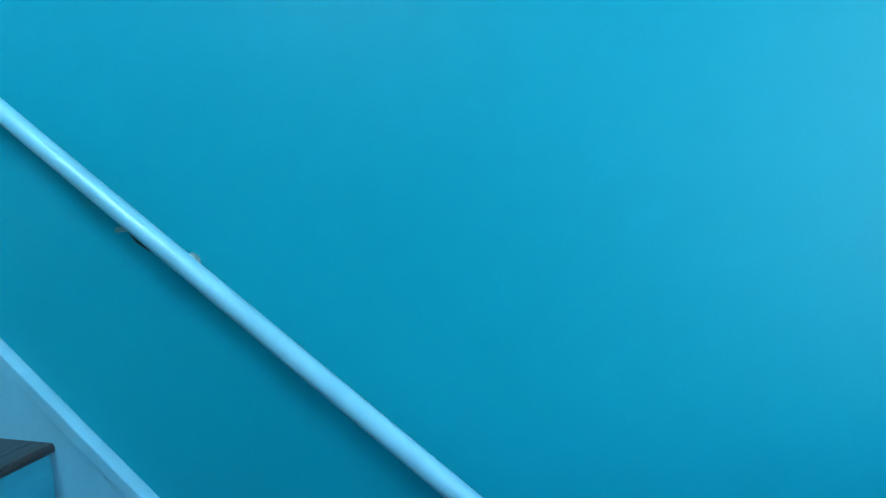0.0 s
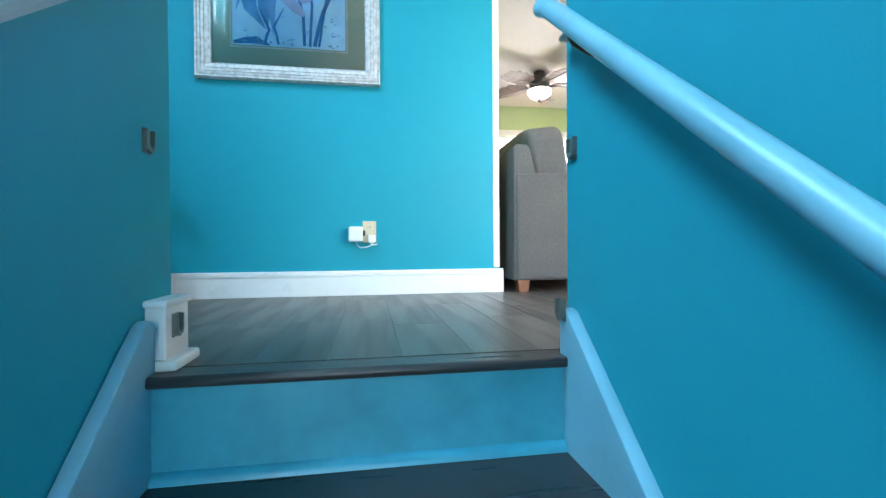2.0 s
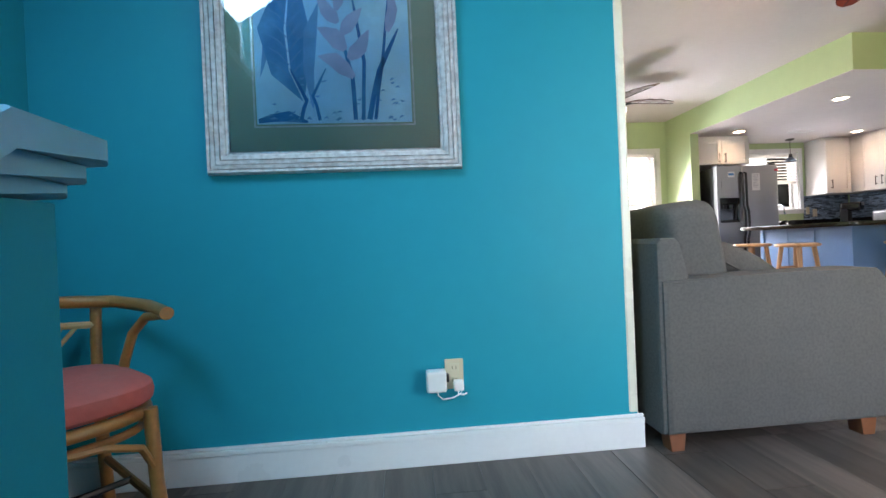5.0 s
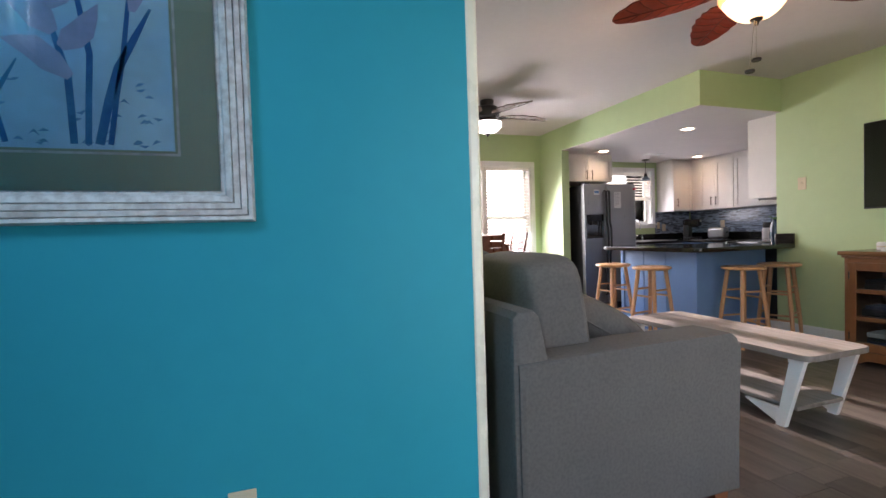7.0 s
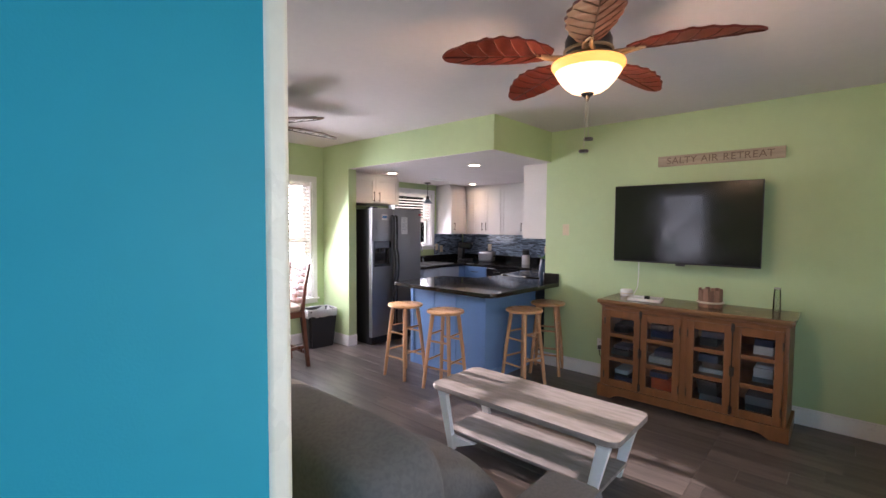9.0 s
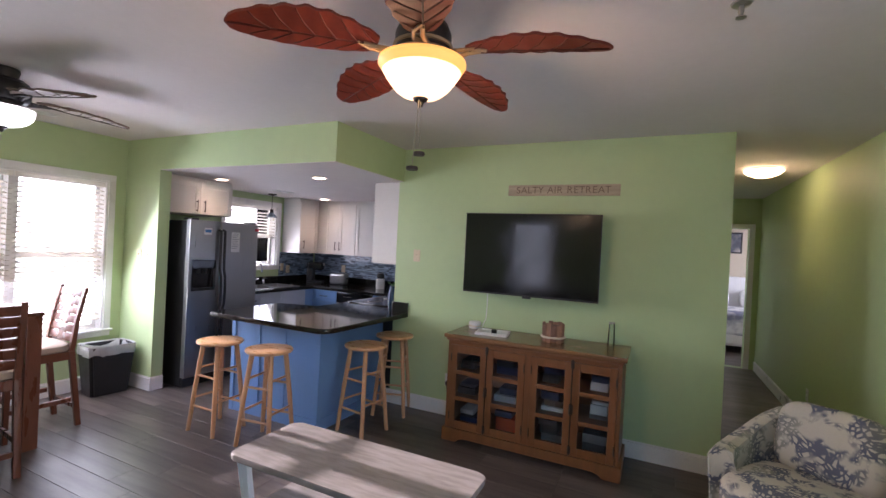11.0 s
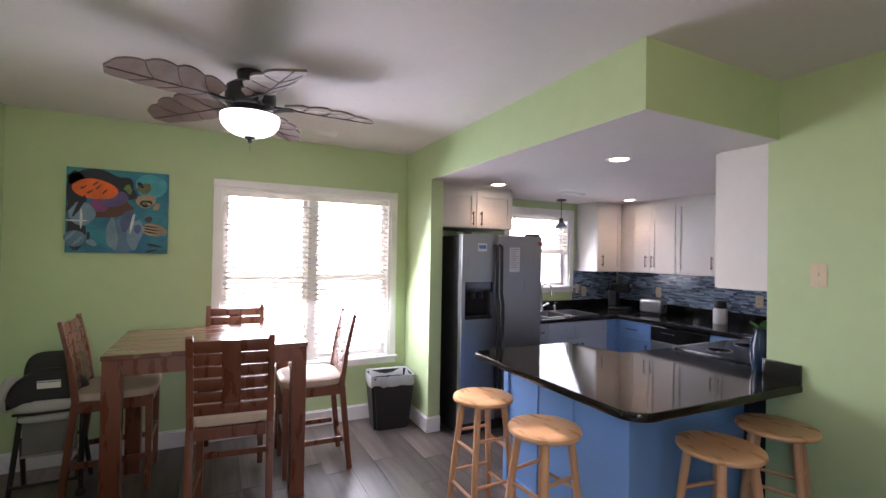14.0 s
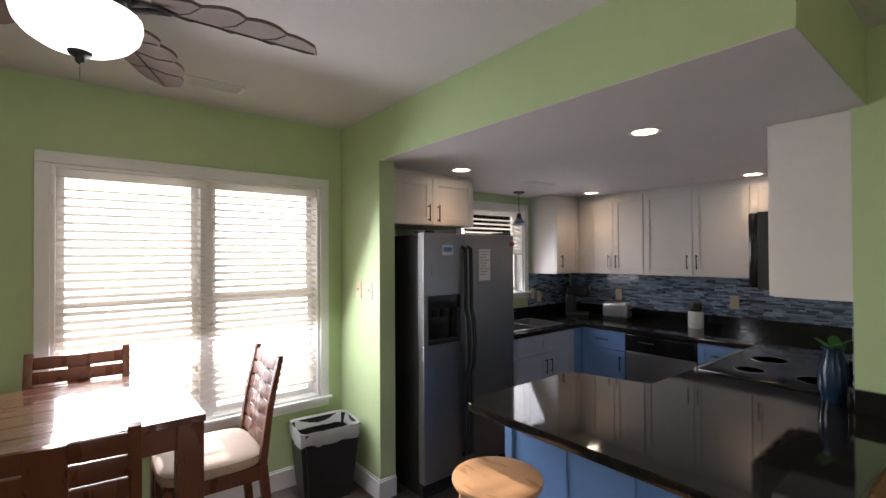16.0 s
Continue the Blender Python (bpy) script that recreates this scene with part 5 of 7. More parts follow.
part("display", one(((-0.035, -0.0275, 0.0), (0.035, -0.026, 0.05))), paint("grey_display", (0.2, 0.22, 0.22), 0.2), t)
outlet_plate(pose(6.9, 1.66, 0.33, 0, 0, 180), WHITEP, label="white outlet plate low on the hall wall")

# ---- hall and bedroom beyond ----
t = thing("hall_light", "flush amber glass ceiling light in the hall", "ceiling light", pose(6.895, 2.10, CEIL))
part("pan", turned([(0, 0), (0.13, 0), (0.13, -0.02), (0, -0.02)], 28), NICKEL, t)
part("shade", turned([(0.165, -0.02), (0.17, -0.03), (0.14, -0.06), (0.08, -0.085), (0, -0.095)], 28), glow("lit_hall_glass", (1.0, 0.70, 0.36), 1.6), t, "lit frosted bowl shade").visible_shadow = False
bulb("hall_bulb", (6.895, 2.10, 2.36), 1.4, (1.0, 0.70, 0.38), 0.07)
d = thing("door_frame", "white painted door casing at the end of the hall", "door frame")
for a, b in (((1.73, 0.0), (1.80, 2.05)), ((2.50, 0.0), (2.57, 2.05)), ((1.73, 2.05), (2.57, 2.12))):
    part("casing", one(((9.382, a[0], a[1]), (9.40, b[0], b[1])), 0.004), TRIMW, d)
d = thing("bedroom_door", "white panel door standing open into the bedroom", "door", pose(9.53, 2.49, 0.01, 0, 0, -4))
part("leaf", one(((0, -0.036, 0), (0.70, 0, 2.02)), 0.002), TRIMW, d)
for z0, z1 in ((0.2, 0.85), (1.0, 1.85)):
    part("panel", one(((0.12, -0.040, z0), (0.58, -0.036, z1)), 0.004), TRIMW, d)
part("knob", turned([(0, 0), (0.026, 0), (0.012, 0.012), (0.012, 0.03), (0.028, 0.045), (0.024, 0.062), (0, 0.066)], 18, pose(0.63, -0.036, 0.98, 90, 0, 0)), BRONZE, d, "dark metal knob")
BEDW = shader("cream_bedroom_paint", (0.62, 0.54, 0.42), 0.7, var=0.05, scale=2, bump=0.1)
wall_x("wall_bedroom_east", 12.6, 12.7, -0.5, 4.0, -0.3, CEIL, BEDW, "cream painted bedroom wall")
wall_y("wall_bedroom_north", 9.52, 12.6, 4.0, 4.1, -0.3, CEIL, BEDW, "cream painted bedroom side wall")
# side opening added out of view, only to bring light into the bedroom
wall_y("wall_bedroom_south", 9.52, 12.6, -0.6, -0.5, -0.3, CEIL, BEDW, "cream painted bedroom wall with an added, unseen opening", [(10.3, 11.6, 0.9, 2.0)])
wall_x("wall_bedroom_west", 9.4, 9.52, 2.655, 4.1, -0.3, CEIL, BEDW, "cream bedroom wall beside the door")
wall_x("wall_bedroom_west_2", 9.4, 9.52, -0.6, 1.5, -0.3, CEIL, BEDW, "cream bedroom wall beside the door")
structure("ceiling_bedroom", boxes(((9.52, -0.6, CEIL), (12.7, 4.1, CEIL + 0.1))), CEILW, "white bedroom ceiling", "ceiling")
structure("floor_bedroom", boxes(((9.5, -0.6, -0.3), (12.7, 4.1, -0.001))), PLANK, "grey brown bedroom floor", "floor")
# added fill that brightens the bedroom from its unseen side
area_lamp("bedroom_fill_light", (10.95, -0.42, 1.45), (10.95, 3, 0.8), 1.2, 1.0, 15, DAY)
b = thing("bed", "bed with white linen and a white slatted headboard", "bed", pose(11.55, 1.55, 0))
part("base", one(((-0.95, -0.75, 0.12), (0.95, 0.75, 0.34)), 0.02), TRIMW, b)
bm = bmesh.new()
puff(bm, (1.95, 1.55, 0.34), Matrix.Translation((0, 0, 0.47)), 0.22)
part("mattress", bm, LINEN, b)
bm = bmesh.new()
puff(bm, (1.25, 1.66, 0.42), Matrix.Translation((-0.38, 0, 0.50)), 0.26)
part("quilt", bm, shader("white_navy_quilt", (0.72, 0.73, 0.76), 0.9, var=0.1, second=(0.20, 0.22, 0.32), mix_scale=4), b, "white and navy quilt")
part("headboard", one(((0.97, -0.78, 0.1), (1.02, 0.78, 1.25)), 0.02), TRIMW, b)
for y in (-0.4, 0.4):
    bm = bmesh.new()
    puff(bm, (0.18, 0.62, 0.42), pose(0.78, y, 0.80, 0, 18, 0), 0.5)
    part("pillow", bm, LINEN, b)
for x, y in ((-0.88, -0.68), (-0.88, 0.68), (0.9, -0.68), (0.9, 0.68)):
    part("leg", one(((x - 0.04, y - 0.04, 0), (x + 0.04, y + 0.04, 0.12)), 0.005), TRIMW, b)
t = thing("beach_picture", "dark seascape picture in a narrow frame", "picture", pose(12.6, 1.72, 1.95))
part("frame", one(((-0.025, -0.30, -0.22), (0, 0.30, 0.22)), 0.004), BLACKP, t)
part("print", one(((-0.028, -0.27, -0.19), (-0.0255, 0.27, 0.19))), shader("seascape_print", (0.10, 0.11, 0.14), 0.6, var=0.4, second=(0.35, 0.32, 0.28), mix_scale=6), t)

# ---- dining area ----


def casement(name, x0, x1, z0, z1, y, depth, wide, label):
    """A window with casing, sill and sashes in a wall whose room face is at y; wide: two units side by side."""
    w = thing(name, label, "window")
    c = 0.062
    for a, b in (((x0 - c, z0), (x0, z1)), ((x1, z0), (x1 + c, z1)), ((x0 - c, z1), (x1 + c, z1 + c)), ((x0 - c, z0 - c), (x1 + c, z0))):
        part("casing", one(((a[0], y - 0.018, a[1]), (b[0], y, b[1])), 0.004), TRIMW, w)
    part("window_sill", one(((x0 - c - 0.015, y - 0.045, z0 - 0.012), (x1 + c + 0.015, y - 0.0185, z0 + 0.010)), 0.005), TRIMW, w)
    for a, b in (((x0, z0), (x0 + 0.018, z1)), ((x1 - 0.018, z0), (x1, z1)), ((x0 + 0.018, z1 - 0.018), (x1 - 0.018, z1)), ((x0 + 0.018, z0), (x1 - 0.018, z0 + 0.018))):
        part("jamb", one(((a[0], y + 0.001, a[1]), (b[0], y + depth, b[1]))), TRIMW, w)
    units = [(x0 + 0.018, (x0 + x1) / 2 - 0.035), ((x0 + x1) / 2 + 0.035, x1 - 0.018)] if wide else [(x0 + 0.018, x1 - 0.018)]
    if wide:
        part("mullion", one((((x0 + x1) / 2 - 0.035, y + 0.02, z0 + 0.018), ((x0 + x1) / 2 + 0.035, y + depth, z1 - 0.018)), 0.003), TRIMW, w)
    zm = (z0 + z1) / 2
    for a, b in units:
        for lo, hi, yy in ((z0 + 0.018, zm + 0.018, y + 0.085), (zm - 0.018, z1 - 0.018, y + 0.112)):
            sash = part("sash", one(((a, yy, lo), (a + 0.036, yy + 0.025, hi)), 0.002), TRIMW, w)
            part("stile", one(((b - 0.036, yy, lo), (b, yy + 0.025, hi)), 0.002), TRIMW, sash)
            for q in (lo, hi - 0.036):
                part("rail", one(((a + 0.036, yy, q), (b - 0.036, yy + 0.025, q + 0.036)), 0.002), TRIMW, sash)
            pane = part("pane", one(((a + 0.034, yy + 0.010, lo + 0.034), (b - 0.034, yy + 0.014, hi - 0.034))), GLASS, sash)
            pane.visible_shadow = False
    return w, units


def blind(x0, x1, z0, z1, y, tilt, group, label, pitch=0.044):
    """A raised-and-lowered slatted blind from z1 down to z0."""
    t = thing("window_blind", label, "blind", pose((x0 + x1) / 2, y, 0), group)
    hw = (x1 - x0) / 2
    part("head_rail", one(((-hw, -0.028, z1 - 0.045), (hw, 0.022, z1)), 0.003), BLIND, t)
    part("bottom_rail", one(((-hw, -0.024, z0), (hw, 0.024, z0 + 0.018)), 0.004), BLIND, t)
    bm = bmesh.new()
    prism(bm, [(-0.0245, 0.0), (-0.012, 0.0022), (0.0, 0.003), (0.012, 0.0022), (0.0245, 0.0), (0.012, -0.0004), (0.0, 0.0004), (-0.012, -0.0004)], -hw, hw, "x")
    me = mesh_of("slat", bm, BLIND)
    n = int((z1 - 0.06 - z0 - 0.02) / pitch)
    for i in range(n):
        ob = new("slat", me)
        ob.parent = t
        ob.matrix_basis = pose(0, 0, z0 + 0.018 + pitch * (i + 0.7), tilt, 0, 0)
    for x in (-hw * 0.72, hw * 0.72):
        for yy in (-0.025, 0.025):
            part("ladder_cord", bar([(x, yy, z0 + 0.01), (x, yy, z1 - 0.04)], 0.0011, 4), BLIND, t)
    for x, zz in ((-hw + 0.06, z0 + 0.42), (hw - 0.05, z0 + 0.30)):
        part("tilt_cord", bar([(x, -0.032, z1 - 0.05), (x, -0.034, zz)], 0.0012, 4), BLIND, t)
        part("tassel", turned([(0, 0), (0.007, 0.002), (0.005, 0.025), (0.002, 0.03), (0, 0.03)], 8, Matrix.Translation((x, -0.034, zz - 0.03))), PALECANE, t, "small wooden tassel")


_, units = casement("window_1", 2.70, 4.15, 0.56, 2.05, YD, 0.149, True, "white twin sash window with bright daylight behind blinds")
SLATS = "dining window blinds"
blind(2.722, 3.418, 0.60, 2.03, YD + 0.035, 24, SLATS, "white slatted blind lowered over the window")
blind(3.432, 4.128, 0.665, 2.03, YD + 0.035, 24, SLATS, "white slatted blind raised a little above the sill")


def canvas_art():
    t = thing("canvas_painting", "colourful reef canvas with an orange fish on the wall", "painting", pose(0, YD, 0))
    x0, x1, z0, z1 = 1.715, 2.332, 1.502, 2.109
    cv = part("canvas", one(((x0, -0.038, z0), (x1, 0, z1)), 0.004), CANVAS, t)

    def blob(name, u, v, ru, rv, mat, d, turn=0, n=22, wob=0.08):
        bm = bmesh.new()
        c = Vector((x0 + u * (x1 - x0), 0, z0 + v * (z1 - z0)))
        ca, sa = math.cos(radians(turn)), math.sin(radians(turn))
        ring = []
        for i in range(n):
            a = 2 * math.pi * i / n
            k = 1 + wob * math.sin(3 * a + u * 9) + wob * 0.6 * math.sin(5 * a + v * 7)
            p, q = ru * k * math.cos(a), rv * k * math.sin(a)
            ring.append(bm.verts.new(c + Vector((p * ca - q * sa, -0.0381 - d, p * sa + q * ca))))
        bm.faces.new(ring)
        part(name, bm, mat, cv)

    P = {k: paint("art_" + k, v, 0.55, 0.35) for k, v in dict(black=(0.015, 0.02, 0.025), orange=(0.75, 0.13, 0.02), white=(0.55, 0.58, 0.55), plum=(0.20, 0.05, 0.16), slate=(0.07, 0.10, 0.20), teal=(0.03, 0.20, 0.20), olive=(0.12, 0.14, 0.06), sand=(0.35, 0.25, 0.15), aqua=(0.05, 0.32, 0.38), blue=(0.03, 0.12, 0.35)).items()}
    P.update({k: paint("art_" + k, v, 0.55, 0.3) for k, v in dict(violet=(0.10, 0.08, 0.19), rust=(0.10, 0.045, 0.03), mist=(0.16, 0.25, 0.33), steel=(0.09, 0.17, 0.25), moss=(0.10, 0.20, 0.03)).items()})
    blob("painted_water", 0.55, 0.22, 0.13, 0.095, P["steel"], 0.0001, 90, 24, 0.06)
    blob("painted_water", 0.44, 0.22, 0.035, 0.115, P["mist"], 0.0002, 4, 20, 0.10)
    blob("painted_water", 0.66, 0.24, 0.05, 0.11, P["mist"], 0.0002, -6, 20, 0.12)
    blob("painted_sky", 0.82, 0.83, 0.10, 0.09, P["aqua"], 0.0002, 0, 22, 0.04)
    blob("painted_reef", 0.30, 0.86, 0.185, 0.072, P["black"], 0.0003, -4, 30, 0.10)
    blob("painted_reef", 0.10, 0.70, 0.060, 0.16, P["black"], 0.0003, 0, 26, 0.05)
    blob("painted_reef", 0.56, 0.78, 0.065, 0.085, P["black"], 0.0004, 20, 26, 0.14)
    blob("painted_reef", 0.45, 0.52, 0.125, 0.055, P["rust"], 0.0004, 16, 26, 0.06)
    blob("painted_shadow", 0.10, 0.24, 0.055, 0.13, P["black"], 0.0004, 0, 24, 0.03)
    blob("painted_sponge", 0.30, 0.56, 0.055, 0.048, P["plum"], 0.0007, -12, 22, 0.07)
    blob("painted_sponge", 0.47, 0.645, 0.082, 0.050, P["violet"], 0.0008, 28, 24, 0.05)
    blob("painted_sponge", 0.27, 0.755, 0.135, 0.072, P["orange"], 0.0011, -5, 36, 0.025)
    for u, v in ((0.16, 0.77), (0.22, 0.72), (0.30, 0.78), (0.36, 0.73), (0.27, 0.82)):
        blob("painted_dab", u, v, 0.024, 0.006, P["rust"], 0.0013, 20 + 90 * u, 12, 0.12)
    blob("painted_fern", 0.585, 0.79, 0.022, 0.026, P["moss"], 0.0012, 30, 16, 0.18)
    blob("painted_fern", 0.60, 0.745, 0.016, 0.018, P["olive"], 0.0014, 0, 14, 0.18)
    for k, (u, v, ru, rv, turn, c) in enumerate(((0.15, 0.46, 0.078, 0.085, 10, "mist"), (0.055, 0.57, 0.015, 0.062, -28, "black"), (0.125, 0.55, 0.014, 0.085, -24, "black"), (0.145, 0.40, 0.008, 0.070, 0, "white"), (0.10, 0.375, 0.070, 0.006, 0, "white"), (0.09, 0.165, 0.062, 0.058, 12, "steel"), (0.05, 0.20, 0.010, 0.045, -40, "mist"), (0.12, 0.14, 0.010, 0.045, -40, "mist"), (0.245, 0.12, 0.034, 0.020, -30, "mist"), (0.215, 0.20, 0.010, 0.030, 0, "black"))):
        blob("painted_fish", u, v, ru, rv, P[c], 0.0014 + 0.00012 * k, turn, 22, 0.04)
    for k, (u, v, ru, rv, turn, c) in enumerate(((0.75, 0.80, 0.046, 0.040, 30, "olive"), (0.71, 0.84, 0.014, 0.026, 40, "black"), (0.77, 0.645, 0.064, 0.048, 15, "sand"), (0.77, 0.615, 0.040, 0.026, 10, "black"), (0.76, 0.62, 0.020, 0.012, 10, "olive"), (0.80, 0.61, 0.012, 0.010, 0, "sand"), (0.88, 0.58, 0.018, 0.030, -30, "sand"), (0.58, 0.40, 0.036, 0.085, -14, "slate"), (0.635, 0.37, 0.009, 0.075, -10, "white"))):
        blob("painted_turtle", u, v, ru, rv, P[c], 0.0014 + 0.00012 * k, turn, 22, 0.08)
    for k, (u, v, ru, rv, turn, c) in enumerate(((0.86, 0.29, 0.080, 0.046, -8, "sand"), (0.80, 0.42, 0.026, 0.022, 40, "rust"), (0.82, 0.33, 0.045, 0.005, -6, "black"), (0.83, 0.295, 0.050, 0.005, -8, "black"), (0.82, 0.26, 0.045, 0.005, -10, "black"), (0.955, 0.24, 0.018, 0.010, 0, "mist"), (0.69, 0.30, 0.022, 0.034, 0, "slate"))):
        blob("painted_fish", u, v, ru, rv, P[c], 0.0014 + 0.00012 * k, turn, 20, 0.06)
    for k, (u, v, ru) in enumerate(((0.86, 0.10, 0.05), (0.90, 0.055, 0.055), (0.83, 0.03, 0.04))):
        blob("painted_weed", u, v, ru, 0.008, P["teal" if k % 2 else "black"], 0.0016 + 0.0001 * k, -12 + 14 * k, 14, 0.12)


canvas_art()


def dining_table():
    t = thing("dining_table", "square counter-height mahogany dining table", "table", pose(2.667, 7.30, 0))
    hx, hy, H = 0.533, 0.43, 0.965
    n = 6
    for i in range(n):
        a, b = -hy + 2 * hy * i / n, -hy + 2 * hy * (i + 1) / n
        part("top_board", one(((-hx, a + 0.0006, H - 0.028), (hx, b - 0.0006, H)), 0.003), TABLETOP, t)
    for y in (-hy + 0.016, hy - 0.038):
        part("apron", one(((-hx + 0.09, y, H - 0.118), (hx - 0.09, y + 0.022, H - 0.0282)), 0.002), DARKWOOD, t)
    for x in (-hx + 0.016, hx - 0.038):
        part("apron", one(((x, -hy + 0.09, H - 0.118), (x + 0.022, hy - 0.09, H - 0.0282)), 0.002), DARKWOOD, t)
    for sx in (-1, 1):
        for sy in (-1, 1):
            x, y = sx * (hx - 0.050), sy * (hy - 0.050)
            part("leg", one(((x - 0.045, y - 0.045, 0), (x + 0.045, y + 0.045, H - 0.0282)), 0.005), DARKWOOD, t)


dining_table()


def dining_chair():
    t = thing("dining_chair", "mahogany counter-height slat-back chair with beige seat", "chair", pose(3.30, 7.315, 0, 0, 0, 88), "chairs round the dining table")
    # local: faces +y, back at -y
    w, s = 0.215, 0.60
    bm = bmesh.new()
    puff(bm, (0.45, 0.43, 0.075), Matrix.Translation((0, 0.01, s + 0.03)), 0.45)
    part("seat", bm, BEIGE, t, "padded beige fabric seat")
    for y in (-0.19, 0.185):
        part("seat_rail", one(((-w + 0.04, y - 0.012, s - 0.065), (w - 0.04, y + 0.012, s)), 0.002), DARKWOOD, t)
    for x in (-w + 0.02, w - 0.02):
        part("seat_rail", one(((x - 0.012, -0.178, s - 0.065), (x + 0.012, 0.173, s)), 0.002), DARKWOOD, t)
        part("side_stretcher", one(((x - 0.010, -0.20, 0.20), (x + 0.010, 0.18, 0.235)), 0.003), DARKWOOD, t)
        bm = bmesh.new()
        prism(bm, [(0.165, s), (0.205, s), (0.200, 0), (0.172, 0)], x - 0.019, x + 0.019, "x", 0.003)
        part("front_leg", bm, DARKWOOD, t)
        bm = bmesh.new()
        prism(bm, [(-0.17, s), (-0.21, s), (-0.27, 0), (-0.235, 0)], x - 0.019, x + 0.019, "x", 0.003)
        part("rear_leg", bm, DARKWOOD, t)
        bm = bmesh.new()
        prism(bm, [(-0.172, s), (-0.208, s), (-0.235, 0.85), (-0.285, 1.09), (-0.262, 1.095), (-0.208, 0.85)], x - 0.017, x + 0.017, "x", 0.003)
        part("back_post", bm, DARKWOOD, t)
    for y, z in ((-0.245, 0.13), (0.185, 0.28)):
        part("stretcher", one(((-w + 0.04, y - 0.012, z), (w - 0.04, y + 0.012, z + 0.035)), 0.003), DARKWOOD, t)
    for i in range(6):
        z = 0.685 + 0.069 * i
        y = -0.196 - 0.075 * max(0.0, (z - 0.62) / 0.45) ** 1.3
        bm = bmesh.new()
        box(bm, (-w + 0.036, -0.008, -0.030), (w - 0.036, 0.008, 0.030), 0.004, m=pose(0, y, z + 0.012, 12, 0, 0))
        part("back_slat", bm, DARKWOOD, t)
    bm = bmesh.new()
    prism(bm, [(-0.190, 0.67), (-0.206, 0.67), (-0.236, 0.86), (-0.284, 1.07), (-0.270, 1.072), (-0.220, 0.86)], -0.046, 0.046, "x", 0.002)
    part("center_splat", bm, DARKWOOD, t)
    return t


chair = dining_chair()
copy_thing(chair, pose(2.12, 7.56, 0, 0, 0, -90))
copy_thing(chair, pose(2.80, 7.66, 0, 0, 0, 176))
copy_thing(chair, pose(2.78, 6.80, 0, 0, 0, -6))


def booster_seat():
    """A folded baby high chair standing in the corner, its padded hood facing the room."""
    t = thing("high_chair", "folded baby high chair with black hood and white pads", "high chair", pose(1.77, 7.57, 0))
    nylon = shader("black_nylon", (0.018, 0.018, 0.020), 0.65, bump=0.4)
    vinyl = shader("off_white_vinyl", (0.42, 0.42, 0.40), 0.45, var=0.08)
    for x in (-0.155, 0.155):
        leg = part("leg", bar([(x * 1.12, -0.10, 0.012), (x, -0.02, 0.40), (x * 0.96, 0.03, 0.62)], 0.014, 10), BLACKP, t)
        part("rubber_foot", one(((x * 1.12 - 0.024, -0.135, 0.0), (x * 1.12 + 0.024, -0.065, 0.034)), 0.008), BLACKP, leg)
        part("leg", bar([(x * 1.12, 0.16, 0.012), (x, 0.04, 0.34)], 0.014, 10), BLACKP, t)
    part("cross_bar", bar([(-0.16, -0.02, 0.36), (0.16, -0.02, 0.36)], 0.010, 8), BLACKP, t)
    part("cross_bar", bar([(-0.17, -0.09, 0.10), (0.17, -0.09, 0.10)], 0.010, 8), BLACKP, t)
    bm = bmesh.new()
    puff(bm, (0.30, 0.09, 0.36), pose(-0.03, 0.13, 0.68, -12, 0, 0), 0.55)
    part("backrest", bm, nylon, t, "padded black nylon backrest")
    # hood: an arched padded flap
    bm = bmesh.new()
    arc = [(-0.20, 0.555)] + [(-0.20 * math.cos(a), 0.62 + 0.17 * math.sin(a)) for a in [math.pi * k / 14 for k in range(15)]] + [(0.20, 0.60), (0.13, 0.618), (0.04, 0.622), (-0.06, 0.605), (-0.14, 0.58)]
    prism(bm, arc, -0.085, -0.015, "y", 0.018)
    hood = part("hood", bm, nylon, t, "arched black nylon flap")
    part("label_tag", one(((-0.055, -0.0885, 0.675), (0.060, -0.0855, 0.722)), 0.001), WHITEP, hood, "white sewn label")
    part("label_stripe", one(((-0.055, -0.0895, 0.712), (0.060, -0.0888, 0.716))), nylon, hood)
    # tray tucked behind the hood
    bm = bmesh.new()
    puff(bm, (0.10, 0.06, 0.22), pose(-0.205, 0.0, 0.635, 0, 10, 0), 0.6)
    part("tray", bm, vinyl, t, "white plastic tray edge")
    for z, h, w in ((0.565, 0.085, 0.35), (0.492, 0.052, 0.30)):
        bm = bmesh.new()
        puff(bm, (w, 0.10, h), Matrix.Translation((0, -0.045, z)), 0.6)
        part("pad", bm, vinyl, t, "off-white vinyl pad")
    part("strap", bar([(-0.17, -0.06, 0.522), (-0.08, -0.098, 0.528), (0.08, -0.098, 0.530), (0.17, -0.06, 0.528)], 0.009, 8), BLACKP, t)
    part("foot_panel", one(((-0.135, -0.030, 0.26), (0.135, -0.018, 0.46)), 0.004), shader("grey_plastic_panel", (0.20, 0.21, 0.20), 0.4), t, "grey plastic foot panel")
    part("panel_edge", one(((-0.14, -0.034, 0.245), (0.14, -0.014, 0.2598)), 0.003), vinyl, t)


booster_seat()


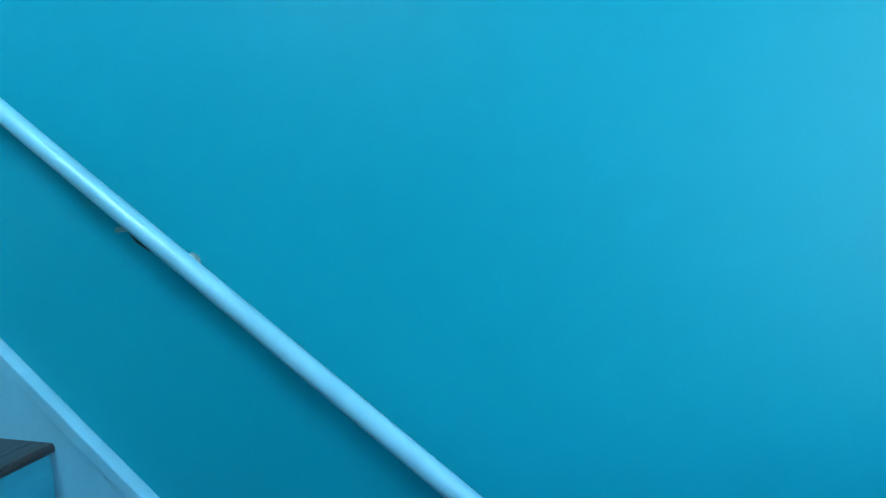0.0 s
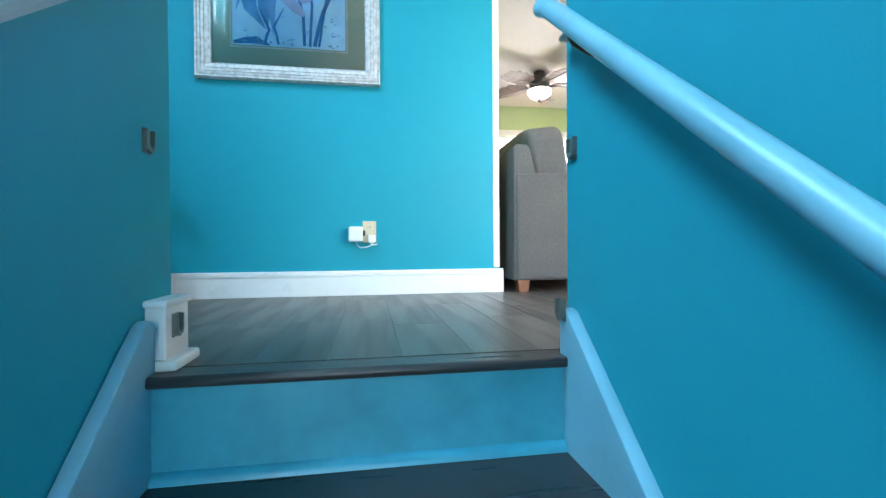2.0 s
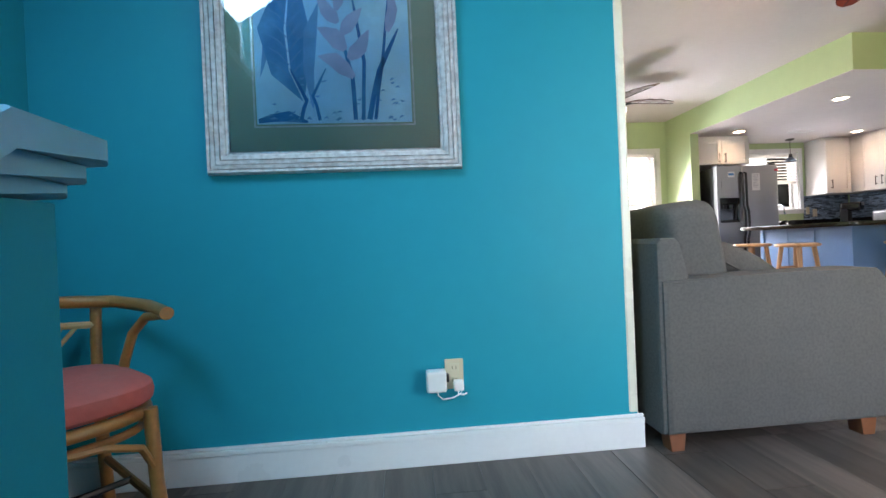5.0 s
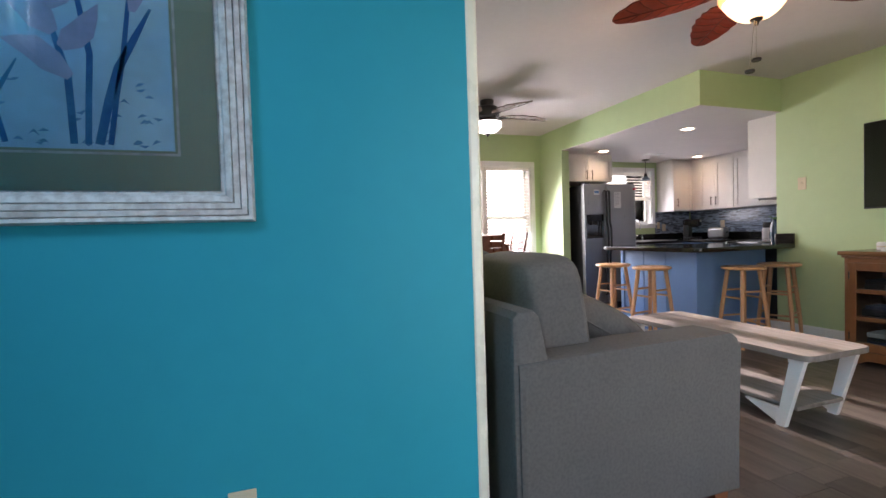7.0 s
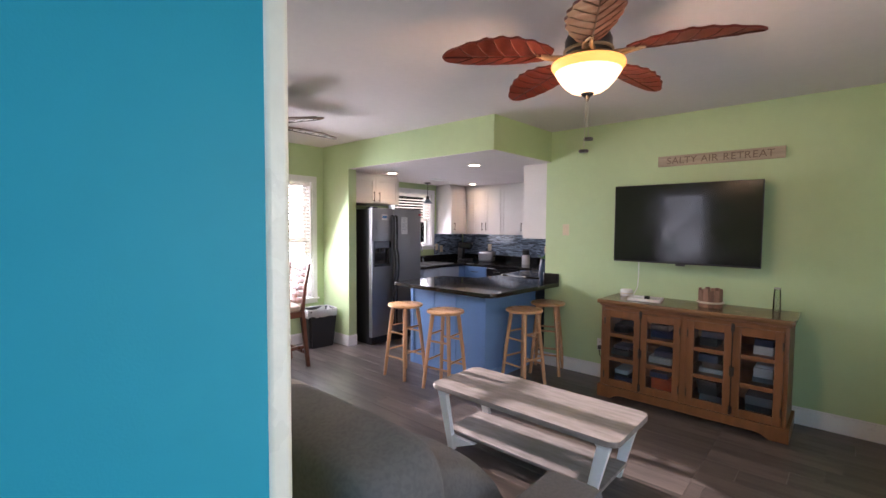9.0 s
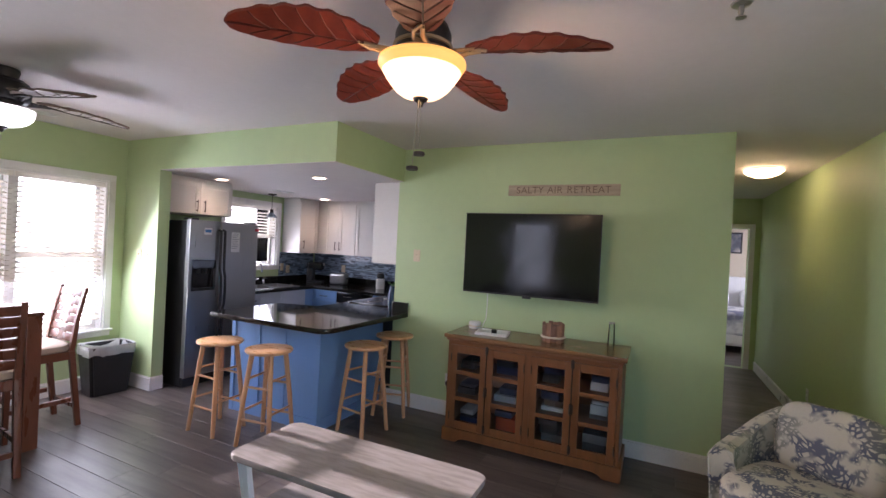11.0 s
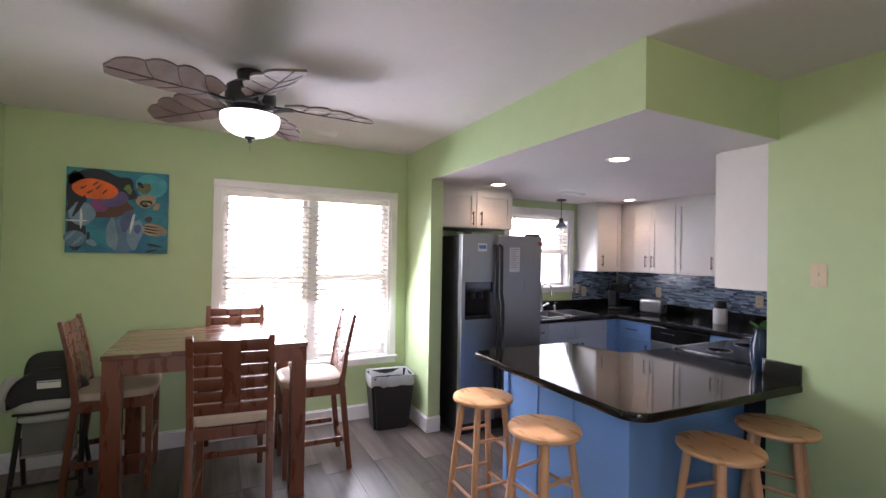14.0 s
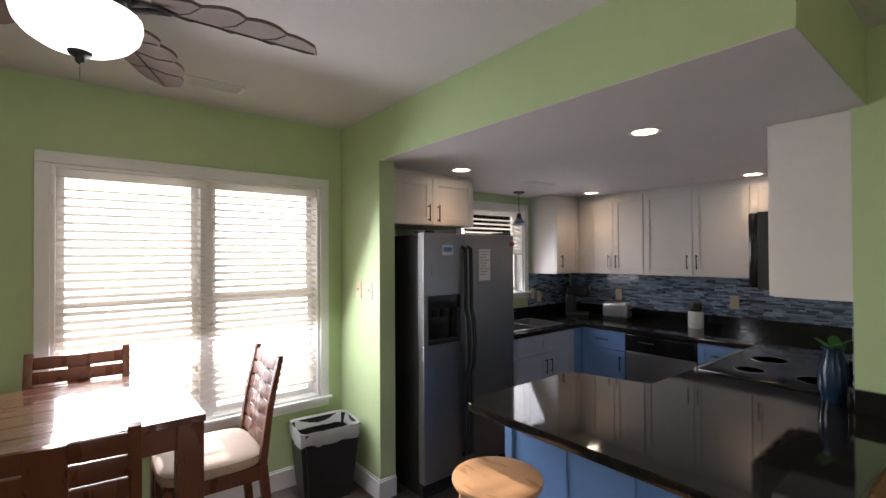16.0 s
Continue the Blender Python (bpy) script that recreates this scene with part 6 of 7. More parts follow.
def waste_bin():
    t = thing("waste_bin", "black plastic bin with a white bag hanging over its rim", "waste bin", pose(4.08, 7.76, 0, 0, 0, -6))
    bm = bmesh.new()
    a, b, H = (0.155, 0.115), (0.195, 0.15), 0.46
    lo = [bm.verts.new((x * a[0], y * a[1], 0)) for x, y in ((-1, -1), (1, -1), (1, 1), (-1, 1))]
    hi = [bm.verts.new((x * b[0], y * b[1], H)) for x, y in ((-1, -1), (1, -1), (1, 1), (-1, 1))]
    ih = [bm.verts.new((x * (b[0] - 0.008), y * (b[1] - 0.008), H)) for x, y in ((-1, -1), (1, -1), (1, 1), (-1, 1))]
    il = [bm.verts.new((x * (a[0] - 0.008), y * (a[1] - 0.008), 0.01)) for x, y in ((-1, -1), (1, -1), (1, 1), (-1, 1))]
    for p, q in ((lo, hi), (hi, ih), (ih, il)):
        for i in range(4):
            bm.faces.new((p[i], p[(i + 1) % 4], q[(i + 1) % 4], q[i]))
    bm.faces.new(lo), bm.faces.new(il)
    bmesh.ops.bevel(bm, geom=[e for e in bm.edges if abs(e.verts[0].co.z - e.verts[1].co.z) > 0.3], offset=0.025, segments=3, affect="EDGES")
    part("body", bm, BLACKP, t)
    bm = bmesh.new()
    rnd = random.Random(3)
    n = 44
    rings = []
    for k, (sc, z) in enumerate(((0.90, 0.40), (0.985, 0.466), (1.02, 0.472), (1.035, 0.45), (1.04, 0.40), (1.02, 0.385))):
        ring = []
        for i in range(n):
            ang = 2 * math.pi * i / n
            u, v = math.cos(ang), math.sin(ang)
            f = 1 / max(abs(u), abs(v)) ** 0.86
            wob = 1 + 0.012 * math.sin(i * 2.1 + k) * (k > 2)
            dz = rnd.uniform(-0.014, 0.012) if k > 3 else rnd.uniform(-0.003, 0.003)
            ring.append(bm.verts.new((u * f * b[0] * sc * wob, v * f * b[1] * sc * wob, z + dz)))
        rings.append(ring)
    for p, q in zip(rings, rings[1:]):
        for i in range(n):
            bm.faces.new((p[i], p[(i + 1) % n], q[(i + 1) % n], q[i]))
    part("bin_bag", bm, BINBAG, t, "crumpled white bin bag")


waste_bin()
switch_plate(pose(4.315, 7.72, 1.33, 0, 0, -90))
switch_plate(pose(4.315, 7.575, 1.33, 0, 0, -90))
t = thing("ceiling_vent", "white louvred air vent in the ceiling", "vent", pose(3.38, 7.60, CEIL))
part("frame", one(((-0.15, -0.06, -0.006), (0.15, 0.06, -0.0005)), 0.002), WHITEP, t)
for i in range(6):
    part("louvre", one(((-0.13, -0.045 + i * 0.017, -0.011), (0.13, -0.037 + i * 0.017, -0.006)), 0.001), WHITEP, t)

# ---- kitchen ----


def shaker_door(parent, name, plane, a, b, z0, z1, face, mat, handle=None, vertical=True, label=""):
    """A recessed-panel door on a cabinet front. plane 'x': front looks along -x at x=face, a..b run in y; 'y': front looks along -y at y=face."""
    g, th, fr = 0.0015, 0.019, 0.055
    a, b, z0, z1 = a + g, b - g, z0 + g, z1 - g

    def put(u0, u1, v0, v1, d0, d1, bev):
        if plane == "x":
            return one(((face - d1, u0, v0), (face - d0, u1, v1)), bev)
        if plane == "y":
            return one(((u0, face - d1, v0), (u1, face - d0, v1)), bev)
        return one(((u0, face + d0, v0), (u1, face + d1, v1)), bev)
    fr = min(fr, (z1 - z0) * 0.3)
    d = part(name, put(a, b, z0, z1, 0.0005, 0.010, 0.0), mat, parent, label)
    for u0, u1, v0, v1 in ((a, a + fr, z0, z1), (b - fr, b, z0, z1), (a + fr, b - fr, z0, z0 + fr), (a + fr, b - fr, z1 - fr, z1)):
        part("frame_piece", put(u0, u1, v0, v1, 0.010, th, 0.0015), mat, d)
    if handle is not None:
        u, v = handle
        L = 0.065
        bm = bmesh.new()

        def p(du, dv, out):
            if plane == "x":
                return (face - th - out, u + du, v + dv)
            if plane == "y":
                return (u + du, face - th - out, v + dv)
            return (u + du, face + th + out, v + dv)
        e = [(0, -L), (0, L)] if vertical else [(-L, 0), (L, 0)]
        tube(bm, [p(*e[0], 0.028), p(*e[1], 0.028)], 0.005, 8)
        for q in e:
            tube(bm, [p(q[0] * 0.75, q[1] * 0.75, 0.0), p(q[0] * 0.75, q[1] * 0.75, 0.028)], 0.0045, 8)
        part("handle", bm, BRONZE, d, "dark bronze bar handle")
    return d


def refrigerator():
    t = thing("refrigerator", "stainless side-by-side refrigerator with black sides and dispenser", "refrigerator", pose(4.52, 7.25, 0))
    W, H = 0.85, 1.712
    part("body", one(((0.004, 0.065, 0.03), (W - 0.004, 0.72, H - 0.012)), 0.006), BLACKP, t, "black refrigerator body")
    part("toe_grille", one(((0.01, 0.03, 0.0), (W - 0.01, 0.70, 0.085)), 0.004), BLACKP, t)
    m = 0.354
    # freezer door around the dispenser recess
    z0, z1, d0, d1 = 0.10, H, 0.98, 1.30
    dr = part("door", one(((0.0, 0.0, z0), (m - 0.004, 0.06, d0)), 0.004), STEEL, t, "stainless freezer door")
    part("door_upper", one(((0.0, 0.0, d1), (m - 0.004, 0.06, z1)), 0.004), STEEL, dr)
    part("dispenser_jamb", one(((0.0, 0.0, d0), (0.035, 0.06, d1))), STEEL, dr)
    part("dispenser_jamb", one(((m - 0.045, 0.0, d0), (m - 0.004, 0.06, d1))), STEEL, dr)
    part("dispenser", one(((0.035, 0.035, d0), (m - 0.045, 0.06, d1)), 0.0), BLACKG, dr, "black ice and water dispenser")
    part("control_panel", one(((0.035, 0.002, d1 - 0.09), (m - 0.045, 0.034, d1)), 0.004), BLACKG, dr)
    part("drip_tray", one(((0.04, 0.004, d0), (m - 0.05, 0.034, d0 + 0.03)), 0.003), BLACKP, dr)
    for x in (0.12, 0.20):
        part("nozzle", turned([(0, 0), (0.018, 0), (0.022, 0.05), (0, 0.05)], 12, Matrix.Translation((x, 0.022, d1 - 0.14))), BLACKP, dr)
    dr2 = part("door", one(((m + 0.004, 0.0, z0), (W, 0.06, z1)), 0.012, 3), STEEL, t, "stainless refrigerator door")
    for x, own in ((m - 0.022, dr), (m + 0.026, dr2)):
        pts = [(x, 0.0, 1.62), (x, -0.03, 1.61), (x, -0.034, 1.45), (x, -0.036, 1.20), (x, -0.060, 1.12), (x, -0.066, 0.98), (x, -0.060, 0.84), (x, -0.036, 0.76), (x, -0.034, 0.5), (x, -0.03, 0.22), (x, 0.0, 0.21)]
        part("handle", bar(pts, 0.014, 10), BLACKP, own, "long black curved handle")
    for x in (0.06, W - 0.06):
        part("hinge_cap", one(((x - 0.04, 0.01, H - 0.002), (x + 0.04, 0.14, H + 0.018)), 0.006), BLACKP, t)


refrigerator()
t = thing("paper_notice", "white printed notice held on the refrigerator door", "notice", pose(5.06, 7.2485, 1.50))
part("sheet", one(((-0.055, -0.001, -0.115), (0.055, 0.0, 0.105))), WHITEP, t)
ink = paint("grey_print", (0.25, 0.25, 0.28))
for i in range(9):
    part("text_line", one(((-0.042, -0.0016, 0.085 - i * 0.02), (0.042 - (i % 3) * 0.012, -0.001, 0.090 - i * 0.02))), ink, t)
t = thing("sticker", "small white and blue label on the freezer door", "label", pose(4.72, 7.2485, 1.60))
part("sheet", one(((-0.045, -0.001, -0.035), (0.045, 0, 0.035))), WHITEP, t)
part("band", one(((-0.036, -0.0016, -0.012), (0.036, -0.001, 0.018))), paint("blue_print", (0.08, 0.25, 0.5)), t)
part("magnet", one(((0.60, -0.004, 0.03), (0.65, 0.0, 0.06)), 0.002), paint("red_magnet", (0.5, 0.03, 0.06)), t)

t = thing("fridge_cabinet", "white shaker cabinet above the refrigerator", "cabinet")
part("body", one(((4.435, 7.595, 1.785), (5.265, YK - 0.002, SOF - 0.040)), 0.001), CABW, t)
shaker_door(t, "door", "y", 4.440, 4.85, 1.790, 2.135, 7.595, CABW, (4.805, 1.875))
shaker_door(t, "door", "y", 4.85, 5.260, 1.790, 2.135, 7.595, CABW, (4.895, 1.875))
part("filler", one(((4.435, 7.605, SOF - 0.040), (5.265, YK - 0.002, SOF - 0.001))), CABW, t)


def peninsula():
    t = thing("peninsula_cabinet", "sky blue painted peninsula base with panelled sides", "kitchen island")
    part("body", one(((4.42, 5.44, 0.0), (5.03, 6.43, 0.86))), CABB, t)
    part("front_body", one(((5.03, 5.44, 0.0), (5.34, 5.60, 0.86))), CABB, t)
    part("corner_post", one(((4.405, 5.425, 0.0), (4.45, 5.47, 0.8595)), 0.003), CABB, t)
    part("end_post", one(((4.405, 6.40, 0.0), (4.45, 6.445, 0.8595)), 0.003), CABB, t)
    for y in (5.80, 6.10):
        part("side_batten", one(((4.412, y, 0.0), (4.4205, y + 0.018, 0.859)), 0.002), CABB, t)
    part("baseboard", one(((4.408, 5.47, 0.0), (4.4205, 6.40, 0.10)), 0.003), CABB, t)
    part("baseboard", one(((4.45, 5.428, 0.0), (5.34, 5.4405, 0.10)), 0.003), CABB, t)


peninsula()


def worktop():
    t = thing("worktop", "polished dark speckled granite worktop with eased edges", "worktop")

    def slab(name, outline):
        bm = bmesh.new()
        prism(bm, outline, 0.8605, 0.90, "z", 0.007)
        part(name, bm, GRANITE, t)

    def corner(cx, cy, r, a0, a1):
        return [(cx + r * math.cos(radians(a0 + (a1 - a0) * i / 6)), cy + r * math.sin(radians(a0 + (a1 - a0) * i / 6))) for i in range(7)]
    slab("peninsula_slab", corner(4.19 + 0.09, 5.205 + 0.09, 0.09, 180, 270) + [(5.353, 5.165), (5.353, 5.336), (5.560, 5.337), (5.560, 6.07), (5.10, 6.07), (5.00, 6.50)] + corner(4.19 + 0.05, 6.50 - 0.05, 0.05, 90, 180))
    slab("range_slab", [(6.325, 5.337), (XR - 0.002, 5.337), (XR - 0.002, 6.07), (6.325, 6.07)])
    slab("east_slab", [(6.61, 6.071), (XR - 0.002, 6.071), (XR - 0.002, 7.47), (6.61, 7.47)])
    slab("sink_slab_left", [(5.38, 7.471), (5.72, 7.471), (5.72, YK - 0.002), (5.38, YK - 0.002)])
    slab("sink_slab_right", [(6.42, 7.471), (XR - 0.002, 7.471), (XR - 0.002, YK - 0.002), (6.42, YK - 0.002)])
    slab("sink_slab_front", [(5.7205, 7.471), (6.4195, 7.471), (6.4195, 7.57), (5.7205, 7.57)])
    slab("sink_slab_back", [(5.7205, 7.99), (6.4195, 7.99), (6.4195, YK - 0.002), (5.7205, YK - 0.002)])
    for lo, hi in (((5.330, 5.165, 0.9005), (5.353, 5.3345, 1.0)), ((5.38, YK - 0.024, 0.9005), (XR - 0.026, YK - 0.002, 1.0)), ((XR - 0.024, 5.36, 0.9005), (XR - 0.002, YK - 0.002, 1.0)), ((6.33, 5.337, 0.9005), (XR - 0.026, 5.358, 1.0)), ((5.356, 5.337, 0.9005), (5.56, 5.358, 1.0))):
        part("upstand", one((lo, hi), 0.003), SPLASH, t)


worktop()


def stool():
    t = thing("bar_stool", "pale wooden bar stool with a round seat", "stool", pose(4.07, 6.17, 0), "stools at the peninsula")
    part("seat", turned([(0, 0.692), (0.155, 0.692), (0.170, 0.698), (0.175, 0.708), (0.172, 0.718), (0.150, 0.724), (0.09, 0.720), (0, 0.717)], 36), STOOLTOP, t, "round honey-coloured seat")
    for i in range(4):
        a = radians(45 + 90 * i)
        u = Vector((math.cos(a), math.sin(a), 0))
        part("leg", bar([u * 0.205, u * 0.198 + Vector((0, 0, 0.05)), u * 0.165 + Vector((0, 0, 0.35)), u * 0.120 + Vector((0, 0, 0.692))], 0.015, 12, 0.019), OAKW, t)
    for i in range(4):
        for z in ((0.20, 0.44) if i % 2 else (0.26, 0.50)):
            k = 0.205 - 0.122 * z
            a, b = radians(45 + 90 * i), radians(135 + 90 * i)
            part("rung", bar([(k * math.cos(a), k * math.sin(a), z), (k * (math.cos(a) + math.cos(b)) / 2, k * (math.sin(a) + math.sin(b)) / 2, z), (k * math.cos(b), k * math.sin(b), z)], 0.0095, 8), OAKW, t)
    return t


st = stool()
copy_thing(st, pose(4.09, 5.65, 0, 0, 0, 8))
copy_thing(st, pose(4.66, 5.16, 0, 0, 0, -10))
copy_thing(st, pose(5.165, 5.19, 0, 0, 0, 20))


def base_unit(name, plane, a, b, face, doors, drawer, label, depth, tone=CABB):
    t = thing(name, label, "cabinet", None, "blue base cabinets")
    if plane == "x":
        part("body", one(((face, a + 0.0005, 0.10), (face + depth, b - 0.0005, 0.86))), tone, t)
        part("toe_kick", one(((face + 0.06, a + 0.001, 0.0), (face + depth, b - 0.001, 0.0995))), tone, t)
    else:
        part("body", one(((a + 0.0005, face, 0.10), (b - 0.0005, face + depth, 0.86))), tone, t)
        part("toe_kick", one(((a + 0.001, face + 0.06, 0.0), (b - 0.001, face + depth, 0.0995))), tone, t)
    zt = 0.855
    if drawer:
        n = drawer
        for i in range(n):
            u0, u1 = a + (b - a) * i / n, a + (b - a) * (i + 1) / n
            shaker_door(t, "drawer", plane, u0, u1, 0.69, 0.855, face, tone, ((u0 + u1) / 2, 0.775) if n == 1 else None, False)
        zt = 0.685
    for i in range(doors):
        u0, u1 = a + (b - a) * i / doors, a + (b - a) * (i + 1) / doors
        hx = (u1 - 0.035 if i == 0 else u0 + 0.035) if doors == 2 else u0 + 0.04
        shaker_door(t, "door", plane, u0, u1, 0.11, zt, face, tone, (hx, zt - 0.11))


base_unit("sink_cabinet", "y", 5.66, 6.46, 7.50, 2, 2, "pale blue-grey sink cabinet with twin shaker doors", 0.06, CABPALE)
base_unit("corner_cabinet", "y", 6.465, 6.635, 7.50, 0, 0, "plain sky blue corner filler cabinet", 0.60)
base_unit("base_cabinet", "x", 7.06, 7.495, 6.64, 1, 1, "sky blue base cabinet with a drawer and door", 0.68)
base_unit("base_cabinet", "x", 6.10, 6.45, 6.64, 1, 1, "sky blue base cabinet beside the dishwasher", 0.68)
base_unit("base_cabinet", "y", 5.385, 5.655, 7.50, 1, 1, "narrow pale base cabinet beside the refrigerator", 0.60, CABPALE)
t = thing("dishwasher", "stainless dishwasher with a black control strip", "dishwasher", pose(6.64, 6.755, 0))
part("body", one(((0.0, -0.298, 0.10), (0.62, 0.298, 0.855))), BLACKP, t)
part("door", one(((-0.025, -0.297, 0.12), (-0.0005, 0.297, 0.70)), 0.006), STEEL, t, "stainless door")
part("control_strip", one(((-0.030, -0.297, 0.703), (-0.0005, 0.297, 0.853)), 0.010), BLACKG, t, "black control strip")
for i in range(5):
    part("button", one(((-0.032, 0.04 + i * 0.03, 0.79), (-0.030, 0.055 + i * 0.03, 0.80)), 0.001), NICKEL, t)
part("toe_kick", one(((0.05, -0.297, 0.0), (0.6, 0.297, 0.0995))), BLACKP, t)

t = thing("range", "black glass-topped electric range set into the worktop", "stove", pose(5.9425, 5.337, 0))
part("body", one(((-0.378, 0.0, 0.03), (0.378, 0.64, 0.885)), 0.003), BLACKP, t)
part("cooktop", one(((-0.379, 0.0, 0.8855), (0.379, 0.70, 0.912)), 0.005), BLACKG, t, "black ceramic cooktop")
part("trim", one(((-0.380, 0.700, 0.885), (0.380, 0.715, 0.913)), 0.003), STEEL, t, "steel front trim")
for x, y, r in ((-0.18, 0.2, 0.09), (0.18, 0.2, 0.075), (-0.18, 0.5, 0.075), (0.18, 0.5, 0.1)):
    part("burner_ring", turned([(r - 0.004, 0.9122), (r - 0.004, 0.9128), (r, 0.9128), (r, 0.9122)], 32, Matrix.Translation((x, y, 0))), shader("grey_burner_print", (0.12, 0.12, 0.12), 0.4), t)
part("oven_door", one(((-0.375, 0.6405, 0.18), (0.375, 0.685, 0.87)), 0.008), BLACKG, t)
part("handle", bar([(-0.3, 0.685, 0.80), (-0.29, 0.73, 0.80), (0.29, 0.73, 0.80), (0.3, 0.685, 0.80)], 0.012, 10), STEEL, t, "steel oven handle")
part("control_back", one(((-0.379, 0.002, 0.912), (0.379, 0.055, 1.07)), 0.012), BLACKG, t, "black control panel")
for x in (-0.3, -0.2, 0.2, 0.3):
    part("knob", turned([(0, 0), (0.022, 0), (0.02, 0.022), (0, 0.024)], 16, pose(x, 0.055, 1.0, -90, 0, 0)), STEEL, t)


def upper_unit(label, lo, hi, doors, plane="x"):
    t = thing("wall_cabinet", label, "cabinet", None, "white wall cabinets")
    part("body", one((lo, hi), 0.001), CABW, t)
    z0, z1 = lo[2], hi[2]
    for u0, u1, hx in doors:
        face = {"x": lo[0], "y": lo[1], "-y": hi[1]}[plane]
        shaker_door(t, "door", plane, u0, u1, z0 + 0.004, z1 - 0.004, face, CABW, (hx, z0 + 0.13), True)
    return t


UB, UT, UX = 1.36, 2.135, 7.04
upper_unit("white shaker wall cabinet beside the sink window", (6.634, 7.82, UB), (UX - 0.002, YK - 0.002, UT), [(6.636, UX - 0.02, 6.70)], "y")
upper_unit("white shaker wall cabinet in the corner", (UX, 7.68, UB), (XR - 0.002, YK - 0.002, UT), [], "x")
upper_unit("white two-door shaker wall cabinet", (UX, 7.085, UB), (XR - 0.002, 7.678, UT), [(7.087, 7.40, 7.36), (7.40, 7.676, 7.44)])
upper_unit("white two-door shaker wall cabinet", (UX, 6.20, UB), (XR - 0.002, 7.083, UT), [(6.202, 6.64, 6.60), (6.64, 7.081, 6.68)])
upper_unit("white shaker wall cabinet at the end of the run", (UX, 5.67, UB), (XR - 0.002, 6.198, UT), [(5.69, 6.196, 6.15)])
t = upper_unit("plain white end cabinet beside the microwave", (XTV + 0.018, 5.337, 1.362), (5.70, 5.618, SOF - 0.002), [(XTV + 0.02, 5.698, 5.66)], "-y")
upper_unit("white wall cabinet above the microwave", (5.702, 5.337, 1.80), (6.458, 5.618, SOF - 0.002), [(5.704, 6.08, 6.04), (6.08, 6.456, 6.12)], "-y")
upper_unit("white wall cabinet in the far corner", (6.46, 5.337, UB), (XR - 0.002, 5.635, SOF - 0.002), [(6.465, 7.0, 6.52)], "-y")
for lo, hi in (((6.634, 7.83, UT), (XR - 0.002, YK - 0.002, SOF - 0.001)), ((UX + 0.01, 5.64, UT), (XR - 0.002, 7.829, SOF - 0.001))):
    solid("cornice_filler", one((lo, hi), 0.002), CABW, "white filler strip above the wall cabinets", "cornice")
t = thing("microwave", "black over-range microwave with steel edge", "microwave", pose(6.08, 5.337, 1.37))
part("body", one(((-0.377, 0.0, 0.0), (0.377, 0.44, 0.425)), 0.004), BLACKP, t)
part("door", one(((-0.20, 0.4405, 0.01), (0.377, 0.488, 0.42)), 0.012), BLACKG, t, "black glass door")
part("control_panel", one(((-0.377, 0.4405, 0.01), (-0.203, 0.482, 0.42)), 0.008), BLACKG, t)
part("handle", bar([(-0.175, 0.488, 0.05), (-0.175, 0.52, 0.06), (-0.175, 0.52, 0.36), (-0.175, 0.488, 0.37)], 0.009, 8), STEEL, t)

# sink, tap, window, lamps
casement("window_2", 5.62, 6.52, 1.16, 2.03, YK, 0.149, False, "white sash window above the sink")
blind(5.642, 6.498, 1.56, 2.01, YK + 0.035, 24, "kitchen blinds", "white slatted blind half raised above the sink")
t = thing("sink", "double stainless steel sink set in the worktop", "sink", pose(6.07, 7.78, 0.899))
for x0, x1 in ((-0.345, -0.01), (0.01, 0.345)):
    bm = bmesh.new()
    y0, y1, d = -0.205, 0.205, 0.18
    for lo, hi in (((x0, y0, -d), (x1, y1, -d + 0.004)), ((x0, y0, -d), (x0 + 0.004, y1, 0)), ((x1 - 0.004, y0, -d), (x1, y1, 0)), ((x0, y0, -d), (x1, y0 + 0.004, 0)), ((x0, y1 - 0.004, -d), (x1, y1, 0))):
        box(bm, lo, hi)
    b = part("bowl", bm, STEEL, t)
    part("drain", turned([(0, 0), (0.04, 0), (0.035, 0.004), (0, 0.003)], 20, Matrix.Translation(((x0 + x1) / 2, 0, -d + 0.004))), CHROME, b)
for lo, hi in (((-0.36, -0.222, 0.0012), (0.36, -0.200, 0.007)), ((-0.36, 0.200, 0.0012), (0.36, 0.222, 0.007)), ((-0.36, -0.200, 0.0012), (-0.338, 0.200, 0.007)), ((0.338, -0.200, 0.0012), (0.36, 0.200, 0.007)), ((-0.018, -0.200, 0.0012), (0.018, 0.200, 0.007))):
    part("rim", one((lo, hi), 0.002), STEEL, t)
t = thing("faucet", "chrome high-arc faucet with lever behind the sink", "faucet", pose(6.02, 8.045, 0.9))
part("base", turned([(0, 0), (0.028, 0), (0.026, 0.03), (0.018, 0.045), (0, 0.045)], 18), CHROME, t)
part("spout", bar([(0, 0, 0.04), (0, 0, 0.24)] + [(0, -0.085 + 0.085 * math.cos(a), 0.24 + 0.085 * math.sin(a)) for a in [math.pi * i / 8 for i in range(1, 9)]] + [(0, -0.17, 0.18)], 0.012, 10), CHROME, t)
part("lever", bar([(0.02, 0, 0.05), (0.05, -0.01, 0.07), (0.09, -0.02, 0.085)], 0.007, 8), CHROME, t)
t = thing("soap_pump", "chrome soap pump beside the faucet", "soap dispenser", pose(6.22, 8.05, 0.9))
part("body", turned([(0, 0), (0.02, 0), (0.02, 0.05), (0.008, 0.06), (0.008, 0.09), (0, 0.09)], 14), CHROME, t)
part("nozzle", bar([(0, 0, 0.088), (0, -0.05, 0.092)], 0.006, 8), CHROME, t)

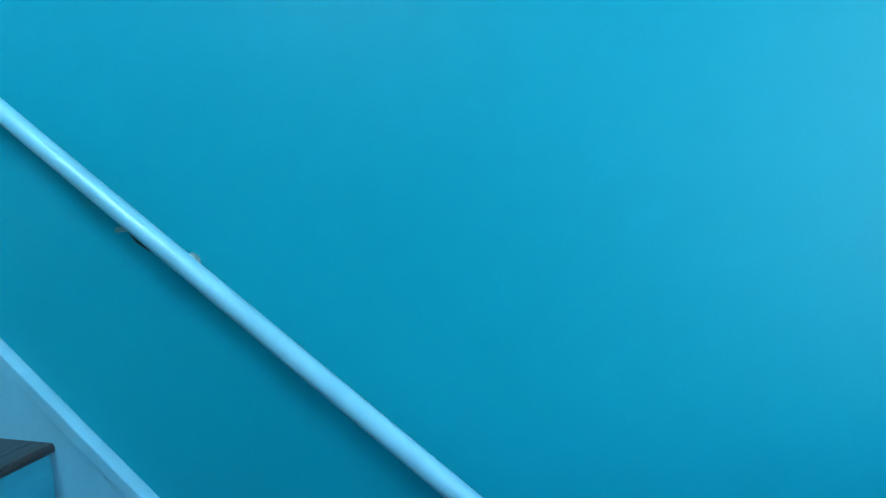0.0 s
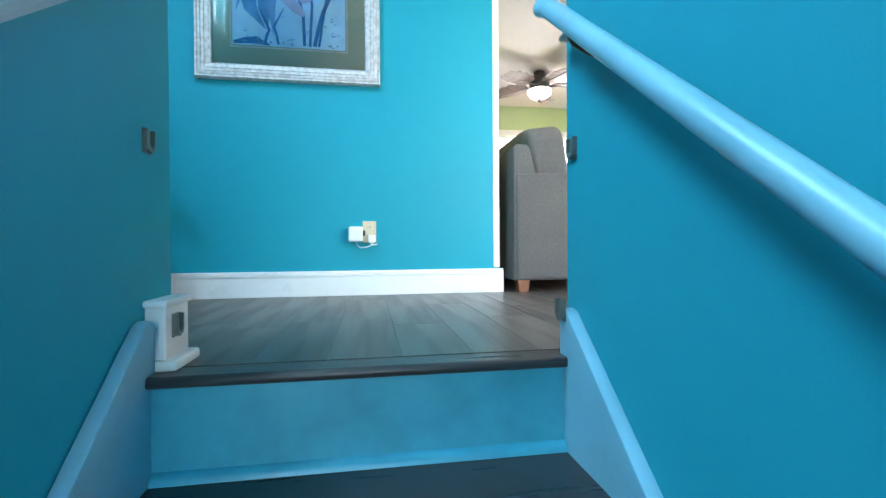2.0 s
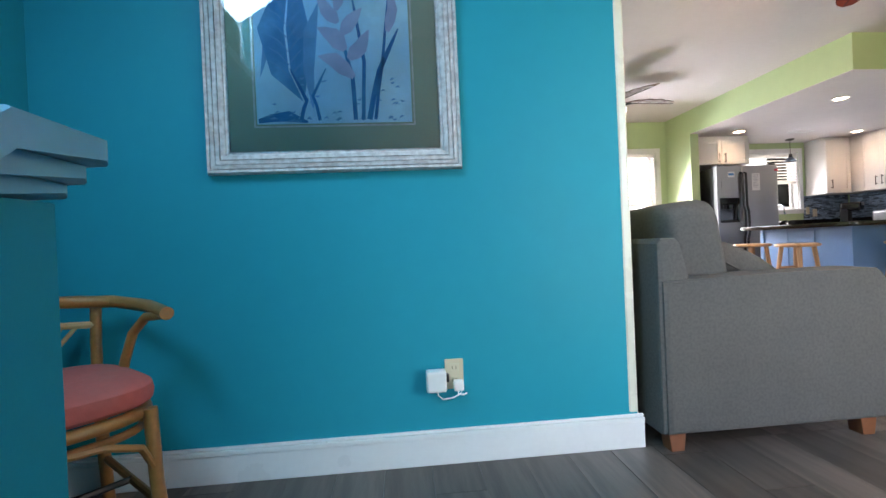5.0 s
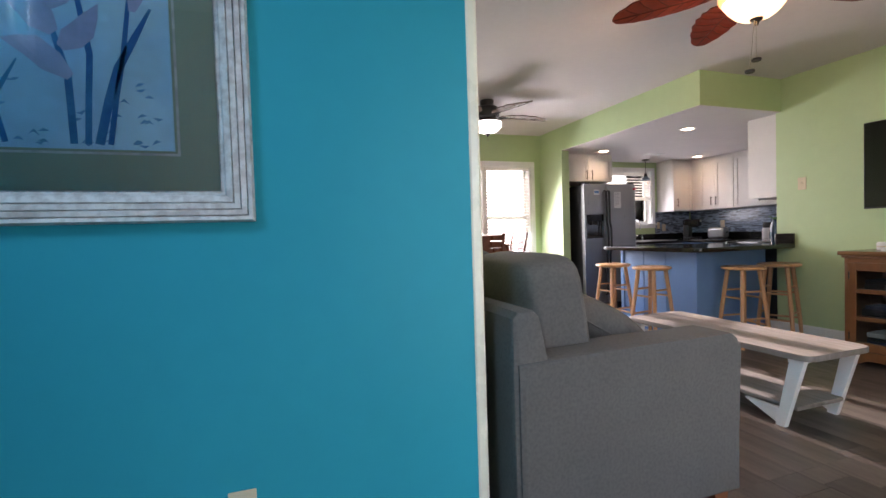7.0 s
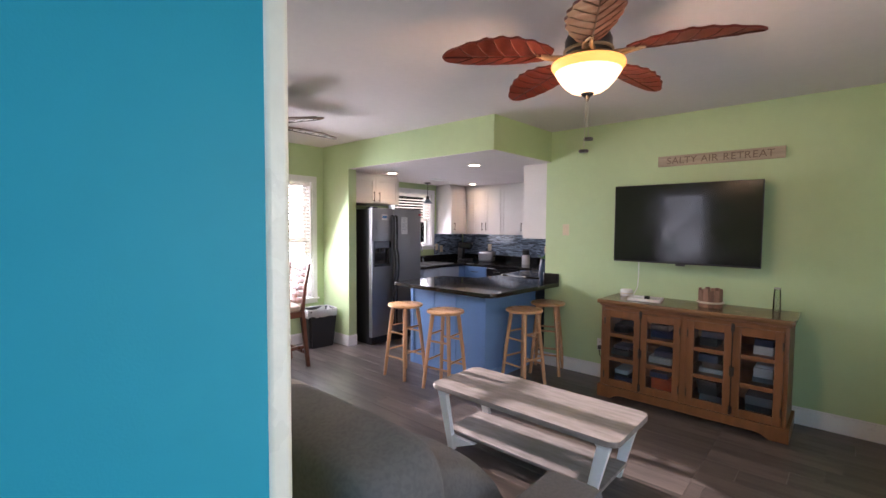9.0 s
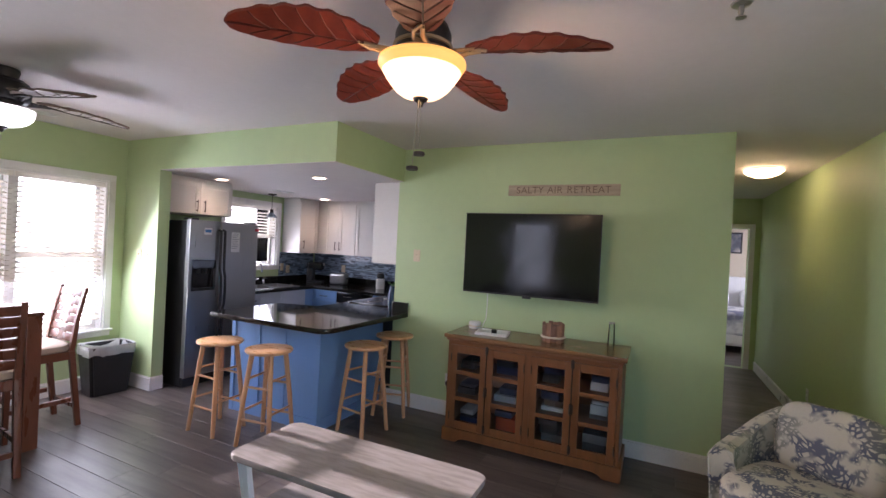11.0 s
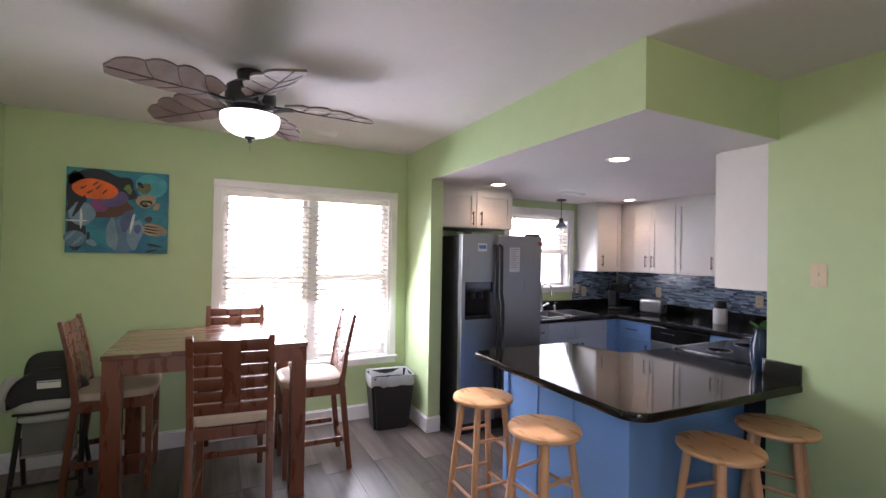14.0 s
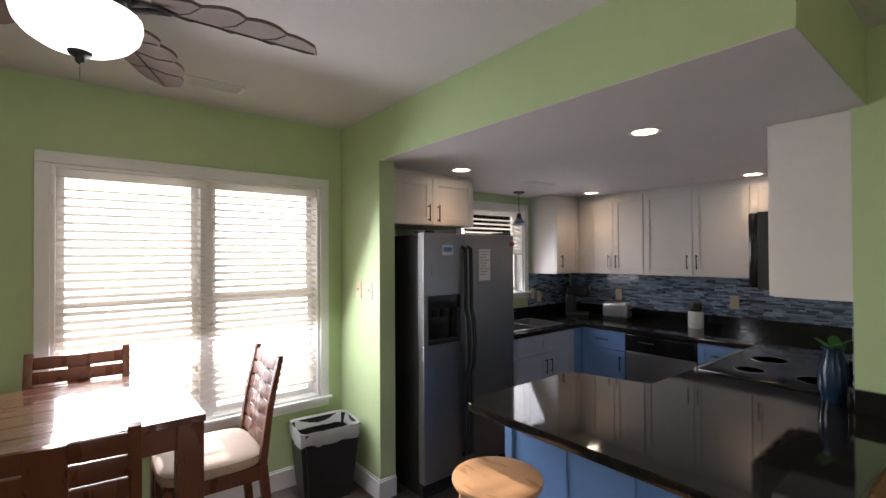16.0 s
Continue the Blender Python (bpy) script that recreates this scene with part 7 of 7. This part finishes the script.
t = thing("pendant_lamp", "small glass-shaded pendant lamp above the sink", "pendant lamp", pose(6.17, 7.90, SOF))
part("canopy", turned([(0, 0), (0.055, 0), (0.058, -0.010), (0.02, -0.022), (0, -0.022)], 20), BRONZE, t)
part("cord", bar([(0, 0, -0.02), (0, 0, -0.22)], 0.004, 6), BRONZE, t)
part("socket", turned([(0, -0.21), (0.020, -0.215), (0.024, -0.25), (0.03, -0.265), (0, -0.265)], 16), BRONZE, t)
part("shade", turned([(0.030, -0.262), (0.040, -0.275), (0.080, -0.325), (0.078, -0.327), (0.038, -0.280), (0.028, -0.266)], 24), shader("blue_grey_enamel_shade", (0.12, 0.15, 0.19), 0.3), t, "flared enamel shade")
for x, y in ((5.01, 6.05), (4.95, 7.37), (6.80, 7.50), (6.86, 6.13)):
    t = thing("recessed_light", "round recessed downlight glowing in the lowered ceiling", "downlight", pose(x, y, SOF), "kitchen downlights")
    part("trim_ring", turned([(0.058, -0.001), (0.080, -0.001), (0.082, -0.005), (0.070, -0.008), (0.058, -0.003)], 28), WHITEP, t)
    part("lens", turned([(0, -0.0015), (0.058, -0.0015), (0.058, -0.003), (0, -0.003)], 24), DOWNLIGHT, t, "glowing lens")
    d = bpy.data.lights.new("downlight", "SPOT")
    d.energy, d.color, d.spot_size, d.spot_blend, d.shadow_soft_size = 2.6, (1.0, 0.64, 0.36), radians(120), 0.7, 0.05
    new("downlight", d).location = (x, y, SOF - 0.012)
t = thing("ceiling_vent", "white louvred air vent in the kitchen ceiling", "vent", pose(5.90, 7.44, SOF))
part("frame", one(((-0.15, -0.06, -0.006), (0.15, 0.06, -0.0005)), 0.002), WHITEP, t)
for i in range(6):
    part("louvre", one(((-0.13, -0.045 + i * 0.017, -0.011), (0.13, -0.037 + i * 0.017, -0.006)), 0.001), WHITEP, t)

# counter things
t = thing("toaster", "brushed steel two-slot toaster on the worktop", "toaster", pose(7.09, 7.40, 0.90, 0, 0, 8))
part("body", one(((-0.08, -0.13, 0.012), (0.08, 0.13, 0.175)), 0.035, 4), STEEL, t)
part("base", one(((-0.075, -0.125, 0.0), (0.075, 0.125, 0.012))), BLACKP, t)
for x in (-0.03, 0.03):
    part("slot", one(((x - 0.012, -0.09, 0.1735), (x + 0.012, 0.09, 0.1765)), 0.001), BLACKP, t)
part("lever", one(((-0.02, -0.145, 0.09), (0.02, -0.129, 0.11)), 0.004), BLACKP, t)
t = thing("coffee_maker", "black pod coffee maker in the worktop corner", "coffee maker", pose(7.08, 7.86, 0.90, 0, 0, 30))
part("base", one(((-0.10, -0.12, 0.0), (0.10, 0.12, 0.03)), 0.01), BLACKP, t)
part("column", one(((-0.10, 0.02, 0.03), (0.10, 0.12, 0.24)), 0.02), BLACKP, t)
part("head", one(((-0.10, -0.12, 0.20), (0.10, 0.12, 0.32)), 0.03, 4), BLACKG, t)
part("handle", one(((-0.05, -0.13, 0.27), (0.05, -0.115, 0.31)), 0.005), STEEL, t)
t = thing("canister", "white canister with a black grinder on top", "canister", pose(7.10, 6.65, 0.90))
part("jar", turned([(0, 0), (0.058, 0), (0.062, 0.01), (0.062, 0.135), (0.055, 0.15), (0, 0.15)], 24), WHITEP, t)
part("lid", turned([(0, 0.1502), (0.05, 0.1502), (0.055, 0.17), (0.052, 0.215), (0.045, 0.225), (0, 0.225)], 24), BLACKP, t, "black lid")
t = thing("vase", "dark navy ceramic vase with green leaves", "vase", pose(5.475, 5.425, 0.90))
part("body", turned([(0, 0), (0.042, 0), (0.056, 0.06), (0.056, 0.15), (0.036, 0.22), (0.04, 0.24), (0.034, 0.24), (0.030, 0.22), (0, 0.20)], 28), NAVY, t)
rnd = random.Random(5)
for i in range(5):
    a = 2 * math.pi * i / 5 + rnd.uniform(-0.2, 0.2)
    r, z = rnd.uniform(0.03, 0.06), rnd.uniform(0.245, 0.265)
    part("stem", bar([(0.02 * math.cos(a), 0.02 * math.sin(a), 0.20), (0.025 * math.cos(a), 0.025 * math.sin(a), 0.225), (r * math.cos(a), r * math.sin(a), z - 0.03)], 0.003, 5), LEAFG, t)
    bm = bmesh.new()
    puff(bm, (0.085, 0.05, 0.008), pose(r * math.cos(a), r * math.sin(a), z, rnd.uniform(-25, 25), rnd.uniform(-55, -15), math.degrees(a)), 0.9, 8)
    part("leaf", bm, LEAFG, t)
outlet_plate(pose(XR - 0.012, 6.42, 1.13, 0, 0, -90), label="ivory outlet plate on the tiled splashback")
outlet_plate(pose(XR - 0.012, 7.52, 1.13, 0, 0, -90), label="ivory outlet plate on the tiled splashback")
outlet_plate(pose(6.76, YK - 0.012, 1.10, 0, 0, 0), label="ivory outlet plate beside the sink window")
solid("paper_towel_box", one(((6.615, YK - 0.03, 1.08), (6.66, YK - 0.0005, 1.19)), 0.004), IVORY, "small cream switch box beside the window", "switch box")


def mosaic():
    """Thin glass strips in running courses on the kitchen walls."""
    rnd = random.Random(21)
    for name, axis, fixed, spans in (("splash_east", "x", XR - 0.0005, [(5.36, YK - 0.024, 1.0, UB)]), ("splash_north", "y", YK - 0.0005, [(6.585, 7.33, 1.0, UB), (5.40, 5.55, 1.0, UB)]), ("splash_south", "-y", 5.3355, [(5.39, 7.33, 1.0, UB)])):
        t = thing(name, "blue-grey glass mosaic splashback above the worktop", "splashback")
        tagged(t, kind="structure")
        bm, bg = bmesh.new(), bmesh.new()

        def cell(b, u0, u1, z0, z1, d0, d1):
            if axis == "x":
                box(b, (fixed - d1, u0, z0), (fixed - d0, u1, z1))
            elif axis == "y":
                box(b, (u0, fixed - d1, z0), (u1, fixed - d0, z1))
            else:
                box(b, (u0, fixed + d0, z0), (u1, fixed + d1, z1))
        for a, b, z0, z1 in spans:
            cell(bg, a, b, z0, z1, 0.0, 0.006)
            z = z0
            while z < z1 - 0.004:
                hh = min(rnd.choice((0.012, 0.018, 0.018)), z1 - z)
                u = a - rnd.uniform(0, 0.05)
                while u < b - 0.003:
                    w = rnd.uniform(0.035, 0.11)
                    u0, u1 = max(u, a), min(u + w, b)
                    if u1 - u0 > 0.006:
                        cell(bm, u0 + 0.001, u1 - 0.001, z + 0.0008, z + hh - 0.0008, 0.006, 0.009 + rnd.uniform(0, 0.0012))
                    u += w
                z += hh
        part("grout", bg, GROUT, t)
        tagged(part("tiles", bm, TILE, t), kind="stuff")

# ---- trim, outside and floor pieces ----


def baseboard(name, p, q, side, h=0.135):
    """A two-step baseboard from p to q; side: the unit direction away from the wall."""
    (x0, y0), (x1, y1) = p, q
    b = structure(name, bmesh.new(), TRIMW, "white moulded baseboard", "baseboard")
    for z0, z1, d in ((0.0, h - 0.030, 0.014), (h - 0.030, h - 0.012, 0.018), (h - 0.012, h, 0.010)):
        lo = (min(x0, x1) + min(0, side[0] * d), min(y0, y1) + min(0, side[1] * d), z0 + (0.0002 if z0 else 0))
        hi = (max(x0, x1) + max(0, side[0] * d), max(y0, y1) + max(0, side[1] * d), z1)
        part("board", one((lo, hi), 0.003), TRIMW, b)




def side_window(name, label, face, out, y0, y1, z0, z1, panes=2):
    """A window in a wall that runs along y; face: the room side, out: -1 when the outside lies to the west."""
    w = thing(name, label, "window")
    c = 0.062
    for a, b in (((y0 - c, z0 - c), (y0, z1 + c)), ((y1, z0 - c), (y1 + c, z1 + c)), ((y0, z1), (y1, z1 + c)), ((y0, z0 - c), (y1, z0))):
        xs = sorted((face - out * 0.0005, face - out * 0.018))
        part("casing", one(((xs[0], a[0], a[1]), (xs[1], b[0], b[1])), 0.004), TRIMW, w)
    for i in range(panes):
        a, b = y0 + (y1 - y0) * i / panes, y0 + (y1 - y0) * (i + 1) / panes
        xs = sorted((face + out * 0.06, face + out * 0.09))
        sash = part("sash", one(((xs[0], a + 0.001, z0 + 0.001), (xs[1], a + 0.04, z1 - 0.001)), 0.003), TRIMW, w)
        part("stile", one(((xs[0], b - 0.04, z0 + 0.001), (xs[1], b - 0.001, z1 - 0.001)), 0.003), TRIMW, sash)
        for q in (z0 + 0.001, z1 - 0.041):
            part("rail", one(((xs[0], a + 0.0402, q), (xs[1], b - 0.0402, q + 0.04)), 0.003), TRIMW, sash)
        part("pane", one(((xs[0] + 0.012, a + 0.038, z0 + 0.038), (xs[0] + 0.016, b - 0.038, z1 - 0.038))), GLASS, sash).visible_shadow = False


side_window("window_3", "white high stairwell window", XS, -1, 1.00, 2.20, 2.50, 3.40)
side_window("window_6", "white sash window behind the sofa", XW, -1, 4.56, 5.24, 0.85, 2.05, 1)
# casing round the added opening behind the stair foot, never in view
w = thing("window_5", "white casing of an added, unseen entry window above the stair foot", "window")
for a, b in (((-0.31, -0.31), (-0.25, 1.01)), ((0.85, -0.31), (0.91, 1.01)), ((-0.25, 0.95), (0.85, 1.01)), ((-0.25, -0.31), (0.85, -0.25))):
    part("casing", one(((a[0], -0.8795, a[1]), (b[0], -0.862, b[1])), 0.004), TRIMW, w)
# casing of the assumed south window, out of view
w = thing("window_4", "white casing of the tall, unseen south window", "window")
for a, b in (((1.64, 0.29), (1.70, 2.03)), ((3.00, 0.29), (3.06, 2.03)), ((1.70, 1.97), (3.00, 2.03)), ((1.70, 0.29), (3.00, 0.35))):
    part("casing", one(((a[0], 1.6605, a[1]), (b[0], 1.678, b[1])), 0.004), TRIMW, w)
part("mullion", one(((2.32, 1.55, 0.35), (2.38, 1.60, 1.97)), 0.004), TRIMW, w)
baseboard("baseboard", (XS, YP - 0.0005), (XW + 0.02, YP - 0.0005), (0, -1))
baseboard("baseboard", (XW + 0.0005, 3.56), (XW + 0.0005, YD), (1, 0))
baseboard("baseboard", (XW + 0.02, YD - 0.0005), (4.2945, YD - 0.0005), (0, -1))
baseboard("baseboard", (4.3145, 7.43), (4.3145, YD - 0.02), (-1, 0))
baseboard("baseboard", (4.2965, 7.4455), (4.43, 7.4455), (0, -1))
baseboard("baseboard", (XTV - 0.0005, 2.52), (XTV - 0.0005, 5.42), (-1, 0))
baseboard("baseboard", (XTV - 0.0185, 2.5345), (9.38, 2.5345), (0, -1))
baseboard("baseboard", (1.37, 1.6605), (9.38, 1.6605), (0, 1))
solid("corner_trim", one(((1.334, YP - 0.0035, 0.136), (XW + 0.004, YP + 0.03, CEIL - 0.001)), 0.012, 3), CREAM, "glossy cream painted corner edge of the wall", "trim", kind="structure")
solid("threshold", one(((4.315, 7.452, 0.0005), (4.53, 7.47, 0.006)), 0.002), PLANK, "narrow floor threshold strip", "threshold", kind="structure")
structure("ground", boxes(((-400, -400, -3.0), (400, 400, -2.83))), shader("dry_grass_ground", (0.12, 0.13, 0.06), 0.95, var=0.4, scale=0.5, second=(0.18, 0.16, 0.10), mix_scale=0.2), "open ground outside the house", "ground")


# glowing boards added outdoors in place of the overexposed daylight view
DAYGLOW = glow("overexposed_daylight_glow", (1.0, 0.98, 0.96), 2.0)
structure("backdrop_far", boxes(((-60, 60, -3), (70, 60.2, 7.5))), DAYGLOW, "glowing board for the overexposed distance outside the windows", "backdrop")
# near board stays low so the sun still passes above it
structure("backdrop_near", boxes(((-8, 11.0, -2.83), (18, 11.1, 1.38))), DAYGLOW, "glowing board for the overexposed yard outside the windows", "backdrop")
# dimmer glowing board, added for the west window and its television reflection
structure("backdrop_west", boxes(((-9.1, 2.0, -2.83), (-9.0, 14.0, 4.5))), glow("pale_daylight_glow", (0.95, 0.97, 1.0), 0.45), "glowing board for the bright distance west of the house", "backdrop")
structure("deck", boxes(((0.8, YK + 0.16, -0.32), (7.7, 9.62, -0.20))), paint("blue_deck_paint", (0.16, 0.28, 0.50)), "blue painted deck outside the windows", "deck")
mosaic()


def planks():
    """Floor planks running along y: near ones are single pieces, the far ones are joined."""
    rnd = random.Random(13)
    W, L, TH = 0.178, 1.22, 0.012
    bm = bmesh.new()
    box(bm, (-W / 2 + 0.0006, -L / 2 + 0.0006, -TH + 0.0005), (W / 2 - 0.0006, L / 2 - 0.0006, 0.0))
    bmesh.ops.bevel(bm, geom=[e for e in bm.edges if all(v.co.z > -0.001 for v in e.verts)], offset=0.0012, segments=1, affect="EDGES")
    full = mesh_of("plank", bm, PLANK, False)
    areas = [(XS, XW - 0.13, 2.155, YP, "floor"), (XW - 0.13, 5.355, 1.62, YP, "floor"), (XW, 4.43, YP, YD, "floor"), (4.43, XTV, YP, 5.44, "floor"), (4.43, 6.62, 5.62, 7.50, "floor"), (4.43, 5.4, 7.50, YK, "floor"), (XTV, 9.4, 1.62, 2.535, "floor")]
    floor_ob = bpy.data.objects["floor"]
    rest = bmesh.new()
    count = 0
    offs = {}
    for x0, x1, y0, y1, _ in areas:
        i0, i1 = math.floor(x0 / W), math.ceil(x1 / W)
        for i in range(i0, i1):
            o = offs.setdefault(i, rnd.uniform(0, L))
            j = math.floor((y0 - o) / L)
            while o + j * L < y1:
                a, b = max(i * W, x0), min((i + 1) * W, x1)
                c, d = max(o + j * L, y0), min(o + (j + 1) * L, y1)
                j += 1
                if b - a < 0.012 or d - c < 0.012:
                    continue
                near = -0.4 < (a + b) / 2 < 5.2 and (c + d) / 2 < 7.9
                if near and count < 300:
                    if b - a > W - 1e-4 and d - c > L - 1e-4:
                        me = full
                    else:
                        pb = bmesh.new()
                        box(pb, (-(b - a) / 2 + 0.0006, -(d - c) / 2 + 0.0006, -TH + 0.0005), ((b - a) / 2 - 0.0006, (d - c) / 2 - 0.0006, 0))
                        me = mesh_of("plank", pb, PLANK, False)
                    ob = new("plank", me)
                    ob.parent = floor_ob
                    ob.location = ((a + b) / 2, (c + d) / 2, 0)
                    count += 1
                else:
                    box(rest, (a + 0.0006, c + 0.0006, -TH + 0.0005), (b - 0.0006, d - 0.0006, 0))
    if len(rest.verts):
        tagged(part("planks", rest, PLANK, floor_ob), kind="stuff")


planks()
